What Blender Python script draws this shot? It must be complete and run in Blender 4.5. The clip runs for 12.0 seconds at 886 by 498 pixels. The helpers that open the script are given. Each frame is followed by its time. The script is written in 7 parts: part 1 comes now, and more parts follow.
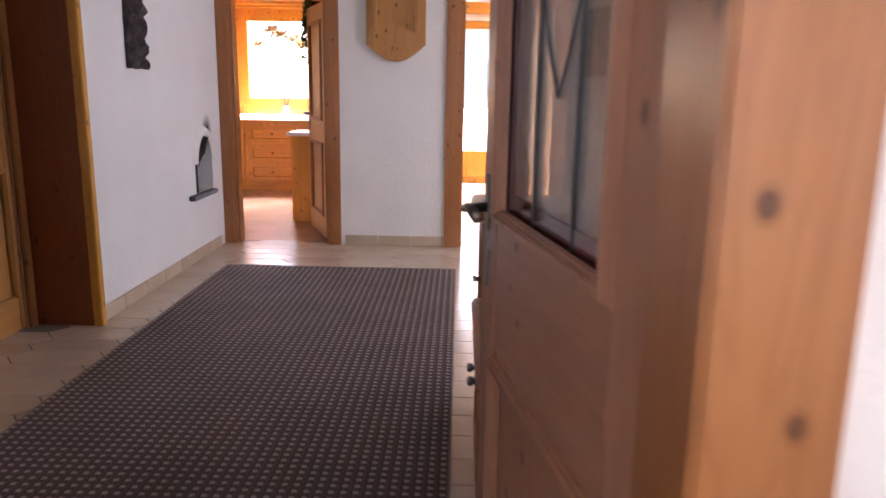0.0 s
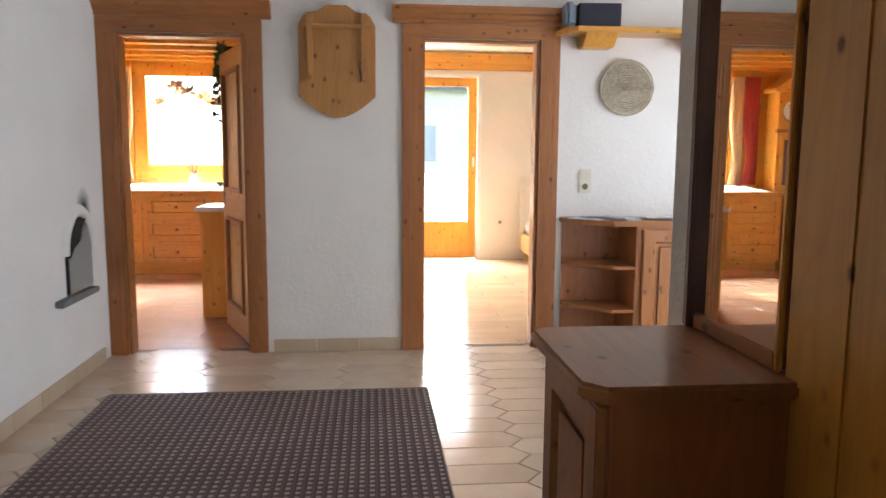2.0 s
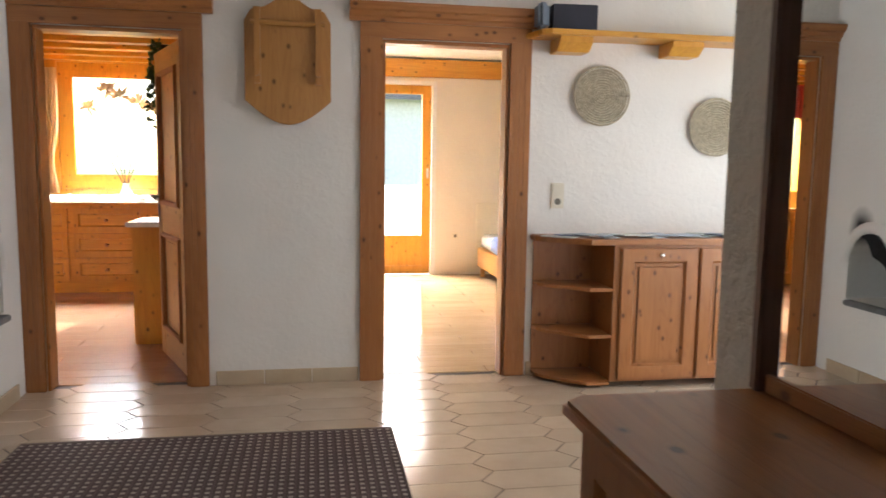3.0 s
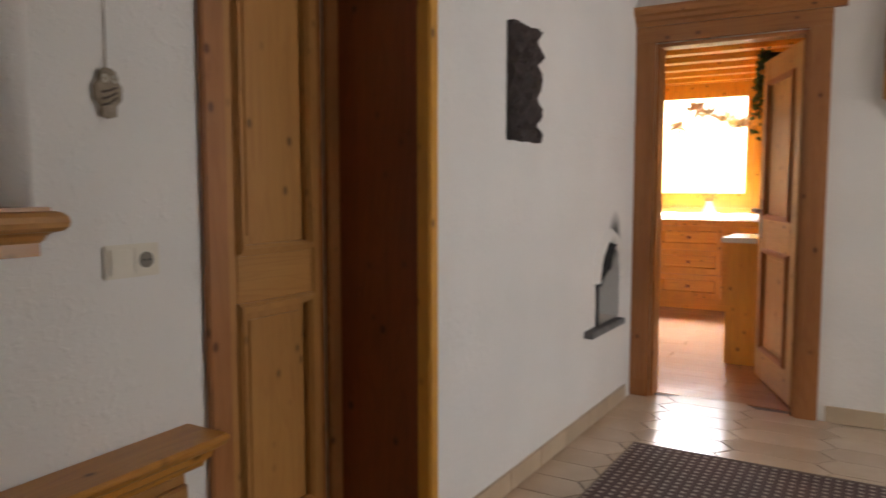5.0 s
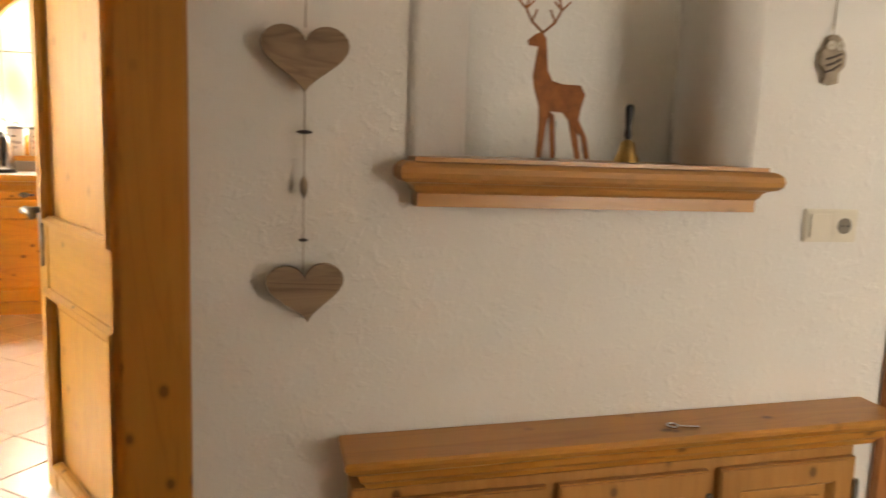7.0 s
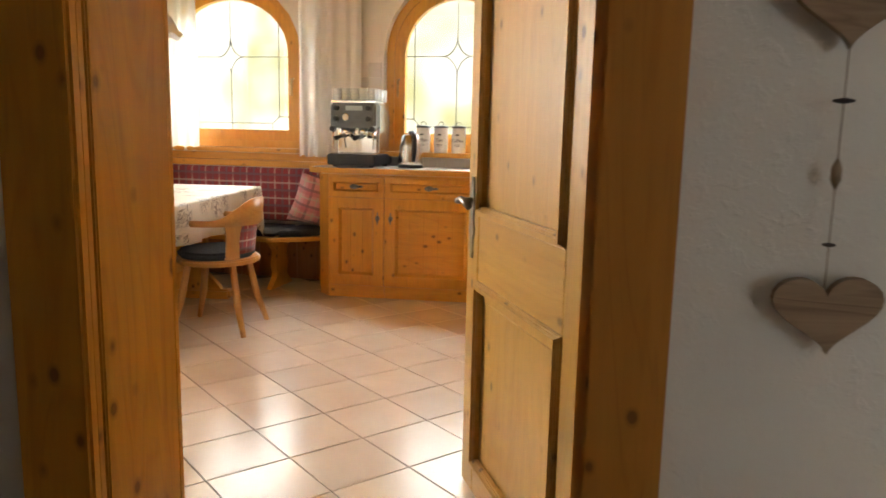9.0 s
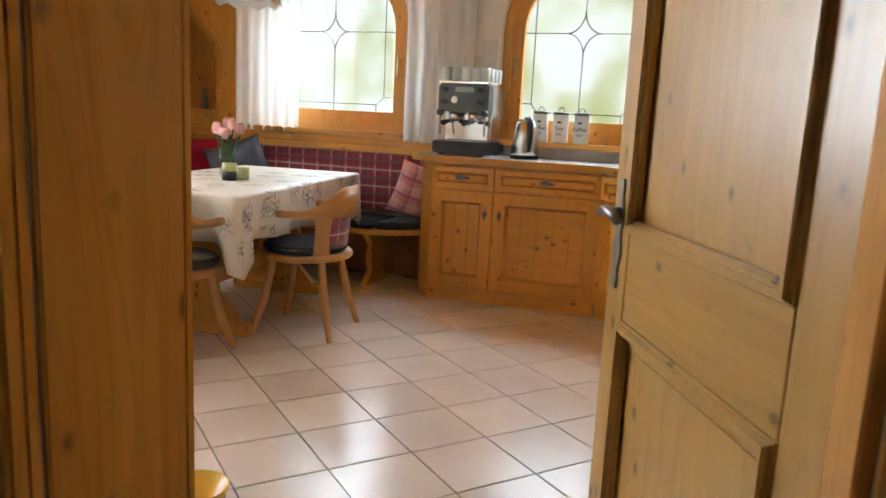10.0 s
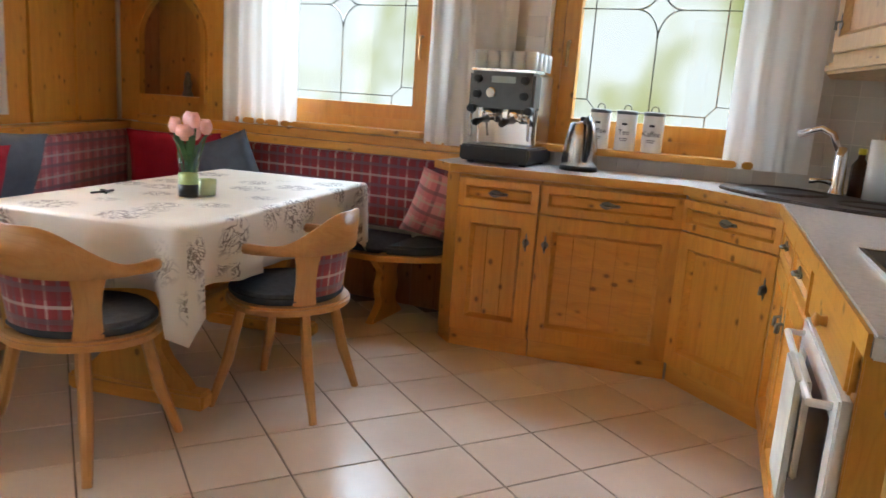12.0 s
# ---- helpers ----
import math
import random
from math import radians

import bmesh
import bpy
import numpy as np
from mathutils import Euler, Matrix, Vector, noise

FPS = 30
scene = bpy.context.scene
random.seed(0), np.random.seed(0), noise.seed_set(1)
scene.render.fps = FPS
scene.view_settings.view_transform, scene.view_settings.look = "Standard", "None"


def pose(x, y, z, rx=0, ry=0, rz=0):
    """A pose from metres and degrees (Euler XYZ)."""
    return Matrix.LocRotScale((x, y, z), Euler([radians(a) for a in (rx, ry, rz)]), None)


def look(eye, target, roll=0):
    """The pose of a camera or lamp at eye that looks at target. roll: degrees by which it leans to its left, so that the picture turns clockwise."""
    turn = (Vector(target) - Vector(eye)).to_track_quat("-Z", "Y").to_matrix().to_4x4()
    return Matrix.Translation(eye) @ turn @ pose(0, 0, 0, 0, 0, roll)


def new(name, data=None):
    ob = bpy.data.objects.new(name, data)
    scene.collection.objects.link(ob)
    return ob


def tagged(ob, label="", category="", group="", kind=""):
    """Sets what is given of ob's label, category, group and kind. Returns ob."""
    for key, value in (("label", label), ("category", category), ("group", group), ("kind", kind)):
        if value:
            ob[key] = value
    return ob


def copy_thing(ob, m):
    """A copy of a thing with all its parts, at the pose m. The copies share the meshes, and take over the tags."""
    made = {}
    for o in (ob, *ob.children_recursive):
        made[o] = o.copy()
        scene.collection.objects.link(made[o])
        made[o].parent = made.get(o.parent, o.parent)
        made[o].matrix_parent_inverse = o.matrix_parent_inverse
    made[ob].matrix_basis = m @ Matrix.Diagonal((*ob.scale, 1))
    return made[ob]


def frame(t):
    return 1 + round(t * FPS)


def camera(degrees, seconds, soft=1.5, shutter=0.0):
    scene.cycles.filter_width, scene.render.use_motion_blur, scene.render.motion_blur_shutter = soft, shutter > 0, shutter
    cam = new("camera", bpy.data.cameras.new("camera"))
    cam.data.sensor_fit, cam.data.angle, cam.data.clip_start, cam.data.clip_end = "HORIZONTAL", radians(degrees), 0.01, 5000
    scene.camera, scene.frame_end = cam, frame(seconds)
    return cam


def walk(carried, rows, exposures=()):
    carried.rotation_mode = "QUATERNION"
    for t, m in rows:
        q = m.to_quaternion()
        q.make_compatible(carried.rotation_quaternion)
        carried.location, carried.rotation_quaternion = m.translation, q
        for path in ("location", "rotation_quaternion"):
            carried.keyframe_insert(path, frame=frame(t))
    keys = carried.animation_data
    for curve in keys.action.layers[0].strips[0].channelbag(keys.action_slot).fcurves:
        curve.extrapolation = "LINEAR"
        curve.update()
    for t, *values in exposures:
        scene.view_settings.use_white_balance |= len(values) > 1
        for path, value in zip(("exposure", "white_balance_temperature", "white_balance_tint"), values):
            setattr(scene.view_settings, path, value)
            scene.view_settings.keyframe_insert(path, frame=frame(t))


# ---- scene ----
cam = camera(62.0, 12.0, shutter=0.3)
PATH = [
    (0, (-0.598, 1.332, 1.287), (-0.637, 3.287, 0.865), 0.9),
    (0.5, (-0.753, 1.762, 1.249), (-0.851, 3.72, 0.854), 0.6),
    (1, (-0.793, 2.084, 1.256), (-0.866, 4.051, 0.903), 0.6),
    (1.5, (-0.821, 2.403, 1.267), (-0.81, 4.382, 0.973), 0.5),
    (2, (-0.908, 2.653, 1.275), (-0.716, 4.628, 1.022), 0.4),
    (2.5, (-0.941, 2.89, 1.262), (-0.588, 4.846, 1.038), 0.8),
    (2.7, (-0.946, 2.975, 1.288), (-0.55, 4.922, 1.061), 0.9),
    (4.3, (-1.245, 3.271, 1.269), (-1.763, 5.193, 1.073), 0.2),
    (4.5, (-1.276, 3.274, 1.271), (-1.923, 5.156, 1.072), 0.2),
    (5, (-1.318, 3.197, 1.206), (-2.342, 4.907, 1.038), 0.0),
    (5.5, (-1.332, 3.172, 1.215), (-2.691, 4.627, 1.028), 0.6),
    (6, (-1.282, 3.156, 1.207), (-2.94, 4.255, 0.999), 1.4),
    (6.5, (-1.312, 3.074, 1.16), (-3.142, 3.852, 0.953), 1.6),
    (7, (-1.333, 2.989, 1.198), (-3.259, 3.445, 0.908), 2.2),
    (7.5, (-1.398, 2.874, 1.142), (-3.374, 3.065, 0.898), 0.9),
    (7.7, (-1.406, 2.854, 1.093), (-3.395, 2.93, 0.902), 0.6),
    (9.3, (-1.743, 2.675, 1.151), (-3.638, 2.135, 0.809), 1.5),
    (9.5, (-1.842, 2.629, 1.124), (-3.721, 2.036, 0.781), 1.8),
    (10, (-2.124, 2.538, 1.134), (-3.958, 1.826, 0.777), 2.9),
    (10.5, (-2.363, 2.439, 1.143), (-4.158, 1.632, 0.784), 3.8),
    (11, (-2.591, 2.316, 1.188), (-4.358, 1.458, 0.812), 4.4),
    (11.5, (-2.84, 2.233, 1.152), (-4.604, 1.36, 0.796), 4.1),
    (12, (-3.028, 2.153, 1.179), (-4.832, 1.385, 0.783), 4.0),
]
EXPOSURES = [(0.0, 2.35, 6100, 28), (0.8, 2.58, 6000, 22), (1.5, 2.4, 5900, 12), (2.7, 2.02, 6400, 11), (4.3, 1.9, 6900, 14), (5.0, 2.0, 6900, 14), (6.0, 2.8, 9200, 16), (6.5, 3.15, 9900, 17), (7.0, 3.12, 8500, 12), (7.7, 2.82, 7600, 8), (9.3, 2.3, 6600, 5), (10.0, 2.02, 5700, 3), (10.5, 1.92, 5400, 2), (12.0, 1.93, 5450, 4)]
walk(cam, [(t, look(eye, target, roll)) for t, eye, target, roll in PATH], EXPOSURES)

# ---- light ----
world = bpy.data.worlds.new("sky")
scene.world = world
world.use_nodes = True
_wn = world.node_tree
_sky = _wn.nodes.new("ShaderNodeTexSky")
_sky.sky_type = "NISHITA"
_sky.sun_disc = False
SUN_ELEV, SUN_AZ = radians(33), radians(8)   # azimuth from +y towards +x
_sky.sun_elevation, _sky.sun_rotation = SUN_ELEV, SUN_AZ
_bg = _wn.nodes["Background"]
_bg.inputs["Strength"].default_value = 0.15
_wn.links.new(_sky.outputs[0], _bg.inputs["Color"])
_sd = bpy.data.lights.new("sun", "SUN")
_sd.energy, _sd.angle, _sd.color = 5.0, radians(0.6), (1.0, 0.93, 0.82)
sun = new("sun", _sd)
_dirv = Vector((math.sin(SUN_AZ) * math.cos(SUN_ELEV), math.cos(SUN_AZ) * math.cos(SUN_ELEV), math.sin(SUN_ELEV)))
sun.matrix_world = look(_dirv * 30, (0, 0, 0))




def window_lamp(name, M, w, h, watts, tint=(0.93, 0.97, 1.0)):
    """An area lamp added for the sky's light, in or above an opening; the lamp faces its own -z."""
    d = bpy.data.lights.new(name, "AREA")
    d.shape, d.size, d.size_y, d.energy, d.color = "RECTANGLE", w, h, watts, tint
    o = new(name, d)
    o.matrix_world = M


# parlour, bedroom and kitchen lamps are added outside, above the sight lines
window_lamp("sky_light_parlour", pose(-2.96, 12.3, 2.85, -45), 1.6, 0.9, 400)
window_lamp("sky_light_bedroom", pose(-0.2, 12.5, 2.75, -40), 1.6, 0.9, 260, (1.0, 0.95, 0.88))
# lamp in an added porch window behind the walk's start, brightens the entry
window_lamp("fill_light_porch", pose(-0.45, -0.03, 1.45, 90, 0, 0), 1.3, 1.2, 3.0)
# lamp in the added hall window, brightens the hall from the east
window_lamp("fill_light_hall", pose(2.36, 5.9, 1.2, 0, 90, 0), 1.9, 2.3, 6, (0.78, 0.89, 1.0))
window_lamp("sky_light_kitchen_bench", pose(-7.55, -0.12, 2.95, 0, -48, 0), 0.9, 1.3, 30)
window_lamp("sky_light_kitchen_sink", pose(-7.55, 1.60, 2.95, 0, -48, 0), 0.9, 1.3, 30)


# ---- materials ----
def mat_new(name):
    m = bpy.data.materials.new(name)
    m.use_nodes = True
    return m, m.node_tree, m.node_tree.nodes["Principled BSDF"]


def nd(nt, kind, **kw):
    n = nt.nodes.new(kind)
    for k, v in kw.items():
        n.inputs[k].default_value = v
    return n


def ramp(nt, fac, stops):
    r = nt.nodes.new("ShaderNodeValToRGB")
    el = r.color_ramp.elements
    while len(el) < len(stops):
        el.new(0.5)
    for e, (p, c) in zip(el, stops):
        e.position, e.color = p, (*c, 1) if len(c) == 3 else c
    nt.links.new(fac, r.inputs[0])
    return r.outputs[0]


def mixc(nt, fac, a, b, mode="MIX"):
    n = nt.nodes.new("ShaderNodeMix")
    n.data_type, n.blend_type = "RGBA", mode
    for sock, v in ((n.inputs[0], fac), (n.inputs[6], a), (n.inputs[7], b)):
        if isinstance(v, (int, float)):
            sock.default_value = v
        elif isinstance(v, tuple):
            sock.default_value = (*v, 1)
        else:
            nt.links.new(v, sock)
    return n.outputs[2]


def coords(nt, scale=(1, 1, 1), shift=True):
    """Object coordinates, moved by a chance amount for each object."""
    tc = nt.nodes.new("ShaderNodeTexCoord")
    mp = nt.nodes.new("ShaderNodeMapping")
    mp.inputs["Scale"].default_value = scale
    nt.links.new(tc.outputs["Object"], mp.inputs[0])
    if shift:
        oi = nt.nodes.new("ShaderNodeObjectInfo")
        mu = nd(nt, "ShaderNodeMath")
        mu.operation = "MULTIPLY"
        mu.inputs[1].default_value = 37.0
        nt.links.new(oi.outputs["Random"], mu.inputs[0])
        nt.links.new(mu.outputs[0], mp.inputs["Location"])
    return mp.outputs[0]


def bump(nt, bsdf, height, strength=0.2, dist=0.01):
    b = nd(nt, "ShaderNodeBump", Strength=strength, Distance=dist)
    nt.links.new(height, b.inputs["Height"])
    nt.links.new(b.outputs[0], bsdf.inputs["Normal"])


_woods = {}


def wood(tone, axis="z"):
    """Knotty pine with its grain along one axis."""
    if (tone, axis) in _woods:
        return _woods[tone, axis]
    light, dark, rough = {"honey": ((0.74, 0.38, 0.058), (0.57, 0.25, 0.03), 0.34),
                          "pale": ((0.64, 0.39, 0.14), (0.50, 0.27, 0.08), 0.42),
                          "orange": ((0.77, 0.375, 0.045), (0.57, 0.235, 0.025), 0.34),
                          "gold": ((0.44, 0.245, 0.05), (0.32, 0.158, 0.026), 0.34),
                          "drift": ((0.44, 0.32, 0.21), (0.15, 0.09, 0.055), 0.85),
                          "umber": ((0.52, 0.27, 0.16), (0.38, 0.18, 0.10), 0.34),
                          "toffee": ((0.60, 0.275, 0.05), (0.43, 0.17, 0.025), 0.34),
                          "amber": ((0.54, 0.265, 0.075), (0.40, 0.175, 0.044), 0.36),
                          "brown": ((0.45, 0.19, 0.06), (0.31, 0.11, 0.03), 0.36),
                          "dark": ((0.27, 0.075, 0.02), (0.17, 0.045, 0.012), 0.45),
                          "walnut": ((0.17, 0.085, 0.06), (0.10, 0.05, 0.036), 0.4),
                          "beech": ((0.60, 0.32, 0.10), (0.47, 0.215, 0.06), 0.33),
                          "laminate": ((0.62, 0.45, 0.28), (0.5, 0.33, 0.19), 0.13),
                          "parquet": ((0.50, 0.30, 0.19), (0.40, 0.22, 0.13), 0.10)}[tone]
    m, nt, b = mat_new("pine_" + tone + "_" + axis)
    a = "xyz".index(axis)

    def sc(al, ac):
        v = [ac] * 3
        v[a] = al
        return tuple(v)
    n1 = nd(nt, "ShaderNodeTexNoise", Scale=1.0, Detail=6.0, Roughness=0.6, Distortion=0.8)
    nt.links.new(coords(nt, sc(1.1, 24)), n1.inputs["Vector"])
    n2 = nd(nt, "ShaderNodeTexNoise", Scale=1.0, Detail=3.0, Roughness=0.5, Distortion=1.6)
    nt.links.new(coords(nt, sc(0.7, 6)), n2.inputs["Vector"])
    w = nd(nt, "ShaderNodeMath")
    w.operation = "MULTIPLY"
    w.inputs[1].default_value = 9.0
    nt.links.new(n2.outputs[0], w.inputs[0])
    fr = nd(nt, "ShaderNodeMath")
    fr.operation = "FRACT"
    nt.links.new(w.outputs[0], fr.inputs[0])
    rings = ramp(nt, fr.outputs[0], [(0.0, (0.25,) * 3), (0.25, (0.9,) * 3), (0.8, (0.75,) * 3), (1.0, (0.25,) * 3)])
    fine = ramp(nt, n1.outputs[0], [(0.3, (0, 0, 0)), (0.7, (1, 1, 1))])
    grain = mixc(nt, 0.5, rings, fine)
    col = mixc(nt, grain, dark, light)
    big = nd(nt, "ShaderNodeTexNoise", Scale=1.7, Detail=2.0)
    nt.links.new(coords(nt), big.inputs["Vector"])
    col = mixc(nt, 0.5, col, ramp(nt, big.outputs[0], [(0.3, (0.72, 0.68, 0.62)), (0.7, (1, 1, 1))]), "MULTIPLY")
    vo = nd(nt, "ShaderNodeTexVoronoi", Scale=1.0, Randomness=1.0)
    nt.links.new(coords(nt, sc(9.0, 13.0)), vo.inputs["Vector"])
    kn = ramp(nt, vo.outputs["Distance"], [(0.09, (1, 1, 1)), (0.13, (0.4, 0.4, 0.4)), (0.20, (0, 0, 0))])
    if tone not in ("drift", "beech", "walnut", "laminate", "parquet"):
        col = mixc(nt, kn, col, tuple(c * 0.42 for c in dark))
    nt.links.new(col, b.inputs["Base Color"])
    b.inputs["Roughness"].default_value = rough
    b.inputs["Coat Weight"].default_value = 0.15
    b.inputs["Coat Roughness"].default_value = 0.25
    bump(nt, b, grain, 0.12, 0.004)
    _woods[tone, axis] = m
    return m


def plain(name, col, rough=0.5, metal=0.0, vary=0.12, scale=9.0, bumps=0.08, spec=0.5):
    m, nt, b = mat_new(name)
    n = nd(nt, "ShaderNodeTexNoise", Scale=scale, Detail=5.0, Roughness=0.65)
    nt.links.new(coords(nt), n.inputs["Vector"])
    lo = tuple(max(0, c * (1 - vary)) for c in col)
    hi = tuple(min(1, c * (1 + vary)) for c in col)
    nt.links.new(ramp(nt, n.outputs[0], [(0.3, lo), (0.7, hi)]), b.inputs["Base Color"])
    b.inputs["Roughness"].default_value = rough
    b.inputs["Metallic"].default_value = metal
    b.inputs["Specular IOR Level"].default_value = spec
    if bumps:
        n2 = nd(nt, "ShaderNodeTexNoise", Scale=scale * 14, Detail=4.0)
        nt.links.new(coords(nt), n2.inputs["Vector"])
        bump(nt, b, n2.outputs[0], bumps, 0.004)
    return m


def plaster(name, col, rel=0.5, soot=None, lo=0.42, grit=26.0):
    """Hand-trowelled white plaster with coarse relief."""
    m, nt, b = mat_new(name)
    c = coords(nt, shift=False)
    n = nd(nt, "ShaderNodeTexNoise", Scale=2.2, Detail=4.0)
    nt.links.new(c, n.inputs["Vector"])
    colour = ramp(nt, n.outputs[0], [(0.3, tuple(v * 0.93 for v in col)), (0.7, col)])
    if soot:
        sub = nd(nt, "ShaderNodeVectorMath")
        sub.operation = "SUBTRACT"
        sub.inputs[1].default_value = soot
        nt.links.new(c, sub.inputs[0])
        wob = nd(nt, "ShaderNodeTexNoise", Scale=9.0, Detail=4.0)
        nt.links.new(c, wob.inputs["Vector"])
        ad = nd(nt, "ShaderNodeVectorMath")
        ad.operation = "MULTIPLY_ADD"
        ad.inputs[1].default_value = (0.05, 0.05, 0.05)
        nt.links.new(wob.outputs["Color"], ad.inputs[0])
        nt.links.new(sub.outputs[0], ad.inputs[2])
        mp = nt.nodes.new("ShaderNodeMapping")
        mp.inputs["Location"].default_value = (-0.025, -0.025, -0.025)
        mp.inputs["Scale"].default_value = (8.5, 1, 6.5)
        nt.links.new(ad.outputs[0], mp.inputs[0])
        ln = nd(nt, "ShaderNodeVectorMath")
        ln.operation = "LENGTH"
        nt.links.new(mp.outputs[0], ln.inputs[0])
        colour = mixc(nt, ramp(nt, ln.outputs["Value"], [(0.25, (1, 1, 1)), (0.95, (0, 0, 0))]), colour, (0.012, 0.011, 0.012))
    nt.links.new(colour, b.inputs["Base Color"])
    b.inputs["Roughness"].default_value = 0.85
    n1 = nd(nt, "ShaderNodeTexNoise", Scale=grit, Detail=5.0, Roughness=0.6, Distortion=0.4)
    nt.links.new(c, n1.inputs["Vector"])
    n2 = nd(nt, "ShaderNodeTexNoise", Scale=120.0, Detail=3.0)
    nt.links.new(c, n2.inputs["Vector"])
    h = mixc(nt, 0.3, ramp(nt, n1.outputs[0], [(lo, (0, 0, 0)), (lo + 0.2, (1, 1, 1))]), n2.outputs[0])
    bump(nt, b, h, rel, 0.008)
    return m


def tile_mat(name, c1, c2, rough=0.22):
    m, nt, b = mat_new(name)
    c = coords(nt)
    n = nd(nt, "ShaderNodeTexNoise", Scale=5.0, Detail=4.0, Roughness=0.55)
    nt.links.new(c, n.inputs["Vector"])
    col = ramp(nt, n.outputs[0], [(0.28, c1), (0.72, c2)])
    oi = nt.nodes.new("ShaderNodeObjectInfo")
    col = mixc(nt, 1.0, col, ramp(nt, oi.outputs["Random"], [(0, (0.86, 0.85, 0.84)), (1, (1, 1, 1))]), "MULTIPLY")
    nt.links.new(col, b.inputs["Base Color"])
    r = ramp(nt, n.outputs[0], [(0.3, (rough,) * 3), (0.75, (rough + 0.04,) * 3)])
    nt.links.new(r, b.inputs["Roughness"])
    bump(nt, b, n.outputs[0], 0.015, 0.004)
    return m


def plaid_mat(name, base=(0.30, 0.035, 0.05), deep=(0.20, 0.03, 0.05)):
    """Woven checked cloth: dark red with pale and grey lines."""
    m, nt, b = mat_new(name)
    tc = nt.nodes.new("ShaderNodeTexCoord")
    sp = nt.nodes.new("ShaderNodeSeparateXYZ")
    nt.links.new(tc.outputs["UV"], sp.inputs[0])
    col = base

    def lines(sock, freq, phase, width):
        a = nd(nt, "ShaderNodeMath")
        a.operation = "MULTIPLY_ADD"
        a.inputs[1].default_value, a.inputs[2].default_value = freq, phase
        nt.links.new(sock, a.inputs[0])
        f = nd(nt, "ShaderNodeMath")
        f.operation = "FRACT"
        nt.links.new(a.outputs[0], f.inputs[0])
        l = nd(nt, "ShaderNodeMath")
        l.operation = "LESS_THAN"
        l.inputs[1].default_value = width
        nt.links.new(f.outputs[0], l.inputs[0])
        s2 = nd(nt, "ShaderNodeMath")
        s2.operation = "MULTIPLY"
        s2.inputs[1].default_value = 0.55
        nt.links.new(l.outputs[0], s2.inputs[0])
        return s2.outputs[0]
    for k in (0, 1):
        col = mixc(nt, lines(sp.outputs[k], 9.0, 0.0, 0.42), col, deep)
        col = mixc(nt, lines(sp.outputs[k], 9.0, 0.25, 0.11), col, (0.62, 0.56, 0.52))
        col = mixc(nt, lines(sp.outputs[k], 9.0, 0.75, 0.16), col, (0.16, 0.13, 0.17))
    nt.links.new(col, b.inputs["Base Color"])
    b.inputs["Roughness"].default_value = 0.9
    b.inputs["Sheen Weight"].default_value = 0.3
    n2 = nd(nt, "ShaderNodeTexNoise", Scale=220.0, Detail=2.0)
    nt.links.new(tc.outputs["Object"], n2.inputs["Vector"])
    bump(nt, b, n2.outputs[0], 0.25, 0.003)
    return m


def glass_mat(name, tint=(1, 1, 1), rough=0.0):
    m, nt, b = mat_new(name)
    tr = nd(nt, "ShaderNodeBsdfTransparent", Color=(*tint, 1))
    gl = nd(nt, "ShaderNodeBsdfGlossy", Roughness=rough)
    lw = nd(nt, "ShaderNodeLayerWeight", Blend=0.5)
    pw5 = nd(nt, "ShaderNodeMath")
    pw5.operation = "POWER"
    pw5.inputs[1].default_value = 5.0
    nt.links.new(lw.outputs["Facing"], pw5.inputs[0])
    sheen = nd(nt, "ShaderNodeMath")
    sheen.operation = "MULTIPLY_ADD"
    sheen.inputs[1].default_value, sheen.inputs[2].default_value = 0.95, 0.04
    nt.links.new(pw5.outputs[0], sheen.inputs[0])
    mx = nt.nodes.new("ShaderNodeMixShader")
    nt.links.new(sheen.outputs[0], mx.inputs[0])
    nt.links.new(tr.outputs[0], mx.inputs[1])
    nt.links.new(gl.outputs[0], mx.inputs[2])
    nt.links.new(mx.outputs[0], nt.nodes["Material Output"].inputs[0])
    return m


def curtain_mat(name, col, thru=0.45):
    m, nt, b = mat_new(name)
    b.inputs["Base Color"].default_value = (*col, 1)
    b.inputs["Roughness"].default_value = 0.9
    tl = nd(nt, "ShaderNodeBsdfTranslucent", Color=(*col, 1))
    mx = nt.nodes.new("ShaderNodeMixShader")
    mx.inputs[0].default_value = thru
    n = nd(nt, "ShaderNodeTexNoise", Scale=160.0, Detail=2.0)
    nt.links.new(coords(nt), n.inputs["Vector"])
    bump(nt, b, n.outputs[0], 0.15, 0.002)
    nt.links.new(b.outputs[0], mx.inputs[1])
    nt.links.new(tl.outputs[0], mx.inputs[2])
    nt.links.new(mx.outputs[0], nt.nodes["Material Output"].inputs[0])
    return m


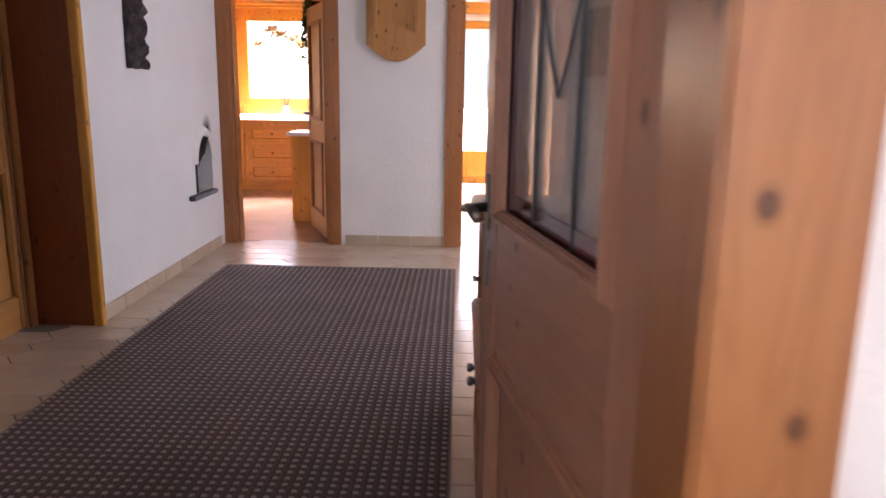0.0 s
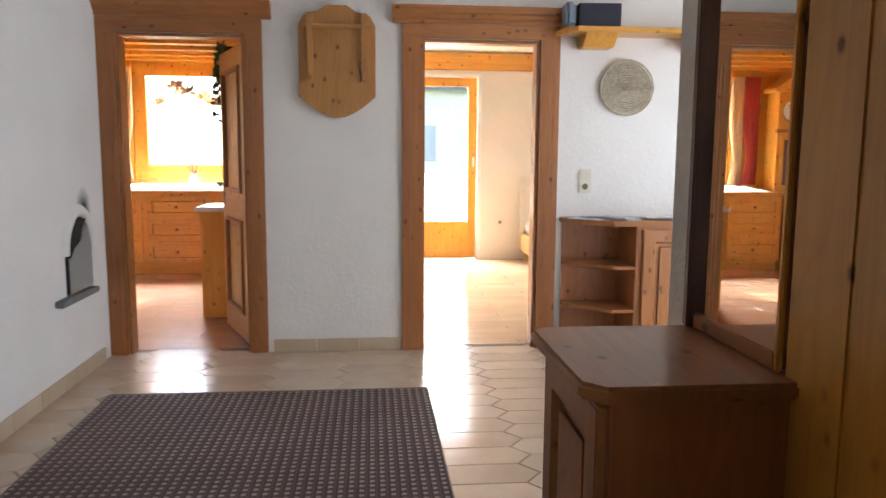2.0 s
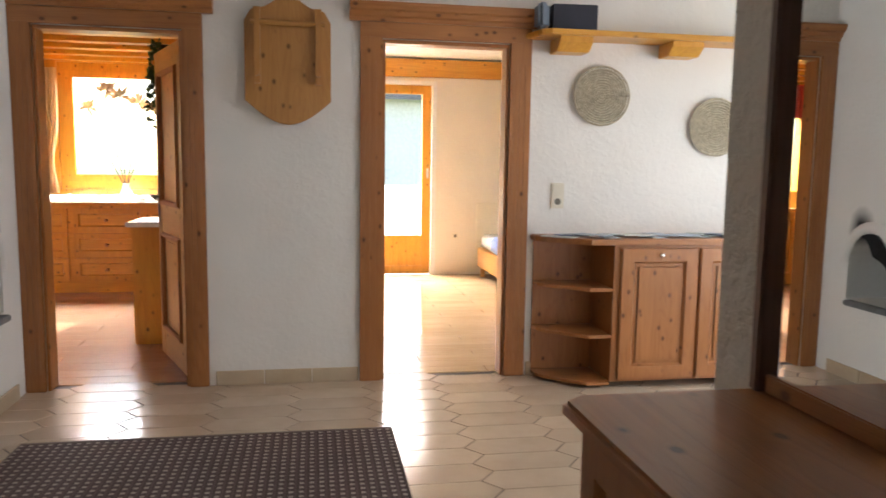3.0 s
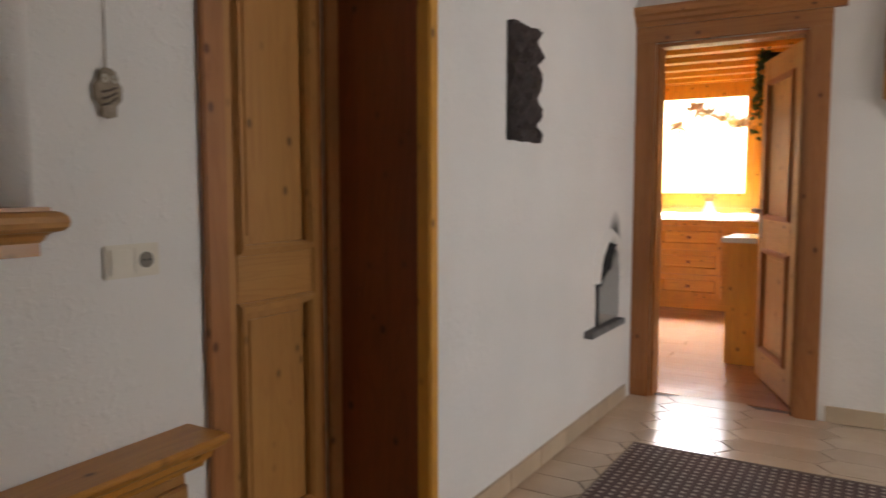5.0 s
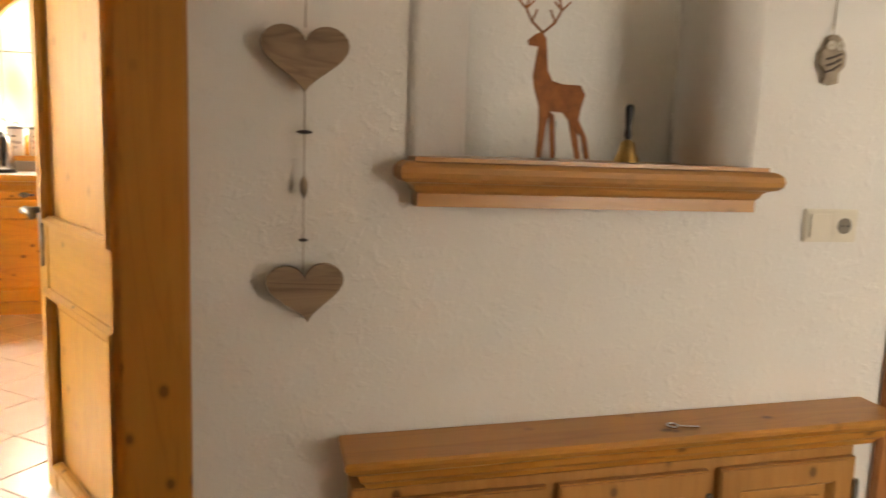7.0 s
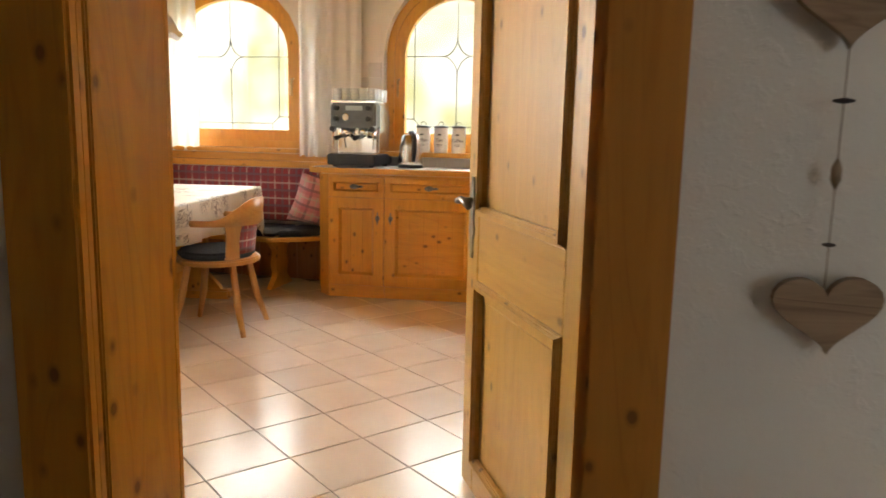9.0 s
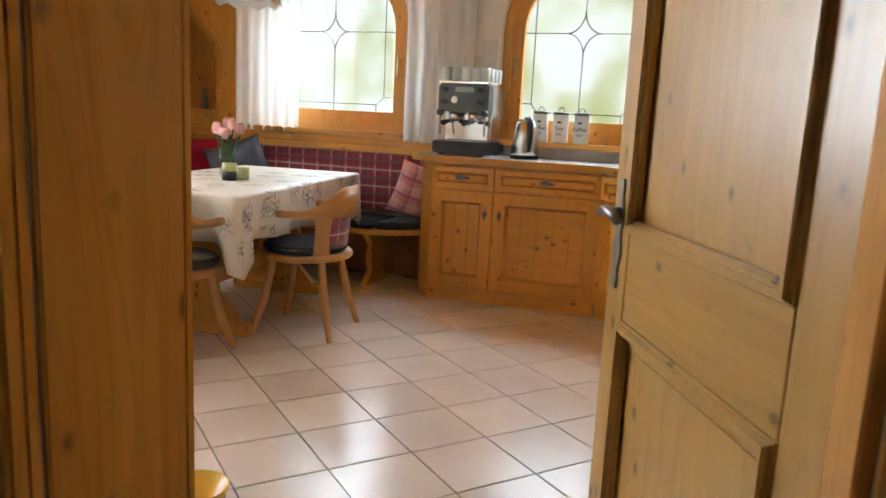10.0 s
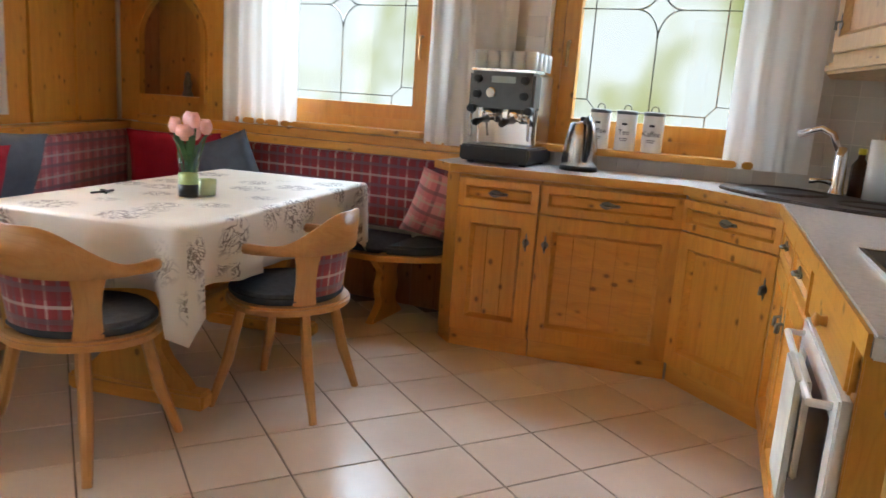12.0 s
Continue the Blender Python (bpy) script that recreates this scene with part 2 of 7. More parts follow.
def rug_mat(name):
    """Dark woven runner with rows of small pale flecks and fine ribs."""
    m, nt, b = mat_new(name)
    tc = nt.nodes.new("ShaderNodeTexCoord")
    sp = nt.nodes.new("ShaderNodeSeparateXYZ")
    nt.links.new(tc.outputs["Object"], sp.inputs[0])

    def cell(sock, freq, lim, ph=0.0):
        a = nd(nt, "ShaderNodeMath")
        a.operation = "MULTIPLY_ADD"
        a.inputs[1].default_value, a.inputs[2].default_value = freq, ph
        nt.links.new(sock, a.inputs[0])
        f = nd(nt, "ShaderNodeMath")
        f.operation = "FRACT"
        nt.links.new(a.outputs[0], f.inputs[0])
        l = nd(nt, "ShaderNodeMath")
        l.operation = "LESS_THAN"
        l.inputs[1].default_value = lim
        nt.links.new(f.outputs[0], l.inputs[0])
        return l.outputs[0]
    mu = nd(nt, "ShaderNodeMath")
    mu.operation = "MULTIPLY"
    nt.links.new(cell(sp.outputs[0], 25.0, 0.45), mu.inputs[0])
    nt.links.new(cell(sp.outputs[1], 25.0, 0.42), mu.inputs[1])
    n = nd(nt, "ShaderNodeTexNoise", Scale=240.0, Detail=2.0)
    nt.links.new(tc.outputs["Object"], n.inputs["Vector"])
    n2 = nd(nt, "ShaderNodeTexNoise", Scale=3.0, Detail=3.0)
    nt.links.new(tc.outputs["Object"], n2.inputs["Vector"])
    base = ramp(nt, n.outputs[0], [(0.3, (0.10, 0.07, 0.068)), (0.7, (0.165, 0.118, 0.112))])
    ribs = mixc(nt, cell(sp.outputs[0], 50.0, 0.5), (0.75, 0.75, 0.75), (1, 1, 1))
    base = mixc(nt, 1.0, base, ribs, "MULTIPLY")
    flk = mixc(nt, n.outputs[0], (0.27, 0.22, 0.19), (0.52, 0.45, 0.40))
    col = mixc(nt, mu.outputs[0], base, flk)
    col = mixc(nt, 1.0, col, ramp(nt, n2.outputs[0], [(0.3, (0.82, 0.82, 0.82)), (0.7, (1, 1, 1))]), "MULTIPLY")
    nt.links.new(col, b.inputs["Base Color"])
    b.inputs["Roughness"].default_value = 0.95
    b.inputs["Specular IOR Level"].default_value = 0.15
    bump(nt, b, n.outputs[0], 0.4, 0.004)
    return m


def cloth_print_mat(name):
    """Cream tablecloth with scattered grey-brown botanical prints and a blue wash on top."""
    m, nt, b = mat_new(name)
    tc = nt.nodes.new("ShaderNodeTexCoord")
    c = tc.outputs["UV"]
    vo = nd(nt, "ShaderNodeTexVoronoi", Scale=5.0, Randomness=0.7)
    nt.links.new(c, vo.inputs["Vector"])
    spot = ramp(nt, vo.outputs["Distance"], [(0.36, (1, 1, 1)), (0.48, (0, 0, 0))])
    n = nd(nt, "ShaderNodeTexNoise", Scale=16.0, Detail=3.0, Distortion=2.5)
    nt.links.new(c, n.inputs["Vector"])
    ink = ramp(nt, n.outputs[0], [(0.42, (0, 0, 0)), (0.455, (1, 1, 1)), (0.51, (1, 1, 1)), (0.55, (0, 0, 0))])
    fac = mixc(nt, 1.0, spot, ink, "MULTIPLY")
    n2 = nd(nt, "ShaderNodeTexNoise", Scale=1.6, Detail=3.0)
    nt.links.new(c, n2.inputs["Vector"])
    ground = ramp(nt, n2.outputs[0], [(0.35, (0.66, 0.60, 0.50)), (0.65, (0.74, 0.70, 0.62))])
    col = mixc(nt, fac, ground, (0.20, 0.16, 0.13))
    nt.links.new(col, b.inputs["Base Color"])
    b.inputs["Roughness"].default_value = 0.45
    w = nd(nt, "ShaderNodeTexNoise", Scale=300.0, Detail=1.0)
    nt.links.new(tc.outputs["Object"], w.inputs["Vector"])
    bump(nt, b, w.outputs[0], 0.15, 0.002)
    return m


def glow_mat(name, stops, strength, scale=0.35, shift=(0, 0, 0)):
    """Bright out-of-doors distance, seen through panes."""
    m, nt, b = mat_new(name)
    tc = nt.nodes.new("ShaderNodeTexCoord")
    n = nd(nt, "ShaderNodeTexNoise", Scale=scale, Detail=2.5, Roughness=0.5)
    mp = nt.nodes.new("ShaderNodeMapping")
    mp.inputs["Location"].default_value = shift
    nt.links.new(tc.outputs["Object"], mp.inputs[0])
    nt.links.new(mp.outputs[0], n.inputs["Vector"])
    e = nd(nt, "ShaderNodeEmission", Strength=strength)
    nt.links.new(ramp(nt, n.outputs[0], stops), e.inputs[0])
    nt.links.new(e.outputs[0], nt.nodes["Material Output"].inputs[0])
    return m


PLASTER = plaster("white_plaster", (0.80, 0.77, 0.73), 0.2)
ROUGHCAST = plaster("hand_thrown_plaster", (0.80, 0.77, 0.72), 0.33, None, 0.52, 34.0)
PLASTER_SOOT = plaster("white_plaster_sooted", (0.80, 0.78, 0.75), 0.3, (1.93, 0.0, 0.96))
PAINT = plaster("cream_paint", (0.78, 0.72, 0.63), 0.15)
CEIL = plain("ceiling_white", (0.78, 0.76, 0.72), 0.9)
HALL_TILE = tile_mat("beige_tile", (0.54, 0.42, 0.31), (0.62, 0.49, 0.37), 0.15)
KIT_TILE = tile_mat("rosy_tile", (0.70, 0.595, 0.50), (0.76, 0.665, 0.57), 0.2)
WALL_TILE = tile_mat("wall_tile", (0.66, 0.60, 0.52), (0.74, 0.69, 0.62), 0.15)
SKIRT = tile_mat("skirting_tile", (0.50, 0.38, 0.26), (0.60, 0.48, 0.34), 0.3)
MORTAR = plain("grout", (0.16, 0.13, 0.11), 0.95)
STEEL = plain("brushed_steel", (0.62, 0.61, 0.59), 0.24, 1.0, 0.06, 30, 0.03)
CHROME = plain("chrome", (0.8, 0.8, 0.8), 0.08, 1.0, 0.02, 5, 0)
IRON = plain("pewter_iron", (0.22, 0.21, 0.19), 0.38, 1.0, 0.2, 25, 0.1)
BRASS = plain("old_brass", (0.42, 0.28, 0.10), 0.35, 1.0, 0.25, 25, 0.1)
BLACK = plain("black_plastic", (0.015, 0.015, 0.017), 0.35, 0, 0.2, 20, 0.05)
WHITE = plain("white_enamel", (0.80, 0.79, 0.76), 0.25, 0, 0.04, 10, 0.02)
CREAM = plain("cream_plastic", (0.72, 0.66, 0.54), 0.35, 0, 0.04, 10, 0.02)
WORKTOP = plain("pale_worktop", (0.76, 0.74, 0.71), 0.2, 0, 0.12, 60, 0.02)
SINK = plain("brown_composite", (0.05, 0.03, 0.02), 0.4, 0, 0.2, 80, 0.05, 0.3)
GREY = plain("grey_felt", (0.075, 0.085, 0.105), 0.95, 0, 0.2, 40, 0.3, 0.2)
RED = plain("crimson_cloth", (0.33, 0.012, 0.035), 0.9, 0, 0.15, 12, 0.2, 0.2)
PINKCL = plain("rose_cloth", (0.50, 0.10, 0.12), 0.9, 0, 0.15, 12, 0.2, 0.2)
BLUECL = plain("slate_cloth", (0.13, 0.15, 0.19), 0.9, 0, 0.15, 12, 0.2, 0.2)
STONE = plain("grey_slate", (0.16, 0.16, 0.165), 0.7, 0, 0.25, 15, 0.3)
BARK = plain("carved_bark", (0.035, 0.022, 0.02), 0.6, 0, 0.5, 30, 0.6)
DRIFT = plain("weathered_wood", (0.30, 0.22, 0.15), 0.85, 0, 0.45, 14, 0.4)
RUST = plain("rusted_iron", (0.30, 0.105, 0.03), 0.75, 0.2, 0.35, 25, 0.3)
CLAY = plain("fired_clay", (0.33, 0.27, 0.20), 0.85, 0, 0.3, 40, 0.3)
STRAW = plain("woven_straw", (0.50, 0.44, 0.33), 0.85, 0, 0.25, 40, 0.5)
FLEECE = plain("sheepskin", (0.80, 0.75, 0.62), 1.0, 0, 0.1, 30, 0.8, 0.1)
LEAF = plain("leaf_green", (0.045, 0.10, 0.025), 0.55, 0, 0.35, 20, 0.1)
PETAL = plain("tulip_pink", (0.84, 0.50, 0.47), 0.6, 0, 0.15, 15, 0.05)
PETALW = plain("dried_flower", (0.72, 0.54, 0.32), 0.8, 0, 0.2, 20, 0.1)
PAPER = plain("paper_print", (0.46, 0.49, 0.54), 0.5, 0, 0.35, 18, 0)
NAVY = plain("navy_card", (0.012, 0.014, 0.03), 0.5, 0, 0.2, 10, 0.05)
CURTAIN = curtain_mat("linen_curtain", (0.86, 0.85, 0.82), 0.36)
REDCUR = curtain_mat("red_curtain", (0.52, 0.08, 0.07), 0.4)
GOLDCUR = curtain_mat("gold_curtain", (0.72, 0.55, 0.34), 0.4)
GLASS = glass_mat("clear_glass")
DOORGLASS = glass_mat("leaded_glass", (0.92, 0.84, 0.74), 0.03)
_nt = DOORGLASS.node_tree
# grey diffuse share: the pane's pale reflection put into its colour
_df = nd(_nt, "ShaderNodeBsdfDiffuse", Color=(0.62, 0.62, 0.6, 1))
_mx = _nt.nodes.new("ShaderNodeMixShader")
_mx.inputs[0].default_value = 0.28
_nt.links.new(_nt.nodes["Mix Shader"].outputs[0], _mx.inputs[1])
_nt.links.new(_df.outputs[0], _mx.inputs[2])
_nt.links.new(_mx.outputs[0], _nt.nodes["Material Output"].inputs[0])
NICHE_BLACK = plain("soot", (0.02, 0.018, 0.018), 0.95, 0, 0.4, 20, 0.3)
CUPGLASS = plain("pale_cup_glass", (0.66, 0.70, 0.70), 0.08, 0, 0.1, 20, 0)
VASEGL = glass_mat("vase_glass", (0.85, 0.93, 0.88))
MIRROR, _nt, _b = mat_new("mirror_silver")
_b.inputs["Base Color"].default_value = (0.88, 0.9, 0.88, 1)
_b.inputs["Metallic"].default_value, _b.inputs["Roughness"].default_value = 1.0, 0.01
PLAID = plaid_mat("red_plaid")
PLAIDK = plaid_mat("pink_plaid", (0.74, 0.36, 0.40), (0.60, 0.17, 0.22))
PLAIDP = plaid_mat("rose_plaid", (0.60, 0.18, 0.21), (0.42, 0.07, 0.10))
RUG = rug_mat("runner_weave")
PRINT = cloth_print_mat("printed_cloth")
GREENERY = glow_mat("garden_glow", [(0.34, (0.36, 0.36, 0.08)), (0.42, (0.62, 0.60, 0.28)), (0.50, (1, 0.97, 0.82)), (0.56, (1, 0.97, 0.88))], 0.27, 0.55, (0, 0.6, 0))
DAYLIGHT = glow_mat("hazy_daylight", [(0.3, (0.9, 0.95, 1.0)), (0.7, (1, 1, 1))], 9.0, 0.4)
SKYGLOW = glow_mat("hazy_sky", [(0.3, (0.80, 0.90, 1.0)), (0.7, (0.95, 0.98, 1))], 2.0, 0.2)
# glow outside the added hall window, to light the hall
HALL_GLOW = glow_mat("hall_fill_glow", [(0.3, (0.92, 0.96, 1.0)), (0.7, (1, 1, 1))], 0.85, 0.4)
# glow outside the added porch window, to light the entry
PORCH_GLOW = glow_mat("porch_fill_glow", [(0.3, (0.92, 0.96, 1.0)), (0.7, (1, 1, 1))], 0.3, 0.4)


# ---- building helpers ----
def bx(bm, x0, y0, z0, x1, y1, z1):
    r = bmesh.ops.create_cube(bm, size=1.0, matrix=Matrix.Translation(((x0 + x1) / 2, (y0 + y1) / 2, (z0 + z1) / 2)) @ Matrix.Diagonal((abs(x1 - x0), abs(y1 - y0), abs(z1 - z0), 1)))
    return r["verts"]


def boxes(*lst, bevel=0.0, seg=2):
    bm = bmesh.new()
    for b in lst:
        bx(bm, *b)
    if bevel:
        bmesh.ops.bevel(bm, geom=bm.edges[:], offset=bevel, segments=seg, affect="EDGES", clamp_overlap=True)
    return bm


def lathe(profile, n=24, cx=0.0, cy=0.0):
    bm = bmesh.new()
    rings = []
    for r, z in profile:
        if r < 1e-5:
            rings.append([bm.verts.new((cx, cy, z))])
        else:
            rings.append([bm.verts.new((cx + r * math.cos(2 * math.pi * i / n), cy + r * math.sin(2 * math.pi * i / n), z)) for i in range(n)])
    for a, b in zip(rings, rings[1:]):
        for i in range(n):
            j = (i + 1) % n
            if len(a) == 1 and len(b) > 1:
                bm.faces.new((a[0], b[j], b[i]))
            elif len(b) == 1 and len(a) > 1:
                bm.faces.new((a[i], a[j], b[0]))
            elif len(a) > 1:
                bm.faces.new((a[i], a[j], b[j], b[i]))
    return bm


def tube(pts, r, n=8, bm=None):
    """A round bar along points; r may be a list."""
    bm = bm or bmesh.new()
    pts = [Vector(p) for p in pts]
    rs = r if isinstance(r, (list, tuple)) else [r] * len(pts)
    rings = []
    for i, p in enumerate(pts):
        d = (pts[min(i + 1, len(pts) - 1)] - pts[max(i - 1, 0)]).normalized()
        u = d.orthogonal().normalized() if i == 0 else (u - d * u.dot(d)).normalized()
        v = d.cross(u)
        rings.append([bm.verts.new(p + (u * math.cos(2 * math.pi * k / n) + v * math.sin(2 * math.pi * k / n)) * rs[i]) for k in range(n)])
    for a, b in zip(rings, rings[1:]):
        for k in range(n):
            bm.faces.new((a[k], a[(k + 1) % n], b[(k + 1) % n], b[k]))
    bm.faces.new(rings[0][::-1])
    bm.faces.new(rings[-1])
    return bm


def prism(poly, lo, hi, axis="z", bevel=0.0, bm=None):
    """A flat outline of two coordinates, made solid along one axis."""
    own = bm is None
    bm = bm or bmesh.new()

    def at(p, h):
        return {"z": (p[0], p[1], h), "y": (p[0], h, p[1]), "x": (h, p[0], p[1])}[axis]
    a = [bm.verts.new(at(p, lo)) for p in poly]
    b = [bm.verts.new(at(p, hi)) for p in poly]
    n = len(poly)
    fs = [bm.faces.new(a[::-1]), bm.faces.new(b)]
    for i in range(n):
        fs.append(bm.faces.new((a[i], a[(i + 1) % n], b[(i + 1) % n], b[i])))
    bmesh.ops.recalc_face_normals(bm, faces=fs)
    if bevel and own:
        es = [e for e in bm.edges if any(f in (fs[0], fs[1]) for f in e.link_faces)]
        bmesh.ops.bevel(bm, geom=es, offset=bevel, segments=2, affect="EDGES", clamp_overlap=True)
    return bm


def moulding(profile, length, axis="x"):
    """A strip of constant profile: profile points are (out, up); out goes to -y."""
    if axis == "x":
        return prism([(-o, u) for o, u in profile], 0, length, "x")
    return prism([(o, u) for o, u in profile], 0, length, "y")


def mitred(profile, y0, y1):
    """A moulding along y whose profile (out, up) returns to the wall at both ends."""
    bm = bmesh.new()
    rows = []
    for o, u in profile:
        rows.append([bm.verts.new(p) for p in ((0, y0 - o, u), (o, y0 - o, u), (o, y1 + o, u), (0, y1 + o, u))])
    for a, b in zip(rows, rows[1:]):
        for k in range(3):
            bm.faces.new((a[k], a[k + 1], b[k + 1], b[k]))
    bm.faces.new(rows[0][::-1])
    bm.faces.new(rows[-1])
    bmesh.ops.recalc_face_normals(bm, faces=bm.faces[:])
    return bm


def bmesh_thick(bm, t):
    """Give an open sheet a thickness along -x."""
    g = bmesh.ops.extrude_face_region(bm, geom=bm.faces[:])
    bmesh.ops.translate(bm, verts=[v for v in g["geom"] if isinstance(v, bmesh.types.BMVert)], vec=(-t, 0, 0))
    bmesh.ops.recalc_face_normals(bm, faces=bm.faces[:])
    return bm


def pillow(w, h, t, n=14):
    """A stuffed cushion lying in the xz plane."""
    bm = bmesh.new()
    uvl = bm.loops.layers.uv.new("UVMap")
    side = {}
    for s in (1, -1):
        for i in range(n + 1):
            for j in range(n + 1):
                u, v = 2 * i / n - 1, 2 * j / n - 1
                k = max(0.0, (1 - u ** 4) * (1 - v ** 4)) ** 0.55
                pin = 1 - 0.07 * (1 - u * u) * abs(v) ** 3 * 1.0
                pin2 = 1 - 0.07 * (1 - v * v) * abs(u) ** 3 * 1.0
                edge = i in (0, n) or j in (0, n)
                key = (i, j, 0 if edge else s)
                if key not in side:
                    wr = 0.012 * noise.noise(Vector((u * 2.3, v * 2.3, s * 5 + w * 10)))
                    side[key] = bm.verts.new((u * w / 2 * pin2, s * (t / 2 * k + wr * (k > 0.2)), h / 2 + v * h / 2 * pin))
    for s in (1, -1):
        for i in range(n):
            for j in range(n):
                q = []
                for a, b in ((i, j), (i + 1, j), (i + 1, j + 1), (i, j + 1)):
                    e = a in (0, n) or b in (0, n)
                    q.append(side[a, b, 0 if e else s])
                f = bm.faces.new(q if s < 0 else q[::-1])
                for l in f.loops:
                    l[uvl].uv = (l.vert.co.x, l.vert.co.z)
    return bm


def ring(x0, x1, z0, z1, fw, ya, yb, bevel=0.004):
    """A rectangular frame in the xz plane as one closed mesh."""
    bm = bmesh.new()
    o = [(x0, z0), (x1, z0), (x1, z1), (x0, z1)]
    i = [(x0 + fw, z0 + fw), (x1 - fw, z0 + fw), (x1 - fw, z1 - fw), (x0 + fw, z1 - fw)]
    va, vb, wa, wb_ = [[bm.verts.new((p[0], y, p[1])) for p in q] for q, y in ((o, ya), (i, ya), (o, yb), (i, yb))]
    for k in range(4):
        j = (k + 1) % 4
        for q in ((va[k], va[j], vb[j], vb[k]), (wa[j], wa[k], wb_[k], wb_[j]), (va[j], va[k], wa[k], wa[j]), (vb[k], vb[j], wb_[j], wb_[k])):
            bm.faces.new(q)
    bmesh.ops.recalc_face_normals(bm, faces=bm.faces[:])
    if bevel:
        bmesh.ops.bevel(bm, geom=[e for e in bm.edges if abs(e.verts[0].co.y - e.verts[1].co.y) < 1e-6 and (abs(e.verts[0].co.x - e.verts[1].co.x) < 1e-6 or abs(e.verts[0].co.z - e.verts[1].co.z) < 1e-6)], offset=bevel, segments=2, affect="EDGES", clamp_overlap=True)
    return bm


def box_uv(bm):
    """UVs in metres, by each face's main direction."""
    uvl = bm.loops.layers.uv.verify()
    bm.normal_update()
    for f in bm.faces:
        n = f.normal
        k = max(range(3), key=lambda i: abs(n[i]))
        a, b = ((1, 2), (0, 2), (0, 1))[k]
        for l in f.loops:
            l[uvl].uv = (l.vert.co[a], l.vert.co[b])
    return bm


def mesh_of(name, bm, mat, smooth=False):
    me = bpy.data.meshes.new(name)
    bm.to_mesh(me)
    bm.free()
    me.materials.append(mat)
    if smooth:
        for p in me.polygons:
            p.use_smooth = True
    return me


def part(name, bm, material, parent, label="", M=None, smooth=False):
    ob = new(name, mesh_of(name, bm, material, smooth))
    ob.parent = parent
    if M is not None:
        ob.matrix_basis = M
    if label:
        ob["label"] = label
    return ob


def thing(name, M, label, category, group="", kind=""):
    ob = new(name)
    ob.empty_display_size = 0.1
    ob.matrix_basis = M
    return tagged(ob, label, category, group, kind)


def solid(name, bm, material, M, label, category, group="", kind="", smooth=False):
    ob = new(name, mesh_of(name, bm, material, smooth))
    ob.matrix_basis = M
    return tagged(ob, label, category, group, kind)


I4 = Matrix.Identity(4)


# ---- structure ----
def arch_fill(bm, s0, s1, spring, top, t, n=12):
    """The solid above an arched opening, up to its flat top."""
    c, r = (s0 + s1) / 2, (s1 - s0) / 2
    pts = [(c - r * math.cos(math.pi * i / n), spring + (top - 0.001 - spring) * math.sin(math.pi * i / n)) for i in range(n + 1)]
    for (xa, za), (xb, zb) in zip(pts, pts[1:]):
        prism([(xa, za), (xb, zb), (xb, top), (xa, top)], 0, t, "y", bm=bm)


def wall(name, p0, p1, t, height, openings, mat, label):
    """A wall from p0 to p1 whose thickness lies to the left of that way. openings: (s0, s1, z0, z1[, spring])."""
    d = Vector((p1[0] - p0[0], p1[1] - p0[1]))
    L = d.length
    bm = bmesh.new()
    s = 0.0
    for o in sorted(openings):
        bx(bm, s, 0, 0, o[0], t, height)
        if o[2] > 0:
            bx(bm, o[0], 0, 0, o[1], t, o[2])
        bx(bm, o[0], 0, o[3], o[1], t, height)
        if len(o) > 4:
            arch_fill(bm, o[0], o[1], o[4], o[3], t)
        s = o[1]
    bx(bm, s, 0, 0, L, t, height)
    bmesh.ops.remove_doubles(bm, verts=bm.verts[:], dist=0.0002)
    return solid(name, bm, mat, pose(p0[0], p0[1], 0, 0, 0, math.degrees(math.atan2(d.y, d.x))), label, "wall", kind="structure")


H = 2.5
KZ = 0.05      # the kitchen floor lies a little above the hall
wall("wall_hall_north", (-2.9, 7.4), (2.4, 7.4), 0.12, H, [(0.45, 1.22, 0, 2.0), (2.31, 3.07, 0, 2.0)], PLASTER, "white rough-plastered hall wall with two doorways")
wall("wall_hall_west", (-2.555, 5.15), (-2.555, 7.4), 0.34, H, [(1.63, 2.0, 0.5, 0.92, 0.72)], PLASTER_SOOT, "white plastered wall with a small sooty arched niche")
wall("wall_hall_recess", (-2.9, -0.45), (-2.9, 5.15), 0.2, H, [(1.95, 3.15, 0, 2.03), (3.74, 4.56, 1.16, 2.4), (5.09, 5.53, 0, 2.0)], ROUGHCAST, "white plastered wall set back beside the kitchen door")
wall("wall_entry", (0.6, 1.92), (-1.45, 1.92), -0.15, H, [(0.985, 1.72, 0, 2.05)], PLASTER, "white plastered wall round the entrance door")
wall("wall_hall_east", (-0.12, 4.47), (-0.12, 1.95), 0.15, H, [], PLASTER, "white plastered wall behind the hall stand")
wall("wall_hall_side", (2.4, 4.47), (0.03, 4.47), -0.12, H, [], PLASTER, "white plastered wall closing the hall")
wall("wall_hall_end", (2.4, 7.4), (2.4, 4.35), 0.15, H, [(0.25, 2.75, 0.15, 2.2)], PLASTER, "white plastered end wall of the hall with an added unseen window")
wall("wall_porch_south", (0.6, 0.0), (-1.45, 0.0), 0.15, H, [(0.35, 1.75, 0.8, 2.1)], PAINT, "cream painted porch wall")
wall("wall_porch_east", (0.6, 1.95), (0.6, 0.0), 0.15, H, [], PAINT, "cream painted porch wall")
wall("wall_porch_west", (-1.35, 0.0), (-1.35, 1.92), 0.1, H, [], PLASTER, "cream painted porch wall")
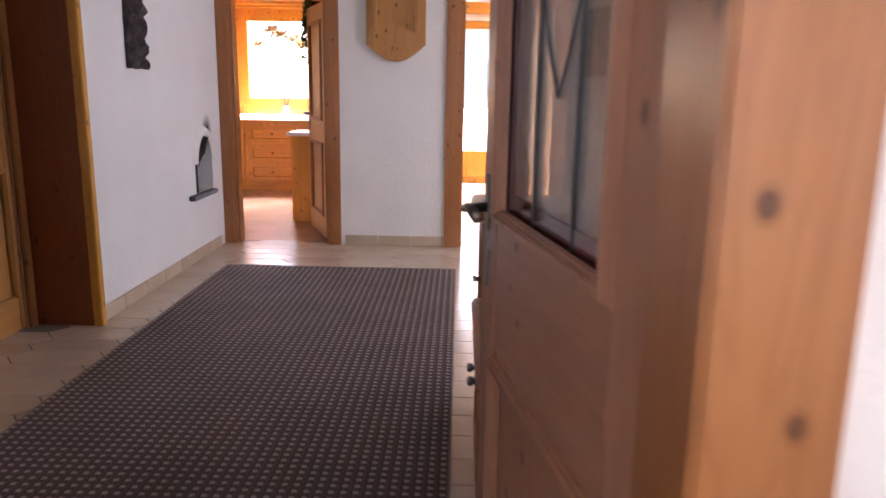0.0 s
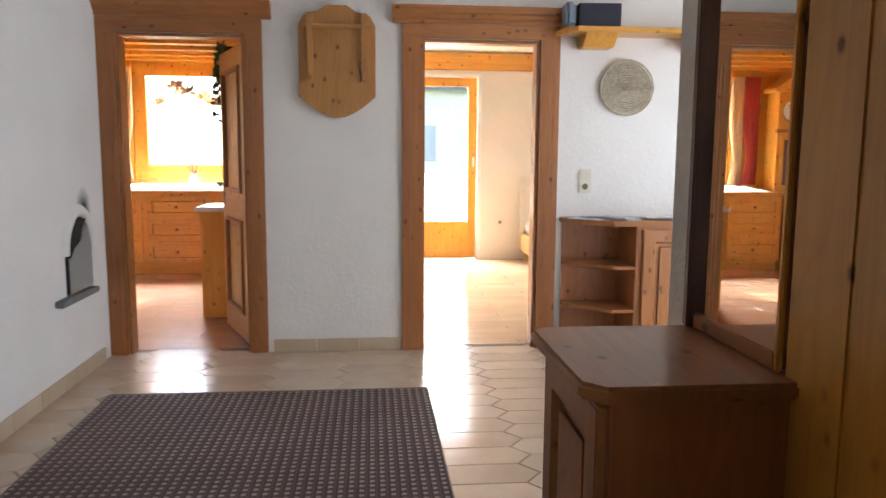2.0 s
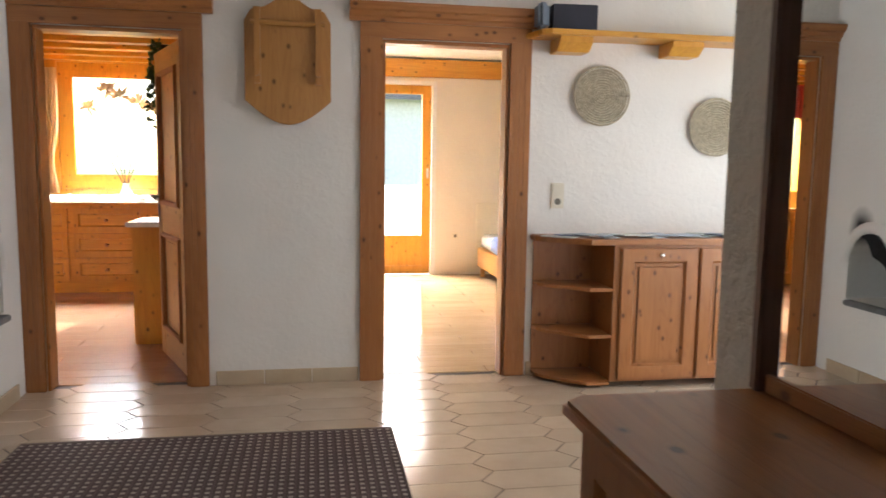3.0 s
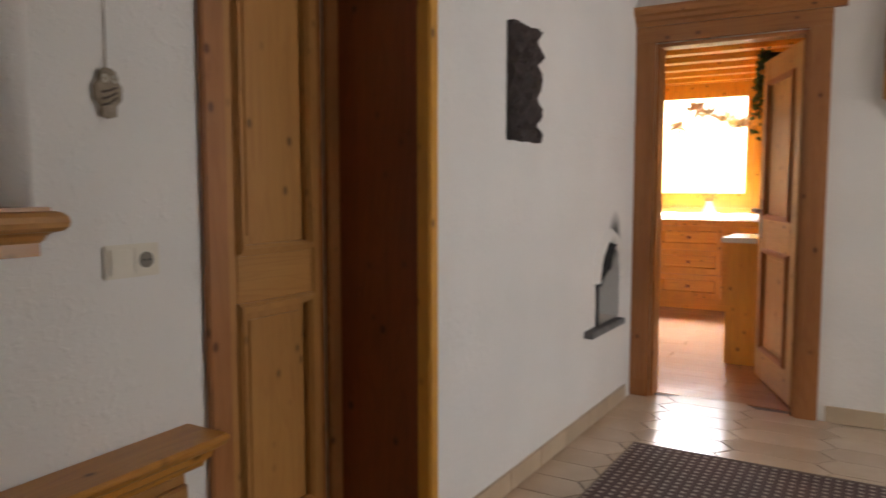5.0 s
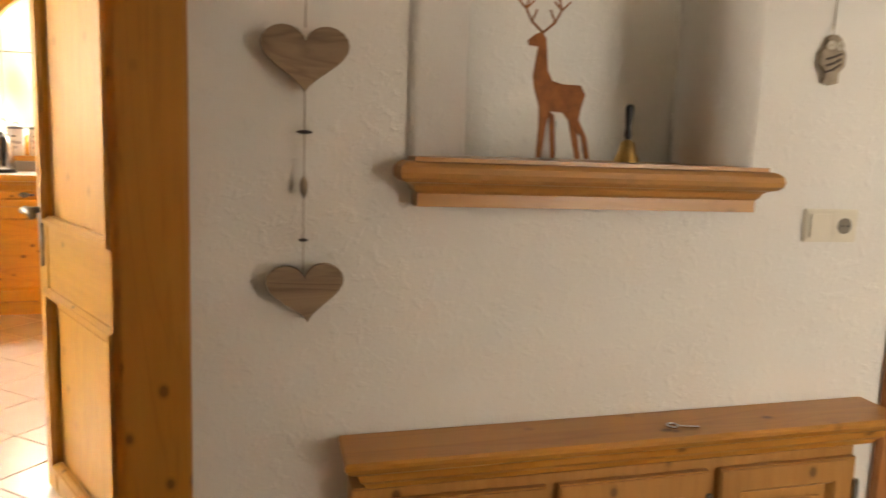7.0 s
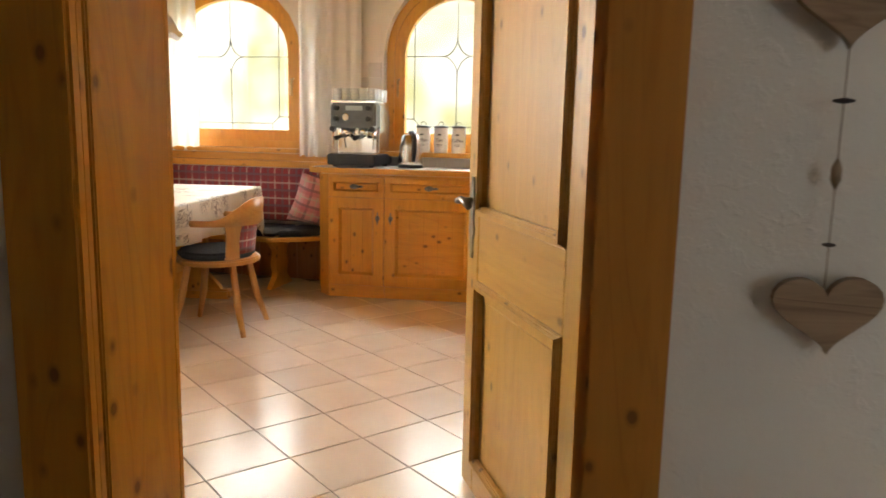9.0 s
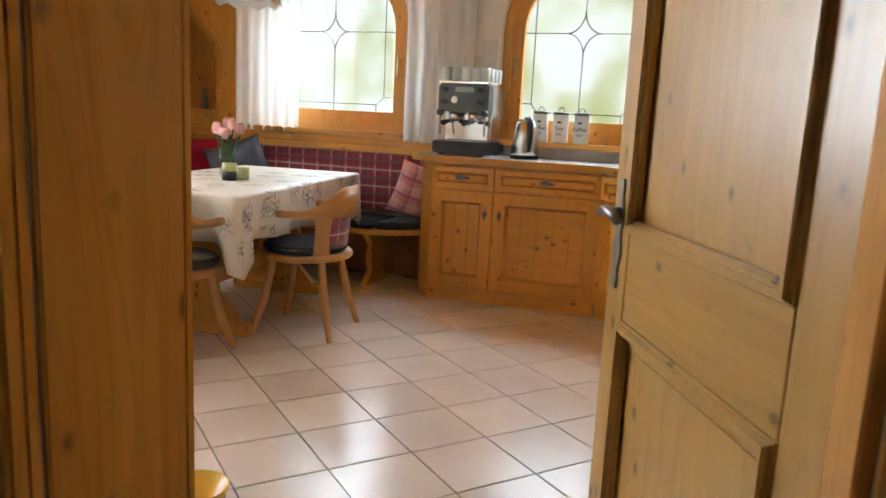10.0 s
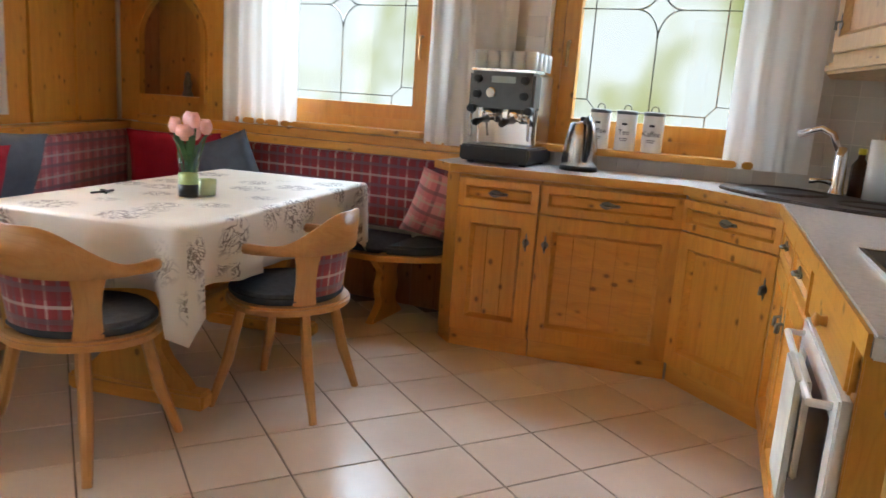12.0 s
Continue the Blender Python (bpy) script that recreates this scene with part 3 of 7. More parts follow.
wall("wall_hall_corner", (-2.605, 0.5), (-2.605, 1.915), 0.23, H, [], PLASTER, "white plastered wall beside the kitchen doorway")
wall("wall_closet", (-1.4, 0.5), (-2.9, 0.5), 0.15, H, [], PLASTER, "white plastered wall closing the space beside the doorway")
W1, W2 = (-0.12, 0.60), (1.60, 0.50)      # kitchen windows: middle, half width
wall("wall_kitchen_west", (-6.62, -2.0), (-6.62, 3.0), 0.3, H,
     [(0.465, 1.035, 1.055, 1.79), (2 + W1[0] - W1[1], 2 + W1[0] + W1[1], 1.0, 2.2, 1.68), (2 + W2[0] - W2[1], 2 + W2[0] + W2[1], 1.0, 2.17, 1.67)], PAINT, "cream kitchen wall with two arched windows")
wall("wall_kitchen_north", (-6.95, 2.87), (-3.1, 2.87), 0.12, H, [], PAINT, "cream kitchen wall behind the worktop")
# the first opening is for an unseen window added to light the kitchen
wall("wall_kitchen_south", (-3.1, -0.23), (-6.85, -1.815), 0.25, H, [(0.1, 0.95, 0.95, 2.1), (1.22, 2.3, 1.0, 2.1)], PAINT, "kitchen wall behind the corner bench")
wall("wall_parlour_north", (-5.6, 11.2), (-1.1, 11.2), 0.3, H, [(0.5, 1.3, 0.95, 1.98), (2.07, 3.20, 0.99, 2.27)], wood("orange"), "orange pine panelled parlour wall with two windows")
wall("wall_parlour_west", (-5.5, 7.4), (-5.5, 11.2), 0.3, H, [(1.9, 3.3, 0.95, 2.05)], PAINT, "cream parlour wall with a window")
wall("wall_rooms_divide", (-1.15, 11.2), (-1.15, 7.52), 0.1, H, [], PAINT, "cream wall between two rooms")
wall("wall_bedroom_north", (-1.15, 11.6), (2.8, 11.6), 0.3, H, [(0.35, 1.52, 0.0, 2.2)], PAINT, "cream bedroom wall with a balcony door")
wall("wall_bedroom_east", (2.8, 11.6), (2.8, 7.4), 0.15, H, [], PAINT, "cream bedroom wall")
wall("wall_parlour_south", (-5.5, 7.6), (-2.9, 7.6), -0.2, H, [], PAINT, "cream parlour wall")

solid("ceiling_hall", boxes((-3.1, -0.1, H, 2.6, 7.5, H + 0.1)), CEIL, I4, "white plastered hall ceiling", "ceiling", kind="structure")
solid("ceiling_kitchen", boxes((-6.95, -2.1, H, -3.1, 3.0, H + 0.1)), wood("honey", "x"), I4, "pine boarded kitchen ceiling", "ceiling", kind="structure")
bm = boxes((-5.8, 7.5, 2.36, -1.1, 11.5, 2.5))
for k in range(9):
    bx(bm, -5.6, 7.75 + k * 0.42, 2.28, -1.15, 7.87 + k * 0.42, 2.36)
solid("ceiling_parlour", bm, wood("orange", "x"), I4, "orange pine beamed ceiling of the parlour", "ceiling", kind="structure")
solid("ceiling_bedroom", boxes((-1.05, 7.5, H, 2.95, 11.9, H + 0.1)), CEIL, I4, "white bedroom ceiling", "ceiling", kind="structure")
solid("baseboard_bedroom", boxes((-1.05, 11.55, 2.28, 2.8, 11.6, 2.48), bevel=0.006), wood("orange", "x"), I4, "pine board along the bedroom wall top", "trim", kind="structure")

# ground and far hills outside
gm = plain("meadow", (0.16, 0.22, 0.08), 0.95, 0, 0.3, 0.3, 0)
solid("ground", boxes((-400, -400, -3.1, 400, 400, -3.0)), gm, I4, "green meadow round the house", "ground", kind="structure")
solid("backdrop_sky", boxes((-12.6, -9, 3.2, -12.5, 9, 9)), SKYGLOW, I4, "bright hazy sky above the garden", "backdrop", kind="structure")
solid("backdrop_garden", boxes((-12.6, -9, -2.5, -12.5, 9, 3.19)), GREENERY, I4, "bright sunlit garden beyond the kitchen windows", "backdrop", kind="structure")
# panel that glows into the added hall window, out of view
solid("glow_panel_east", boxes((5.5, 0, -2.5, 5.6, 11, 6)), HALL_GLOW, I4, "glowing panel added beyond the hall window", "backdrop", kind="structure")
solid("backdrop_south", boxes((-9, -4.6, -2.5, -3.0, -4.5, 6)), DAYLIGHT, I4, "bright hazy daylight south of the house", "backdrop", kind="structure")
# panel that glows into the added porch window, never in view
solid("glow_panel_porch", boxes((-2.8, -4.6, -2.5, 5, -4.5, 6)), PORCH_GLOW, I4, "glowing panel added beyond the porch window", "backdrop", kind="structure")
solid("balcony_floor", boxes((-1.2, 11.9, -0.2, 2.9, 13.2, -0.04)), plain("balcony_grey", (0.5, 0.5, 0.5), 0.8), I4, "pale balcony floor outside the bedroom", "balcony", kind="structure")

# floors: slab first, tiles and boards come at the end of the file
FL_H = solid("floor_hall", boxes((-3.0, 0.0, -0.1, 2.4, 7.5, -0.004)), MORTAR, I4, "floor of beige long hexagonal tiles", "floor", kind="structure")
FL_K = solid("floor_kitchen", boxes((-6.95, -2.2, -0.1, -3.0, 3.0, KZ - 0.004)), MORTAR, I4, "floor of glossy rosy-beige square tiles laid diagonally", "floor", kind="structure")
FL_P = solid("floor_parlour", boxes((-5.6, 7.5, -0.1, -1.1, 11.3, -0.006)), wood("parquet", "x"), I4, "reddish brown boarded parlour floor", "floor", kind="structure")
FL_B = solid("floor_bedroom", boxes((-1.1, 7.5, -0.1, 2.9, 11.7, -0.006)), wood("laminate", "x"), I4, "pale wood laminate bedroom floor", "floor", kind="structure")


# skirting of tile strips in the hall
def skirt(name, x0, y0, x1, y1, n, out):
    sk = thing(name, I4, "beige tile skirting along the plastered wall", "skirting", kind="structure")
    for i in range(n):
        a, b = i / n, (i + 1) / n
        g = 0.0015
        if x0 == x1:
            ya, yb = y0 + (y1 - y0) * a + g, y0 + (y1 - y0) * b - g
            part("tile", boxes((x0, ya, 0, x0 + out, yb, 0.085), bevel=0.003, seg=1), SKIRT, sk)
        else:
            xa, xb = x0 + (x1 - x0) * a + g, x0 + (x1 - x0) * b - g
            part("tile", boxes((xa, y0, 0, xb, y0 + out, 0.085), bevel=0.003, seg=1), SKIRT, sk)


skirt("baseboard_west", -2.555, 5.17, -2.555, 7.27, 7, 0.012)
skirt("baseboard_north", -1.54, 7.4, -0.72, 7.4, 3, -0.012)
skirt("baseboard_corner", 0.31, 7.4, 2.4, 7.4, 6, -0.012)
skirt("baseboard_recess", -2.9, 2.86, -2.9, 4.55, 5, 0.012)


# door casings
def doorcase(name, M, w, h, depth, tone, label, cw=0.125, cornice=True, back=True):
    """Wooden lining and casing round an opening 0..w by h; the hall side is -y, the wall goes to y=depth."""
    d = thing(name, M, label, "door frame", kind="structure")
    for x0, x1 in ((-cw, 0.004), (w - 0.004, w + cw)):
        bm = boxes((x0, -0.025, 0, x1, -0.001, h + 0.02), bevel=0.005)
        for k in range(3 if cornice else 0):
            xx = x0 + (x1 - x0) * (0.25 + 0.25 * k)
            bx(bm, xx - 0.006, -0.029, 0.1, xx + 0.006, -0.024, h - 0.12)
        part("casing", bm, wood(tone), d)
    part("head", boxes((-cw, -0.027, h + 0.001, w + cw, -0.001, h + 0.09), bevel=0.004), wood(tone, "x"), d)
    if cornice:
        prof = [(0, 0), (0.03, 0), (0.035, 0.02), (0.05, 0.03), (0.058, 0.05), (0.075, 0.06), (0.085, 0.085), (0.085, 0.1), (0, 0.1)]
        part("cornice", moulding(prof, w + 2 * cw + 0.12), wood(tone, "x"), d, M=pose(-cw - 0.06, -0.001, h + 0.091))
    t = 0.022
    part("lining", boxes((0.004, 0.0, 0, t, depth, h - 0.002), bevel=0.003), wood(tone), d)
    part("lining", boxes((w - t, 0.0, 0, w - 0.004, depth, h - 0.002), bevel=0.003), wood(tone), d)
    part("lining", boxes((t, 0.0, h - t, w - t, depth, h - 0.002), bevel=0.003), wood(tone, "x"), d)
    if back:
        for x0, x1 in ((-cw, 0.004), (w - 0.004, w + cw)):
            part("casing", boxes((x0, depth + 0.001, 0, x1, depth + 0.02, h + 0.02), bevel=0.004), wood(tone), d)
    return d


doorcase("door_frame_1", pose(-2.45, 7.4, 0), 0.77, 2.0, 0.12, "brown", "brown pine door frame with a moulded cornice", cw=0.105)
doorcase("door_frame_2", pose(-0.59, 7.4, 0), 0.76, 2.0, 0.12, "brown", "brown pine door frame with a moulded cornice")
doorcase("door_frame_3", pose(-2.9, 1.50, 0, 0, 0, 90), 1.20, 2.03, 0.2, "toffee", "honey pine door frame of the kitchen doorway", cw=0.13, cornice=False)
# pine boarding on the short wall that meets the kitchen doorway
sw = thing("doorway_boarding", I4, "honey pine boarding on the wall beside the kitchen doorway", "panelling", kind="structure")
part("board", boxes((-2.833, 1.9155, 0, -2.63, 1.926, 2.03), bevel=0.003), wood("orange"), sw)
part("edge_strip", boxes((-2.858, 1.815, 0, -2.836, 1.920, 2.03), bevel=0.006), wood("orange"), sw)
part("bead", boxes((-2.626, 1.9155, 0, -2.604, 1.926, 2.03), bevel=0.006), wood("orange"), sw)
part("casing", boxes((-2.603, 1.795, 0, -2.578, 1.935, 2.03), bevel=0.006), wood("orange"), sw)
part("head", boxes((-2.868, 1.9155, 2.031, -2.578, 1.942, 2.12), bevel=0.005), wood("orange", "x"), sw)
doorcase("door_frame_4", pose(-2.9, 4.64, 0, 0, 0, 90), 0.44, 2.0, 0.2, "brown", "pine frame of a narrow closet door", cw=0.075, cornice=False, back=False)
# dark boarded side of the recess
bd = thing("recess_cladding", pose(-2.9, 5.15, 0), "dark red-brown pine boarding on the side of the recess", "panelling", kind="structure")
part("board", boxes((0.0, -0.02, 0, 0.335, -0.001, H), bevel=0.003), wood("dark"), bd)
part("edge_strip", boxes((0.335, -0.03, 0, 0.385, 0.02, H), bevel=0.005), wood("honey"), bd, "lighter honey pine edge strip")
# entrance jamb
ej = thing("door_frame_entrance", pose(-1.12, 1.92, 0), "broad pine frame of the entrance door", "door frame", kind="structure")
part("jamb", boxes((0.716, -0.03, 0, 0.84, 0.15, 2.05), bevel=0.006), wood("brown"), ej)
part("jamb", boxes((-0.10, -0.03, 0, 0.0, 0.15, 2.05), bevel=0.006), wood("brown"), ej)
part("head", boxes((-0.10, -0.03, 2.051, 0.84, 0.15, 2.15), bevel=0.006), wood("pale", "x"), ej)


# ---- doors ----
def lever_handle(parent, x, z, side, tone=None):
    """Wrought plate with a curved lever on one face of a leaf (side -1: the -y face)."""
    tone = tone or IRON
    plate = []
    n = 20
    for i in range(n + 1):
        a = i / n
        w = 0.010 + 0.010 * math.sin(math.pi * a) + 0.007 * math.cos(6 * math.pi * a) * math.sin(math.pi * a)
        plate.append((w * 0.85, -0.12 + 0.24 * a))
    poly = [(x + w, z + u) for w, u in plate] + [(x - w, z + u) for w, u in reversed(plate)]
    y0 = side * 0.021
    h = part("door_handle", prism(poly, min(y0, y0 + side * 0.006), max(y0, y0 + side * 0.006), "y"), tone, parent, "wrought pewter-coloured lever handle")
    s = 1 if x < 0.3 else -1
    pts = [(x, y0, z + 0.05), (x, y0 + side * 0.04, z + 0.05), (x + s * 0.02, y0 + side * 0.055, z + 0.052), (x + s * 0.055, y0 + side * 0.055, z + 0.06), (x + s * 0.085, y0 + side * 0.05, z + 0.052), (x + s * 0.1, y0 + side * 0.045, z + 0.04)]
    part("lever", tube(pts, [0.011, 0.009, 0.010, 0.009, 0.012, 0.010], 10), tone, h, smooth=True)
    return h


def panel_door(name, M, w, h, tone, label, panels, t=0.042, glass=None, frame_tone=None, foot=0.0):
    """A framed leaf, hinge at x=0: stiles, rails, sunk panels with mouldings."""
    d = thing(name, M, label, "door")
    st = panels[0][0]
    part("stile", boxes((0, -t / 2, foot, st, t / 2, h), bevel=0.004), wood(tone), d)
    part("stile", boxes((w - st, -t / 2, foot, w, t / 2, h), bevel=0.004), wood(tone), d)
    zs = [foot] + [v for p in sorted(panels, key=lambda q: q[2]) for v in (p[2], p[3])] + [h]
    for a, b in zip(zs[0::2], zs[1::2]):
        part("rail", boxes((st, -t / 2 + 0.001, a, w - st, t / 2 - 0.001, b), bevel=0.003), wood(tone, "x"), d)
    for i, (x0, x1, z0, z1) in enumerate(panels):
        if glass == i:
            part("pane", boxes((x0, -0.004, z0, x1, 0.004, z1)), DOORGLASS, d, "leaded glass pane")
            part("tinted_border", ring(x0 + 0.004, x1 - 0.004, z0 + 0.004, z1 - 0.004, 0.06, -0.006, 0.006, 0.001), plain("wine_red_glass", (0.09, 0.015, 0.02), 0.08), d, "dark wine red glass border")
            for k in range(1, 3):
                xx = x0 + (x1 - x0) * k / 3
                part("glazing_bar", boxes((xx - 0.006, -0.007, z0, xx + 0.006, 0.007, z1)), BLACK, d)
            c = (x0 + x1) / 2
            for s in (-1, 1):
                part("glazing_bar", tube([(c + s * 0.10 * math.sin(math.pi * k / 10), 0, z0 + 0.25 + (z1 - z0 - 0.4) * k / 10) for k in range(11)], 0.006, 6), BLACK, d)
        else:
            pn = boxes((x0, -0.006, z0, x1, 0.006, z1))
            bx(pn, x0 + 0.055, -0.011, z0 + 0.055, x1 - 0.055, 0.011, z1 - 0.055)
            part("panel", pn, wood(tone), d)
        for s in (-1, 1):
            y = s * (t / 2 - 0.012)
            m = ring(x0, x1, z0, z1, 0.03, min(y, y + s * 0.02), max(y, y + s * 0.02), 0.004)
            y2 = y + s * 0.02
            part("moulding", ring(x0 + 0.006, x1 - 0.006, z0 + 0.006, z1 - 0.006, 0.016, min(y2, y2 + s * 0.008), max(y2, y2 + s * 0.008), 0.003), wood(frame_tone or tone), d)
            part("moulding", m, wood(frame_tone or tone), d)
    return d


# kitchen door, open into the kitchen
kd = panel_door("kitchen_door", pose(-3.09, 2.70, 0.008, 0, 0, 208.3), 0.815, 2.0, "gold", "open honey pine door with raised panels", [(0.105, 0.71, 0.14, 0.71), (0.105, 0.71, 0.90, 1.86)], foot=0.05)
lever_handle(kd, 0.763, 0.89, 1)
lever_handle(kd, 0.763, 0.89, -1)
# entrance door, open against the hall stand
ed = panel_door("entrance_door", pose(-0.365, 2.085, 0.008, 0, 0, 100.6), 0.85, 2.0, "umber", "open dark reddish brown entrance door with a leaded glass pane", [(0.12, 0.73, 0.14, 0.74), (0.12, 0.73, 1.02, 1.86)], glass=1)
lever_handle(ed, 0.80, 0.99, 1)
lever_handle(ed, 0.80, 0.99, -1)
# closet door
cd = panel_door("closet_door", pose(-2.925, 4.645, 0.008, 0, 0, 90), 0.43, 1.985, "amber", "closed narrow knotty pine closet door with two panels", [(0.05, 0.375, 0.16, 0.86), (0.05, 0.375, 1.0, 1.84)])
# parlour door, open into the parlour
pd = panel_door("parlour_door", pose(-1.70, 7.55, 0.008, 0, 0, 112), 0.74, 1.97, "pale", "open pine door with raised panels", [(0.11, 0.63, 0.18, 0.82), (0.11, 0.63, 1.0, 1.84)], frame_tone="brown")
lever_handle(pd, 0.69, 1.0, 1)


# ---- windows ----
def rect_window(name, M, w, z0, z1, tone, label, sash=0.075, handle=True, solid_to=None):
    """A framed pane 0..w, room side -y."""
    f = thing(name, M, label, "window", kind="structure")
    part("window_frame", ring(0.001, w - 0.001, z0 + 0.001, z1 - 0.001, sash, 0, 0.06, 0.006), wood(tone), f)
    lo = z0 + sash
    if solid_to:
        part("panel", boxes((sash, 0.01, lo, w - sash, 0.05, solid_to), bevel=0.004), wood(tone), f)
        lo = solid_to
    p = part("pane", boxes((sash - 0.01, 0.028, lo - 0.01, w - sash + 0.01, 0.034, z1 - sash + 0.01)), GLASS, f)
    p.visible_shadow = False
    if handle:
        part("window_handle", boxes((w - 0.05, -0.012, 1.15, w - 0.025, 0, 1.25), (w - 0.045, -0.035, 1.13, w - 0.03, -0.012, 1.22), bevel=0.003), WHITE, f)
    return f


pw = rect_window("window_parlour", pose(-3.53, 11.22, 0), 1.13, 0.99, 2.27, "orange", "orange pine framed parlour window", 0.085, False)
part("sash", ring(0.08, 1.05, 1.07, 2.19, 0.07, -0.012, 0.04, 0.006), wood("orange"), pw)
rect_window("window_parlour_side", pose(-5.58, 9.3, 0, 0, 0, 90), 1.4, 0.95, 2.05, "orange", "orange pine framed parlour side window", 0.085, False)
rect_window("window_parlour_corner", pose(-5.1, 11.28, 0), 0.8, 0.95, 1.98, "orange", "orange pine framed corner window", 0.07, False)
rect_window("balcony_door", pose(-0.80, 11.68, 0), 1.17, 0.0, 2.2, "orange", "orange pine balcony door with a large pane", 0.10, True, 0.46)
rect_window("window_bench", pose(-3.1, -0.23, 0, 0, 0, 202.91) @ pose(1.22, 0.08, 0), 1.08, 1.0, 2.1, "honey", "pine framed kitchen window beside the bench", 0.08, False)
# added window out of view, lets more daylight into the kitchen
rect_window("window_bench_second", pose(-3.1, -0.23, 0, 0, 0, 202.91) @ pose(0.1, 0.08, 0), 0.85, 0.95, 2.1, "honey", "pine framed window, added unseen to light the kitchen", 0.08, False)
# window assumed out of view, added to light the hall from the east
rect_window("window_hall", pose(2.47, 7.15, 0, 0, 0, -90), 2.5, 0.15, 2.2, "brown", "wide pine framed window, added unseen to light the hall", 0.08, False)
# added window behind the start of the walk, never in view
rect_window("window_porch", pose(0.25, -0.07, 0, 0, 0, 180), 1.4, 0.8, 2.1, "brown", "pine framed window, added unseen to light the porch", 0.08, False)
bw = thing("window_trim_bedroom", pose(0.372, 11.6, 0), "white painted reveal edge of the balcony door", "trim", kind="structure")
part("strip", boxes((0, -0.012, 0, 0.05, -0.001, 2.2), bevel=0.002), WHITE, bw)
part("strip", boxes((-1.17, -0.012, 2.2, 0.05, -0.001, 2.24), bevel=0.002), WHITE, bw)


def arch_window(name, yc, hw, z0, spring, top, label):
    """Arched leaded window in the west wall; frame, pane, cames."""
    f = thing(name, pose(-6.70, yc, 0), label, "window", kind="structure")
    n = 16

    def arc(r_in, rz):
        return [(-(r_in) * math.cos(math.pi * i / n), spring + rz * math.sin(math.pi * i / n)) for i in range(n + 1)]
    for o, wd, x0, x1, tn in ((0.002, 0.055, -0.06, 0.01, "honey"), (0.057, 0.075, -0.05, 0.0, "orange")):
        outer = [(-(hw - o), z0 + o)] + arc(hw - o, top - spring - o) + [(hw - o, z0 + o)]
        inner = [(-(hw - o - wd), z0 + o + wd)] + arc(hw - o - wd, top - spring - o - wd) + [(hw - o - wd, z0 + o + wd)]
        bm = bmesh.new()
        m = len(outer)
        for i in range(m):
            j = (i + 1) % m
            prism([outer[i], outer[j], inner[j], inner[i]], x0, x1, "x", bm=bm)
        bmesh.ops.remove_doubles(bm, verts=bm.verts[:], dist=0.0003)
        part("window_frame" if tn == "honey" else "sash", bm, wood(tn), f)
    g = hw - 0.13
    zb = z0 + 0.13
    p = part("pane", prism([(-g, zb)] + arc(g, top - spring - 0.13) + [(g, zb)], -0.032, -0.026, "x"), GLASS, f)
    p.visible_shadow = False
    zd, dr = 1.66, 0.105
    ld = bmesh.new()

    def came(pts, r=0.0034):
        tube([(-0.022, a, b) for a, b in pts], r, 5, ld)
    for sx in (-1, 1):
        for sz in (-1, 1):
            came([(sx * dr * (1 - math.sin(math.pi / 2 * k / 8)) + 0.0, zd + sz * dr * 1.25 * (1 - math.cos(math.pi / 2 * k / 8))) for k in range(9)], 0.0042)
        came([(sx * dr, zd), (sx * g, zd)])
        xq = sx * g * 0.82
        came([(xq, zd + 0.25), (xq, zb + 0.10)])
        came([(xq, zb + 0.10), (sx * g * 0.70, zb + 0.05), (0, zb + 0.05)])
        came([(xq, zb + 0.10), (sx * g, zb + 0.10)])
        came([(sx * g * 0.70, zb + 0.05), (sx * g * 0.70, zb)])
    came([(0, zd - dr * 1.25), (0, zb)])
    came([(0, zd + dr * 1.25), (0, top - 0.15)])
    part("lead_cames", ld, IRON, f, "dark lead lines of the pane")
    part("window_handle", tube([(0.0, hw - 0.09 if yc < 1 else -hw + 0.09, 1.5), (0.03, hw - 0.09 if yc < 1 else -hw + 0.09, 1.5), (0.035, hw - 0.09 if yc < 1 else -hw + 0.09, 1.38)], 0.008, 8), BRASS, f)
    part("window_sill", boxes((-0.12, -hw, z0 - 0.03, 0.16, hw, z0 + 0.0015), bevel=0.006), wood("honey", "y"), f)
    return f


arch_window("window_1", W1[0], W1[1], 1.0, 1.68, 2.2, "arched pine window with leaded diamond pane above the bench")
arch_window("window_2", W2[0], W2[1], 1.0, 1.67, 2.17, "arched pine window with leaded diamond pane above the worktop")


# ---- curtains ----
def curtain(name, M, w, z0, z1, mat, label, folds=7, depth=0.03, gather=0.0):
    """A hanging curtain in the xz plane, 0..w."""
    bm = bmesh.new()
    nx, nz = folds * 8, 14
    grid = []
    for j in range(nz + 1):
        v = j / nz
        row = []
        for i in range(nx + 1):
            u = i / nx
            a = 2 * math.pi * folds * u + 1.7 * noise.noise(Vector((u * 5, v * 1.1, w * 7 + z0)))
            k = 1 - gather * math.exp(-((v - 0.25) / 0.2) ** 2)
            row.append(bm.verts.new((u * w * k, depth * math.sin(a) * (0.7 + 0.4 * (1 - v)) + 0.01 * noise.noise(Vector((u * 9, v * 3, 2))), z0 + (z1 - z0) * v)))
        grid.append(row)
    for j in range(nz):
        for i in range(nx):
            bm.faces.new((grid[j][i], grid[j][i + 1], grid[j + 1][i + 1], grid[j + 1][i]))
    return solid(name, bm, mat, M, label, "curtain", smooth=True)


curtain("curtain", pose(-6.55, -0.82, 0, 0, 0, 90), 0.52, 0.97, 2.35, CURTAIN, "white linen curtain hanging beside the arched window", 6, 0.012)
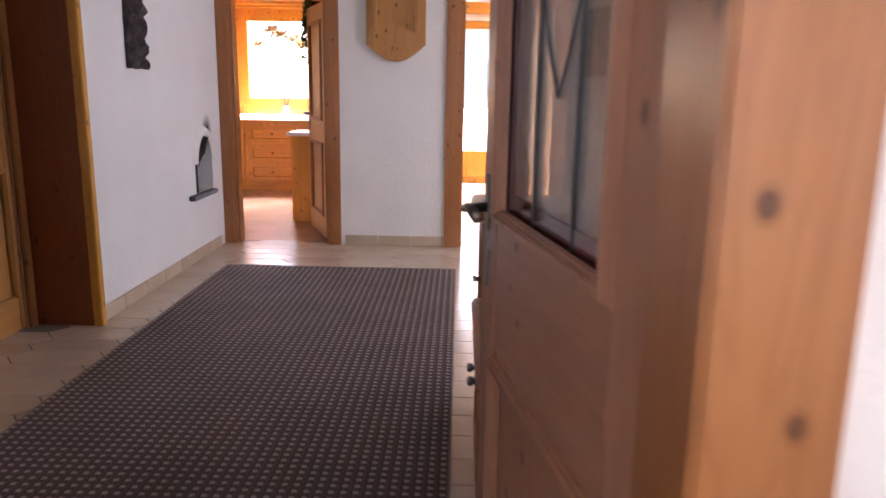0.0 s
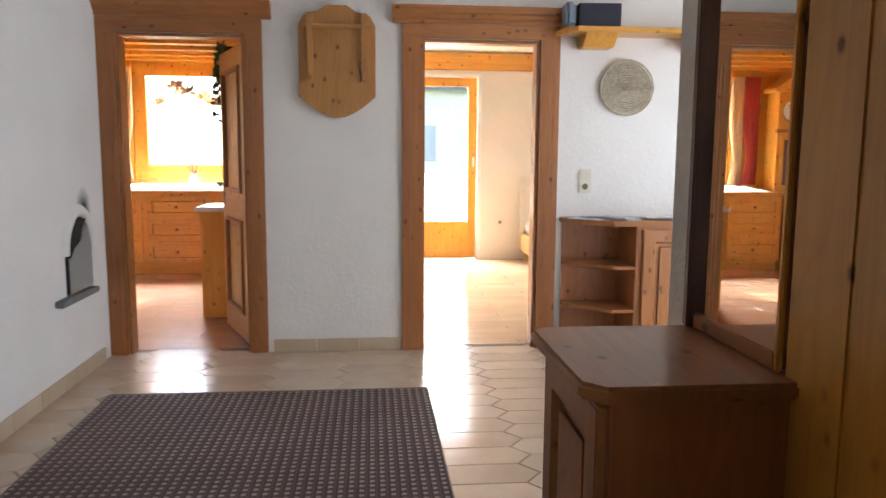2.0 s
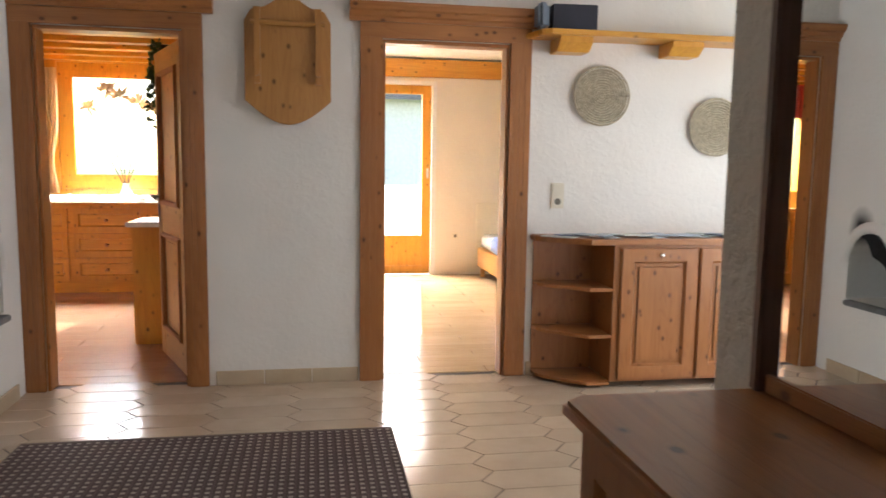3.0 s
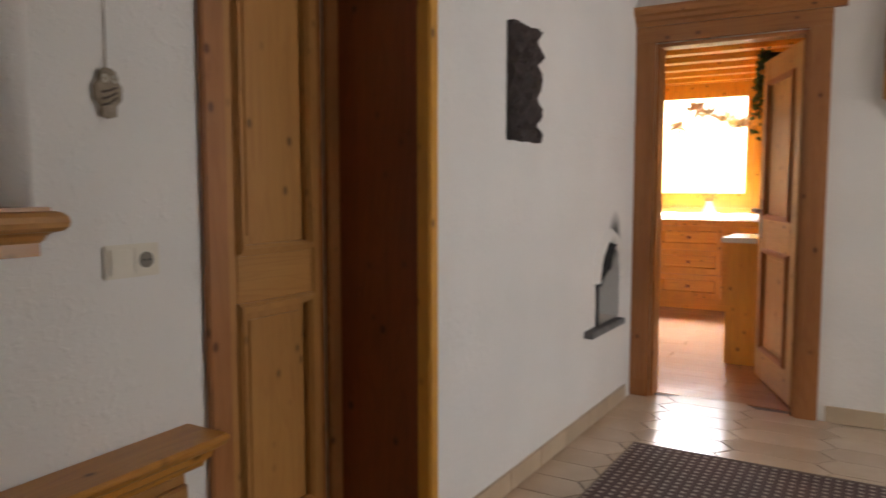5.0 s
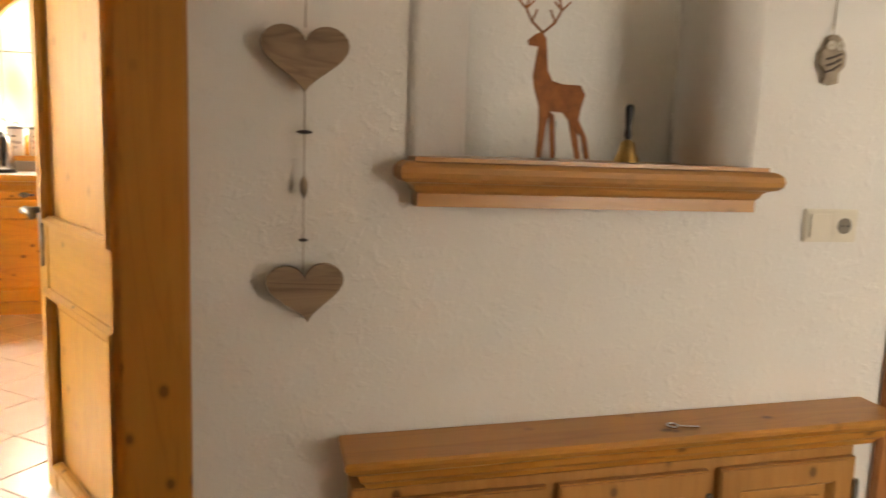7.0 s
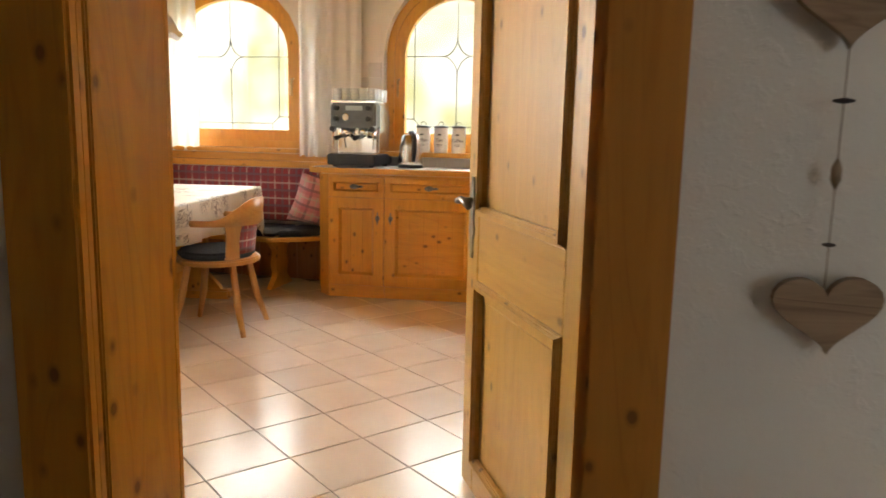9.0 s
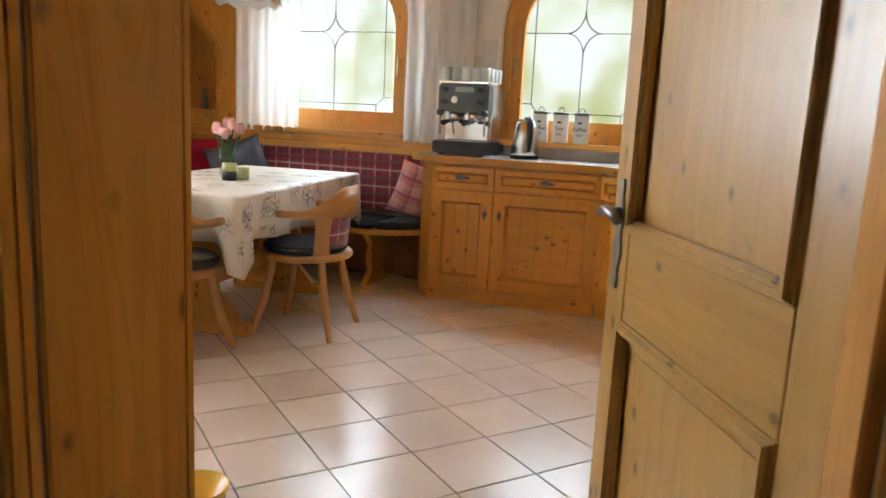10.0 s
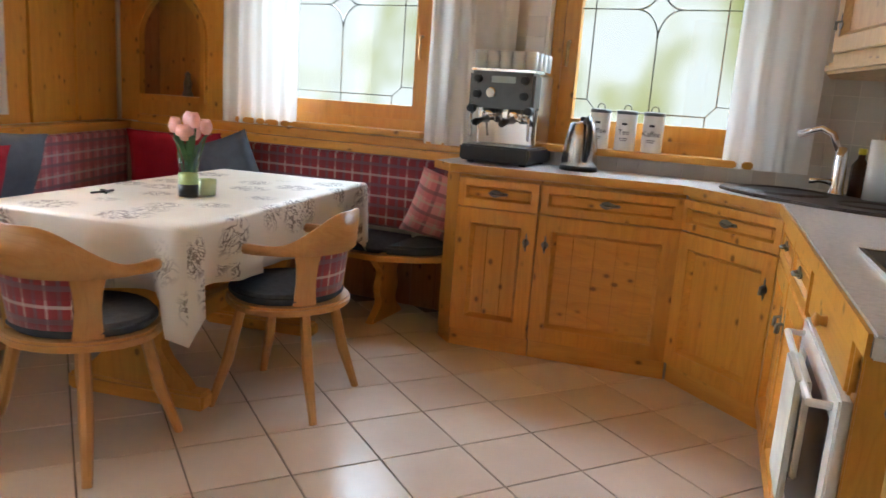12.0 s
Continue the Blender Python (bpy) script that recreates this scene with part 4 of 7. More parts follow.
curtain("curtain", pose(-6.55, 0.50, 0, 0, 0, 90), 0.46, 0.95, 2.35, CURTAIN, "white linen curtain hanging between the arched windows", 5, 0.014)
curtain("curtain", pose(-6.55, 1.97, 0, 0, 0, 90), 0.35, 0.97, 2.35, CURTAIN, "white linen curtain hanging beside the sink", 4, 0.014)
MS = pose(-3.1, -0.23, 0, 0, 0, 202.91)
curtain("curtain", MS @ pose(1.96, -0.05, 0), 0.58, 0.97, 2.35, CURTAIN, "white linen curtain hanging beside the bench window", 6, 0.014)
curtain("curtain", pose(-3.84, 11.08, 0), 0.2, 0.95, 2.2, REDCUR, "red curtain drawn aside at the parlour window", 5, 0.03, 0.35)
curtain("curtain", pose(-3.66, 11.12, 0), 0.16, 0.95, 2.2, GOLDCUR, "gold-white curtain drawn aside at the parlour window", 4, 0.03, 0.35)
curtain("pelmet", pose(-5.3, 11.1, 0), 0.85, 1.90, 2.28, REDCUR, "short red pelmet over the corner window", 14)


# ---- kitchen ----
def pull(parent, x, y, z, M=None):
    """A small wrought cup pull on a front (front face at -y)."""
    poly = [(x + 0.045 * math.cos(a) * (1 if abs(math.cos(a)) > 0.5 else 0.8), z + 0.014 * math.sin(a) * (1 + 0.4 * math.cos(3 * a))) for a in [2 * math.pi * k / 16 for k in range(16)]]
    h = part("handle", prism(poly, y - 0.005, y, "y"), IRON, parent, "wrought pewter pull")
    part("bow", tube([(x - 0.03, y - 0.004, z), (x - 0.015, y - 0.02, z - 0.002), (x + 0.015, y - 0.02, z - 0.002), (x + 0.03, y - 0.004, z)], 0.005, 6), IRON, h, smooth=True)


def knob_plate(parent, x, y, z):
    poly = [(x + 0.011 * (1 + 0.5 * math.cos(4 * a)) * math.cos(a), z + 0.034 * (1 + 0.25 * math.cos(4 * a)) * math.sin(a)) for a in [2 * math.pi * k / 20 for k in range(20)]]
    h = part("handle", prism(poly, y - 0.004, y, "y"), IRON, parent, "wrought pewter key plate")
    part("drop", tube([(x, y - 0.004, z + 0.01), (x, y - 0.02, z + 0.008), (x, y - 0.02, z - 0.02)], [0.005, 0.006, 0.007], 6), IRON, h, smooth=True)


def slope(x0, x1, z0, z1, wd, ya, yb):
    """A sloping frame that falls from the edge of an opening (at ya) to a sunk panel (at yb)."""
    bm = bmesh.new()
    o = [(x0, z0), (x1, z0), (x1, z1), (x0, z1)]
    i = [(x0 + wd, z0 + wd), (x1 - wd, z0 + wd), (x1 - wd, z1 - wd), (x0 + wd, z1 - wd)]
    top, low, back = [[bm.verts.new((p[0], y, p[1])) for p in q] for q, y in ((o, ya), (i, yb), (o, yb + 0.001))]
    for k in range(4):
        j = (k + 1) % 4
        for q in ((top[k], top[j], low[j], low[k]), (back[j], back[k], low[k], low[j]), (top[j], top[k], back[k], back[j])):
            bm.faces.new(q)
    bmesh.ops.recalc_face_normals(bm, faces=bm.faces[:])
    return bm


def front(parent, name, x0, x1, z0, z1, y, tone, fw=0.055, pull_at=None, knob_at=None, label="", boards=True):
    """A framed cabinet door or drawer front, its face towards -y."""
    d = part(name, ring(x0, x1, z0, z1, fw, y - 0.022, y, 0.004), wood(tone), parent, label)
    part("moulding", slope(x0 + fw, x1 - fw, z0 + fw, z1 - fw, 0.016, y - 0.0195, y + 0.001), wood(tone, "x"), d)
    if boards and x1 - x0 > 0.3 and z1 - z0 > 0.3:
        n = max(2, round((x1 - x0 - 2 * fw) / 0.09))
        xa, w = x0 + fw - 0.003, (x1 - x0 - 2 * fw + 0.006) / n
        prof = [(xa, y + 0.008)]
        for k in range(n):
            prof += [(xa + k * w, y + 0.0042), (xa + k * w + 0.0025, y + 0.002), (xa + (k + 1) * w - 0.0025, y + 0.002), (xa + (k + 1) * w - 0.0005, y + 0.0042)]
        prof += [(xa + n * w, y + 0.008)]
        pn = prism(prof, z0 + fw - 0.003, z1 - fw + 0.003, "z")
    else:
        pn = boxes((x0 + fw - 0.004, y - 0.006, z0 + fw - 0.004, x1 - fw + 0.004, y - 0.0005, z1 - fw + 0.004), bevel=0.003)
        if z1 - z0 < 0.2:
            part("raised_field", boxes((x0 + fw + 0.012, y - 0.015, z0 + fw + 0.009, x1 - fw - 0.012, y - 0.0055, z1 - fw - 0.009), bevel=0.005), wood(tone, "x"), d)
        if z1 - z0 > 0.3:
            part("raised_field", boxes((x0 + fw + 0.03, y - 0.014, z0 + fw + 0.03, x1 - fw - 0.03, y - 0.0055, z1 - fw - 0.03), bevel=0.006), wood(tone), d)
    part("panel", pn, wood(tone, "z" if z1 - z0 > x1 - x0 else "x"), d)
    if pull_at:
        pull(d, pull_at[0], y - 0.02, pull_at[1])
    if knob_at:
        knob_plate(d, knob_at[0], y - 0.02, knob_at[1])
    return d


# base units along the window wall; local x runs along +y of the room, fronts at local y=0
def unit(name, M, w, depth, label, split=True, knob=None, body_h=0.862, dr=True, plinth=None):
    u = thing(name, M, label, "kitchen cabinet", "kitchen base units")
    part("body", boxes((0.001, 0.035, 0.10, w - 0.001, depth, body_h), (0.001, 0.002, body_h - 0.014, w - 0.001, 0.035, body_h), bevel=0.002), wood("honey"), u)
    part("plinth", boxes((0.001, 0.004, KZ, w - 0.001, 0.034, 0.130), bevel=0.002), plinth or wood("honey", "x"), u)
    zt = body_h - 0.015
    if dr:
        front(u, "drawer", 0.003, w - 0.003, zt - 0.128, zt, 0.0, "orange", 0.035, (w / 2, zt - 0.062))
        zt -= 0.134
    front(u, "door", 0.003, w - 0.003, 0.137, zt, 0.0, "orange", 0.068, None, (knob if knob else w - 0.045, zt - 0.13))
    return u


KX = -6.125
ca, cb = Vector((-6.225, 1.875)), Vector((-5.885, 2.257))
WIN = math.degrees(math.atan2(ca.y - 0.895, ca.x - KX))
PLINTH = plain("plinth_grey", (0.46, 0.41, 0.36), 0.5)
unit("base_cabinet", pose(KX, 0.895, 0, 0, 0, WIN), 0.375, 0.44, "honey pine base cabinet with a drawer under the worktop")
unit("base_cabinet", pose(KX, 0.895, 0, 0, 0, WIN) @ pose(0.376, 0, 0), 0.605, 0.44, "wide honey pine base cabinet with a boarded door", knob=0.04)
# slanted end beside the bench
e = thing("cabinet_end", pose(0, 0, 0), "plain pine end panel of the base cabinets", "cabinet panel", "kitchen base units")
part("panel", prism([(KX, 0.893), (KX - 0.09, 0.795), (KX - 0.45, 0.795), (KX - 0.45, 0.893)], 0.10, 0.862), wood("honey"), e)
part("plinth", prism([(KX - 0.004, 0.893), (KX - 0.09, 0.80), (KX - 0.45, 0.80), (KX - 0.45, 0.893)], KZ, 0.099), wood("honey", "y"), e)
# corner unit under the sink
ang = math.degrees(math.atan2(cb.y - ca.y, cb.x - ca.x))
cw = (cb - ca).length
unit("corner_cabinet", pose(ca.x, ca.y, 0, 0, 0, ang), cw, 0.10, "slanted honey pine corner cabinet under the sink")
part("carcass", prism([(-6.255, 1.95), (-5.95, 2.30), (-5.95, 2.86), (-6.6, 2.86), (-6.6, 1.95)], 0.1, 0.80), wood("honey"), bpy.data.objects["corner_cabinet"], M=pose(ca.x, ca.y, 0, 0, 0, ang).inverted())
# run along the north wall
RUN = pose(-5.88, 2.262, 0, 0, 0, 3.2)
nx = 0.0
for k, w in enumerate((0.45, 0.45, 0.6)):
    if k == 2:
        o = thing("oven", RUN @ pose(nx, 0, 0), "white built-in oven in the pine base units", "oven", "kitchen base units")
        part("body", boxes((0.002, 0.001, 0.10, w - 0.002, 0.50, 0.862), bevel=0.003), wood("honey"), o)
        part("plinth", boxes((0.002, 0.006, KZ, w - 0.002, 0.03, 0.10)), PLINTH, o)
        dwr = part("drawer", boxes((0.01, -0.018, 0.735, w - 0.01, 0.0, 0.85), bevel=0.006), wood("honey", "x"), o, "honey pine drawer front")
        od = part("oven_door", ring(0.01, w - 0.01, 0.24, 0.725, 0.06, -0.022, 0.0, 0.004), WHITE, o, "white enamelled oven door with a dark pane")
        part("pane", boxes((0.068, -0.012, 0.298, w - 0.068, -0.004, 0.667)), BLACK, od)
        part("bar_handle", tube([(0.06, -0.022, 0.695), (0.06, -0.06, 0.695), (w - 0.06, -0.06, 0.695), (w - 0.06, -0.022, 0.695)], 0.008, 8), WHITE, od)
        part("knob", lathe([(0, 0), (0.012, 0), (0.010, 0.012), (0.016, 0.022), (0, 0.03)], 14), wood("honey"), dwr, M=pose(w / 2, -0.018, 0.79, 90), smooth=True)
    else:
        unit("base_cabinet", RUN @ pose(nx, 0, 0), w - 0.002, 0.50, "honey pine base cabinet beside the oven", knob=0.045 if k else None, plinth=PLINTH)
    nx += w
# cloth on the oven bar
solid("tea_towel", boxes((0, -0.075, 0.44, 0.2, -0.062, 0.70), (0, -0.058, 0.5, 0.2, -0.045, 0.70), (0, -0.075, 0.689, 0.2, -0.045, 0.702), bevel=0.004), plain("tea_towel_cloth", (0.66, 0.64, 0.56), 0.95), RUN @ pose(1.15, 0, 0), "pale tea towel hanging on the oven bar", "towel")

# worktop
wt = [(-6.60, 0.735), (-6.205, 0.735), (KX + 0.03, 0.86), (-6.195, 1.862), (-5.867, 2.229), (-4.17, 2.324), (-4.17, 2.868), (-6.60, 2.868)]
solid("worktop", prism(wt, 0.864, 0.902, "z", 0.004), WORKTOP, I4, "pale speckled kitchen worktop with a wooden edge", "worktop")
part("edge_strip", prism([(-6.205, 0.733), (KX + 0.032, 0.859), (-6.193, 1.861), (-5.866, 2.227), (-4.169, 2.322), (-4.169, 2.315), (-5.863, 2.22), (-6.187, 1.858), (KX + 0.038, 0.855), (-6.205, 0.726)], 0.866, 0.9025), wood("honey", "y"), bpy.data.objects["worktop"])

# wall tiles
WT = thing("tile_splashback", I4, "cream square wall tiles above the worktop", "wall tiles", kind="structure")
tm = mesh_of("tile", boxes((0, 0.0015, 0.0015, 0.006, 0.0985, 0.0985), bevel=0.0015, seg=1), WALL_TILE)


def wtile(mtx):
    o = new("tile", tm)
    o.parent = WT
    o.matrix_basis = mtx


for j in range(7):
    for i in range(2):
        if j < 6 or i == 1:
            wtile(pose(-6.618, 0.79 + 0.1 * i + 0.1, 0.91 + 0.1 * j))
for i in range(12):
    wtile(pose(-6.617, 1.10 + 0.1 * i, 0.865))
for j in range(5):
    for i in range(6):
        wtile(pose(-6.616, 2.27 + 0.1 * i, 0.91 + 0.1 * j))
    for i in range(22):
        wtile(pose(-6.5 + 0.1 * i, 2.868, 0.91 + 0.1 * j, 0, 0, -90))

# upper corner cabinet
uc = thing("wall_cabinet", I4, "light pine wall cabinet with rounded lower moulding in the corner", "kitchen cabinet")
part("body", prism([(-6.60, 2.36), (-6.30, 2.33), (-5.72, 2.50), (-4.05, 2.50), (-4.05, 2.865), (-6.60, 2.865)], 1.42, 2.15), wood("pale"), uc)
part("moulding", prism([(-6.61, 2.34), (-6.30, 2.305), (-5.72, 2.475), (-4.05, 2.475), (-4.05, 2.865), (-6.61, 2.865)], 1.375, 1.42, "z", 0.012), wood("pale", "x"), uc)
front(uc, "door", 0.03, 0.56, 0.02, 0.70, 0.0, "pale", 0.06, None, (0.08, 0.12)).matrix_basis = pose(-6.29, 2.331, 1.43, 0, 0, math.degrees(math.atan2(0.17, 0.58)))

# sink
sk = thing("kitchen_sink", pose(-6.13, 2.36, 0.902, 0, 0, ang), "dark brown composite corner sink with drainer", "sink")
part("rim", prism([(0.47 * math.cos(a) * (1.0 if abs(math.cos(a)) < 0.8 else 0.95), 0.24 * math.sin(a)) for a in [2 * math.pi * k / 28 for k in range(28)]], 0.0, 0.012, "z", 0.004), SINK, sk)
# flat black disc: the basin's shaded hollow is put into its colour
part("bowl", lathe([(0.165, 0.0135), (0.16, 0.013), (0.15, 0.0128), (0.05, 0.0127), (0, 0.0127)], 28, -0.18, 0), BLACK, sk)
part("basin_rim", lathe([(0.155, 0.012), (0.165, 0.02), (0.175, 0.012)], 28, -0.18, 0), SINK, sk, smooth=True)
part("basin_rim", lathe([(0.10, 0.012), (0.108, 0.018), (0.115, 0.012)], 24, 0.2, 0), SINK, sk, smooth=True)
tp = thing("kitchen_tap", pose(-6.36, 2.42, 0.902, 0, 0, -60), "tall chrome kitchen tap with lever", "tap")
part("body", lathe([(0, 0), (0.034, 0), (0.032, 0.02), (0.027, 0.03), (0.026, 0.16), (0.02, 0.20), (0, 0.205)], 20), CHROME, tp, smooth=True)
part("spout", tube([(0, 0, 0.16), (0.03, -0.03, 0.25), (0.06, -0.06, 0.27), (0.12, -0.12, 0.24)], [0.016, 0.015, 0.014, 0.016], 12), CHROME, tp, smooth=True)
part("lever", tube([(0, 0, 0.06), (0.06, -0.02, 0.065), (0.10, -0.03, 0.06)], [0.018, 0.010, 0.012], 10), CHROME, tp, smooth=True)
pr = thing("paper_roll", pose(-6.28, 2.56, 0.902), "white kitchen paper roll on a stand", "paper roll")
part("roll", lathe([(0.02, 0.012), (0.055, 0.012), (0.055, 0.24), (0.02, 0.24)], 24), WHITE, pr, smooth=True)
part("stand", lathe([(0, 0), (0.07, 0), (0.07, 0.011), (0.012, 0.012), (0.012, 0.27), (0, 0.275)], 20), wood("beech"), pr)
for bxp, byp, col, hh in ((-6.44, 2.50, (0.05, 0.015, 0.01), 0.2), (-6.40, 2.58, (0.75, 0.55, 0.05), 0.17), (-6.16, 2.62, (0.7, 0.7, 0.68), 0.16)):
    bt = thing("soap_bottle", pose(bxp, byp, 0.902), "small plastic dish soap bottle by the sink", "bottle", "bottles by the sink")
    part("body", lathe([(0, 0), (0.03, 0), (0.033, 0.01), (0.033, hh * 0.65), (0.014, hh * 0.8), (0.013, hh * 0.88), (0, hh * 0.88)], 16), plain("bottle_plastic", col, 0.25), bt, smooth=True)
    part("cap", lathe([(0.015, hh * 0.881), (0.016, hh), (0, hh)], 12), plain("cap_plastic", (0.7, 0.6, 0.05), 0.3), bt, smooth=True)
# hob
hb = thing("cooking_hob", RUN @ pose(0.93, 0.06, 0.902), "black glass hob with a steel rim", "hob")
part("glass_plate", boxes((0.01, 0.01, 0, 0.57, 0.49, 0.006), bevel=0.002), BLACK, hb)
part("rim", boxes((0, 0, 0, 0.01, 0.5, 0.009), (0.57, 0, 0, 0.58, 0.5, 0.009), (0.01, 0, 0, 0.57, 0.01, 0.009), (0.01, 0.49, 0, 0.57, 0.5, 0.009)), STEEL, hb)

# espresso machine; its front looks along local -y
em = thing("espresso_machine", pose(-6.255, 0.835, 0.902, 0, 0, 90), "steel espresso machine with glasses on top", "coffee machine")
part("drip_tray", boxes((0.0, -0.02, 0.012, 0.335, 0.36, 0.085), bevel=0.008), BLACK, em, "black drip tray")
for x in (0.04, 0.295):
    for y in (0.03, 0.32):
        part("foot", lathe([(0, 0), (0.018, 0), (0.015, 0.013), (0, 0.013)], 12, x, y), BLACK, em)
part("grid", boxes(*[(0.02 + 0.022 * k, 0.0, 0.086, 0.028 + 0.022 * k, 0.14, 0.09) for k in range(14)]), STEEL, em)
part("body", boxes((0.02, 0.13, 0.086, 0.315, 0.36, 0.42), bevel=0.01), STEEL, em)
part("back_panel", boxes((0.035, 0.118, 0.095, 0.30, 0.13, 0.24), bevel=0.002), CHROME, em)
part("head", boxes((0.01, 0.02, 0.255, 0.325, 0.129, 0.42), bevel=0.012), plain("dark_steel", (0.10, 0.10, 0.10), 0.32, 0.6, 0.1, 20, 0.03), em)
part("cup_rail", boxes((0.012, 0.022, 0.421, 0.323, 0.355, 0.432), bevel=0.004), CHROME, em)
part("display", boxes((0.12, 0.014, 0.37, 0.235, 0.02, 0.40), bevel=0.002), plain("display_grey", (0.35, 0.38, 0.38), 0.3), em)
for kx, kz in ((0.055, 0.385), (0.28, 0.385), (0.055, 0.315), (0.28, 0.315)):
    part("knob", lathe([(0, 0), (0.02, 0), (0.017, 0.02), (0, 0.022)], 16), BLACK, em, M=pose(kx, 0.02, kz, 90))
part("gauge", lathe([(0, 0), (0.024, 0), (0.024, 0.008), (0.02, 0.012), (0, 0.012)], 20), CHROME, em, M=pose(0.12, 0.02, 0.325, 90))
for gx in (0.10, 0.225):
    gh = part("group_head", lathe([(0, 0.20), (0.032, 0.20), (0.034, 0.23), (0.03, 0.255), (0, 0.256)], 20, gx, 0.07), CHROME, em, smooth=True)
    part("portafilter", tube([(gx, 0.05, 0.205), (gx, -0.03, 0.20), (gx, -0.10, 0.19)], [0.018, 0.012, 0.016], 10), BLACK, gh, smooth=True)
for gx in (0.03, 0.31):
    part("steam_wand", tube([(gx, 0.05, 0.255), (gx, 0.02, 0.22), (gx + 0.01, 0.0, 0.12)], 0.006, 8), CHROME, em, smooth=True)
    part("tap_knob", lathe([(0, 0), (0.022, 0), (0.018, 0.03), (0, 0.03)], 12), BLACK, em, M=pose(gx, 0.03, 0.25, 90))
gl = lathe([(0.026, 0.0), (0.03, 0.08), (0.028, 0.08), (0.024, 0.004), (0, 0.004), (0, 0)], 14)
glm = mesh_of("drinking_glass", gl, CUPGLASS, True)
for i in range(5):
    for j in range(4):
        g = new("drinking_glass", glm)
        g.matrix_basis = pose(-6.255, 0.835, 0.902, 0, 0, 90) @ pose(0.045 + 0.061 * i, 0.06 + 0.075 * j, 0.4335)
        tagged(g, "small clear drinking glass on the espresso machine", "glass", "glasses on the espresso machine")

kt = thing("electric_kettle", pose(-6.42, 1.36, 0.902, 0, 0, 30) @ Matrix.Scale(1.1, 4), "brushed steel electric kettle with black handle", "kettle")
part("base", lathe([(0, 0), (0.078, 0), (0.078, 0.018), (0, 0.02)], 28), BLACK, kt, smooth=True)
part("body", lathe([(0.074, 0.021), (0.076, 0.04), (0.066, 0.13), (0.052, 0.19), (0.045, 0.20), (0, 0.205)], 28), STEEL, kt, smooth=True)
part("spout", prism([(-0.05, 0.15), (-0.078, 0.19), (-0.045, 0.197)], -0.016, 0.016, "y"), STEEL, kt)
part("handle", tube([(0.04, 0, 0.20), (0.075, 0, 0.215), (0.105, 0, 0.18), (0.10, 0, 0.09), (0.075, 0, 0.045)], [0.014, 0.014, 0.013, 0.012, 0.012], 10), BLACK, kt, smooth=True)
part("lid_knob", lathe([(0, 0.2), (0.012, 0.205), (0.014, 0.22), (0, 0.224)], 12), BLACK, kt, smooth=True)

# canisters on the sill
for i, (txt, y) in enumerate((("Kaffee", 1.40), ("Tee", 1.525), ("Kaffee", 1.65))):
    c = thing("storage_canister", pose(-6.60, y, 1.0025), "white enamel storage canister with dark lid on the sill", "canister", "canisters on the sill")
    part("body", lathe([(0, 0), (0.046, 0), (0.048, 0.004), (0.048, 0.165), (0.046, 0.17), (0, 0.17)], 28), WHITE, c, smooth=True)
    lid = part("lid", lathe([(0.049, 0.168), (0.05, 0.18), (0.045, 0.185), (0, 0.187)], 28), plain("lid_grey", (0.10, 0.10, 0.10), 0.4), c, "dark grey lid", smooth=True)
    part("ring", tube([(0, -0.018, 0.187), (0, -0.014, 0.205), (0, 0, 0.212), (0, 0.014, 0.205), (0, 0.018, 0.187)], 0.0035, 6), IRON, lid, smooth=True)
    fc = bpy.data.curves.new("lettering", "FONT")
    fc.body, fc.size, fc.align_x = txt, 0.034, "CENTER"
    fo = new("lettering", fc)
    fo.parent, fo.matrix_basis = c, pose(0.0495, 0, 0.075, 90, 0, 90)
    fo.data.materials.append(BLACK)
    for ya, za, zb in ((0.02, 0.055, 0.058), (0.016, 0.046, 0.049), (0.012, 0.118, 0.128)):
        part("print", boxes((0.0482, -ya, za, 0.049, ya, zb)), BLACK, c)

# ---- bench corner ----
SEAT, TOP = 0.42, 0.885
wb = thing("corner_bench", I4, "pine corner bench with grey seat pads along the window wall", "bench")
part("seat_board", prism([(-6.57, -1.2), (-6.10, -1.2), (-6.10, 0.50), (-6.19, 0.66), (-6.30, 0.78), (-6.57, 0.78)], SEAT - 0.03, SEAT, "z", 0.006), wood("honey", "y"), wb)
cu = box_uv(boxes((-6.53, -1.15, SEAT + 0.001, -6.13, 0.50, SEAT + 0.045), bevel=0.018, seg=3))
part("seat_pad", cu, GREY, wb, "grey felt seat pad", smooth=True)
part("seat_pad", prism([(-6.53, 0.51), (-6.14, 0.51), (-6.21, 0.66), (-6.31, 0.75), (-6.53, 0.75)], SEAT + 0.001, SEAT + 0.045, "z", 0.012), GREY, wb, "grey felt seat pad")
bk = box_uv(boxes((-6.575, -1.5, SEAT + 0.06, -6.535, 0.78, TOP - 0.02), bevel=0.012, seg=2))
part("backrest", bk, PLAID, wb, "red plaid upholstered back")
part("cap_rail", boxes((-6.618, -1.5, TOP - 0.015, -6.50, 0.79, TOP + 0.03), bevel=0.008), wood("honey", "y"), wb)
part("top_rail", boxes((-6.618, -1.5, TOP + 0.03, -6.56, 0.79, 0.965), bevel=0.006), wood("honey", "y"), wb)


def bench_leg():
    """A sawn board leg with a waisted outline."""
    pts = []
    n = 16
    for i in range(n + 1):
        a = i / n
        pts.append((0.09 - 0.04 * math.sin(math.pi * a) + 0.012 * math.cos(4 * math.pi * a), KZ + (0.388 - KZ) * a))
    return [(w, z) for w, z in pts] + [(-w, z) for w, z in reversed(pts)]


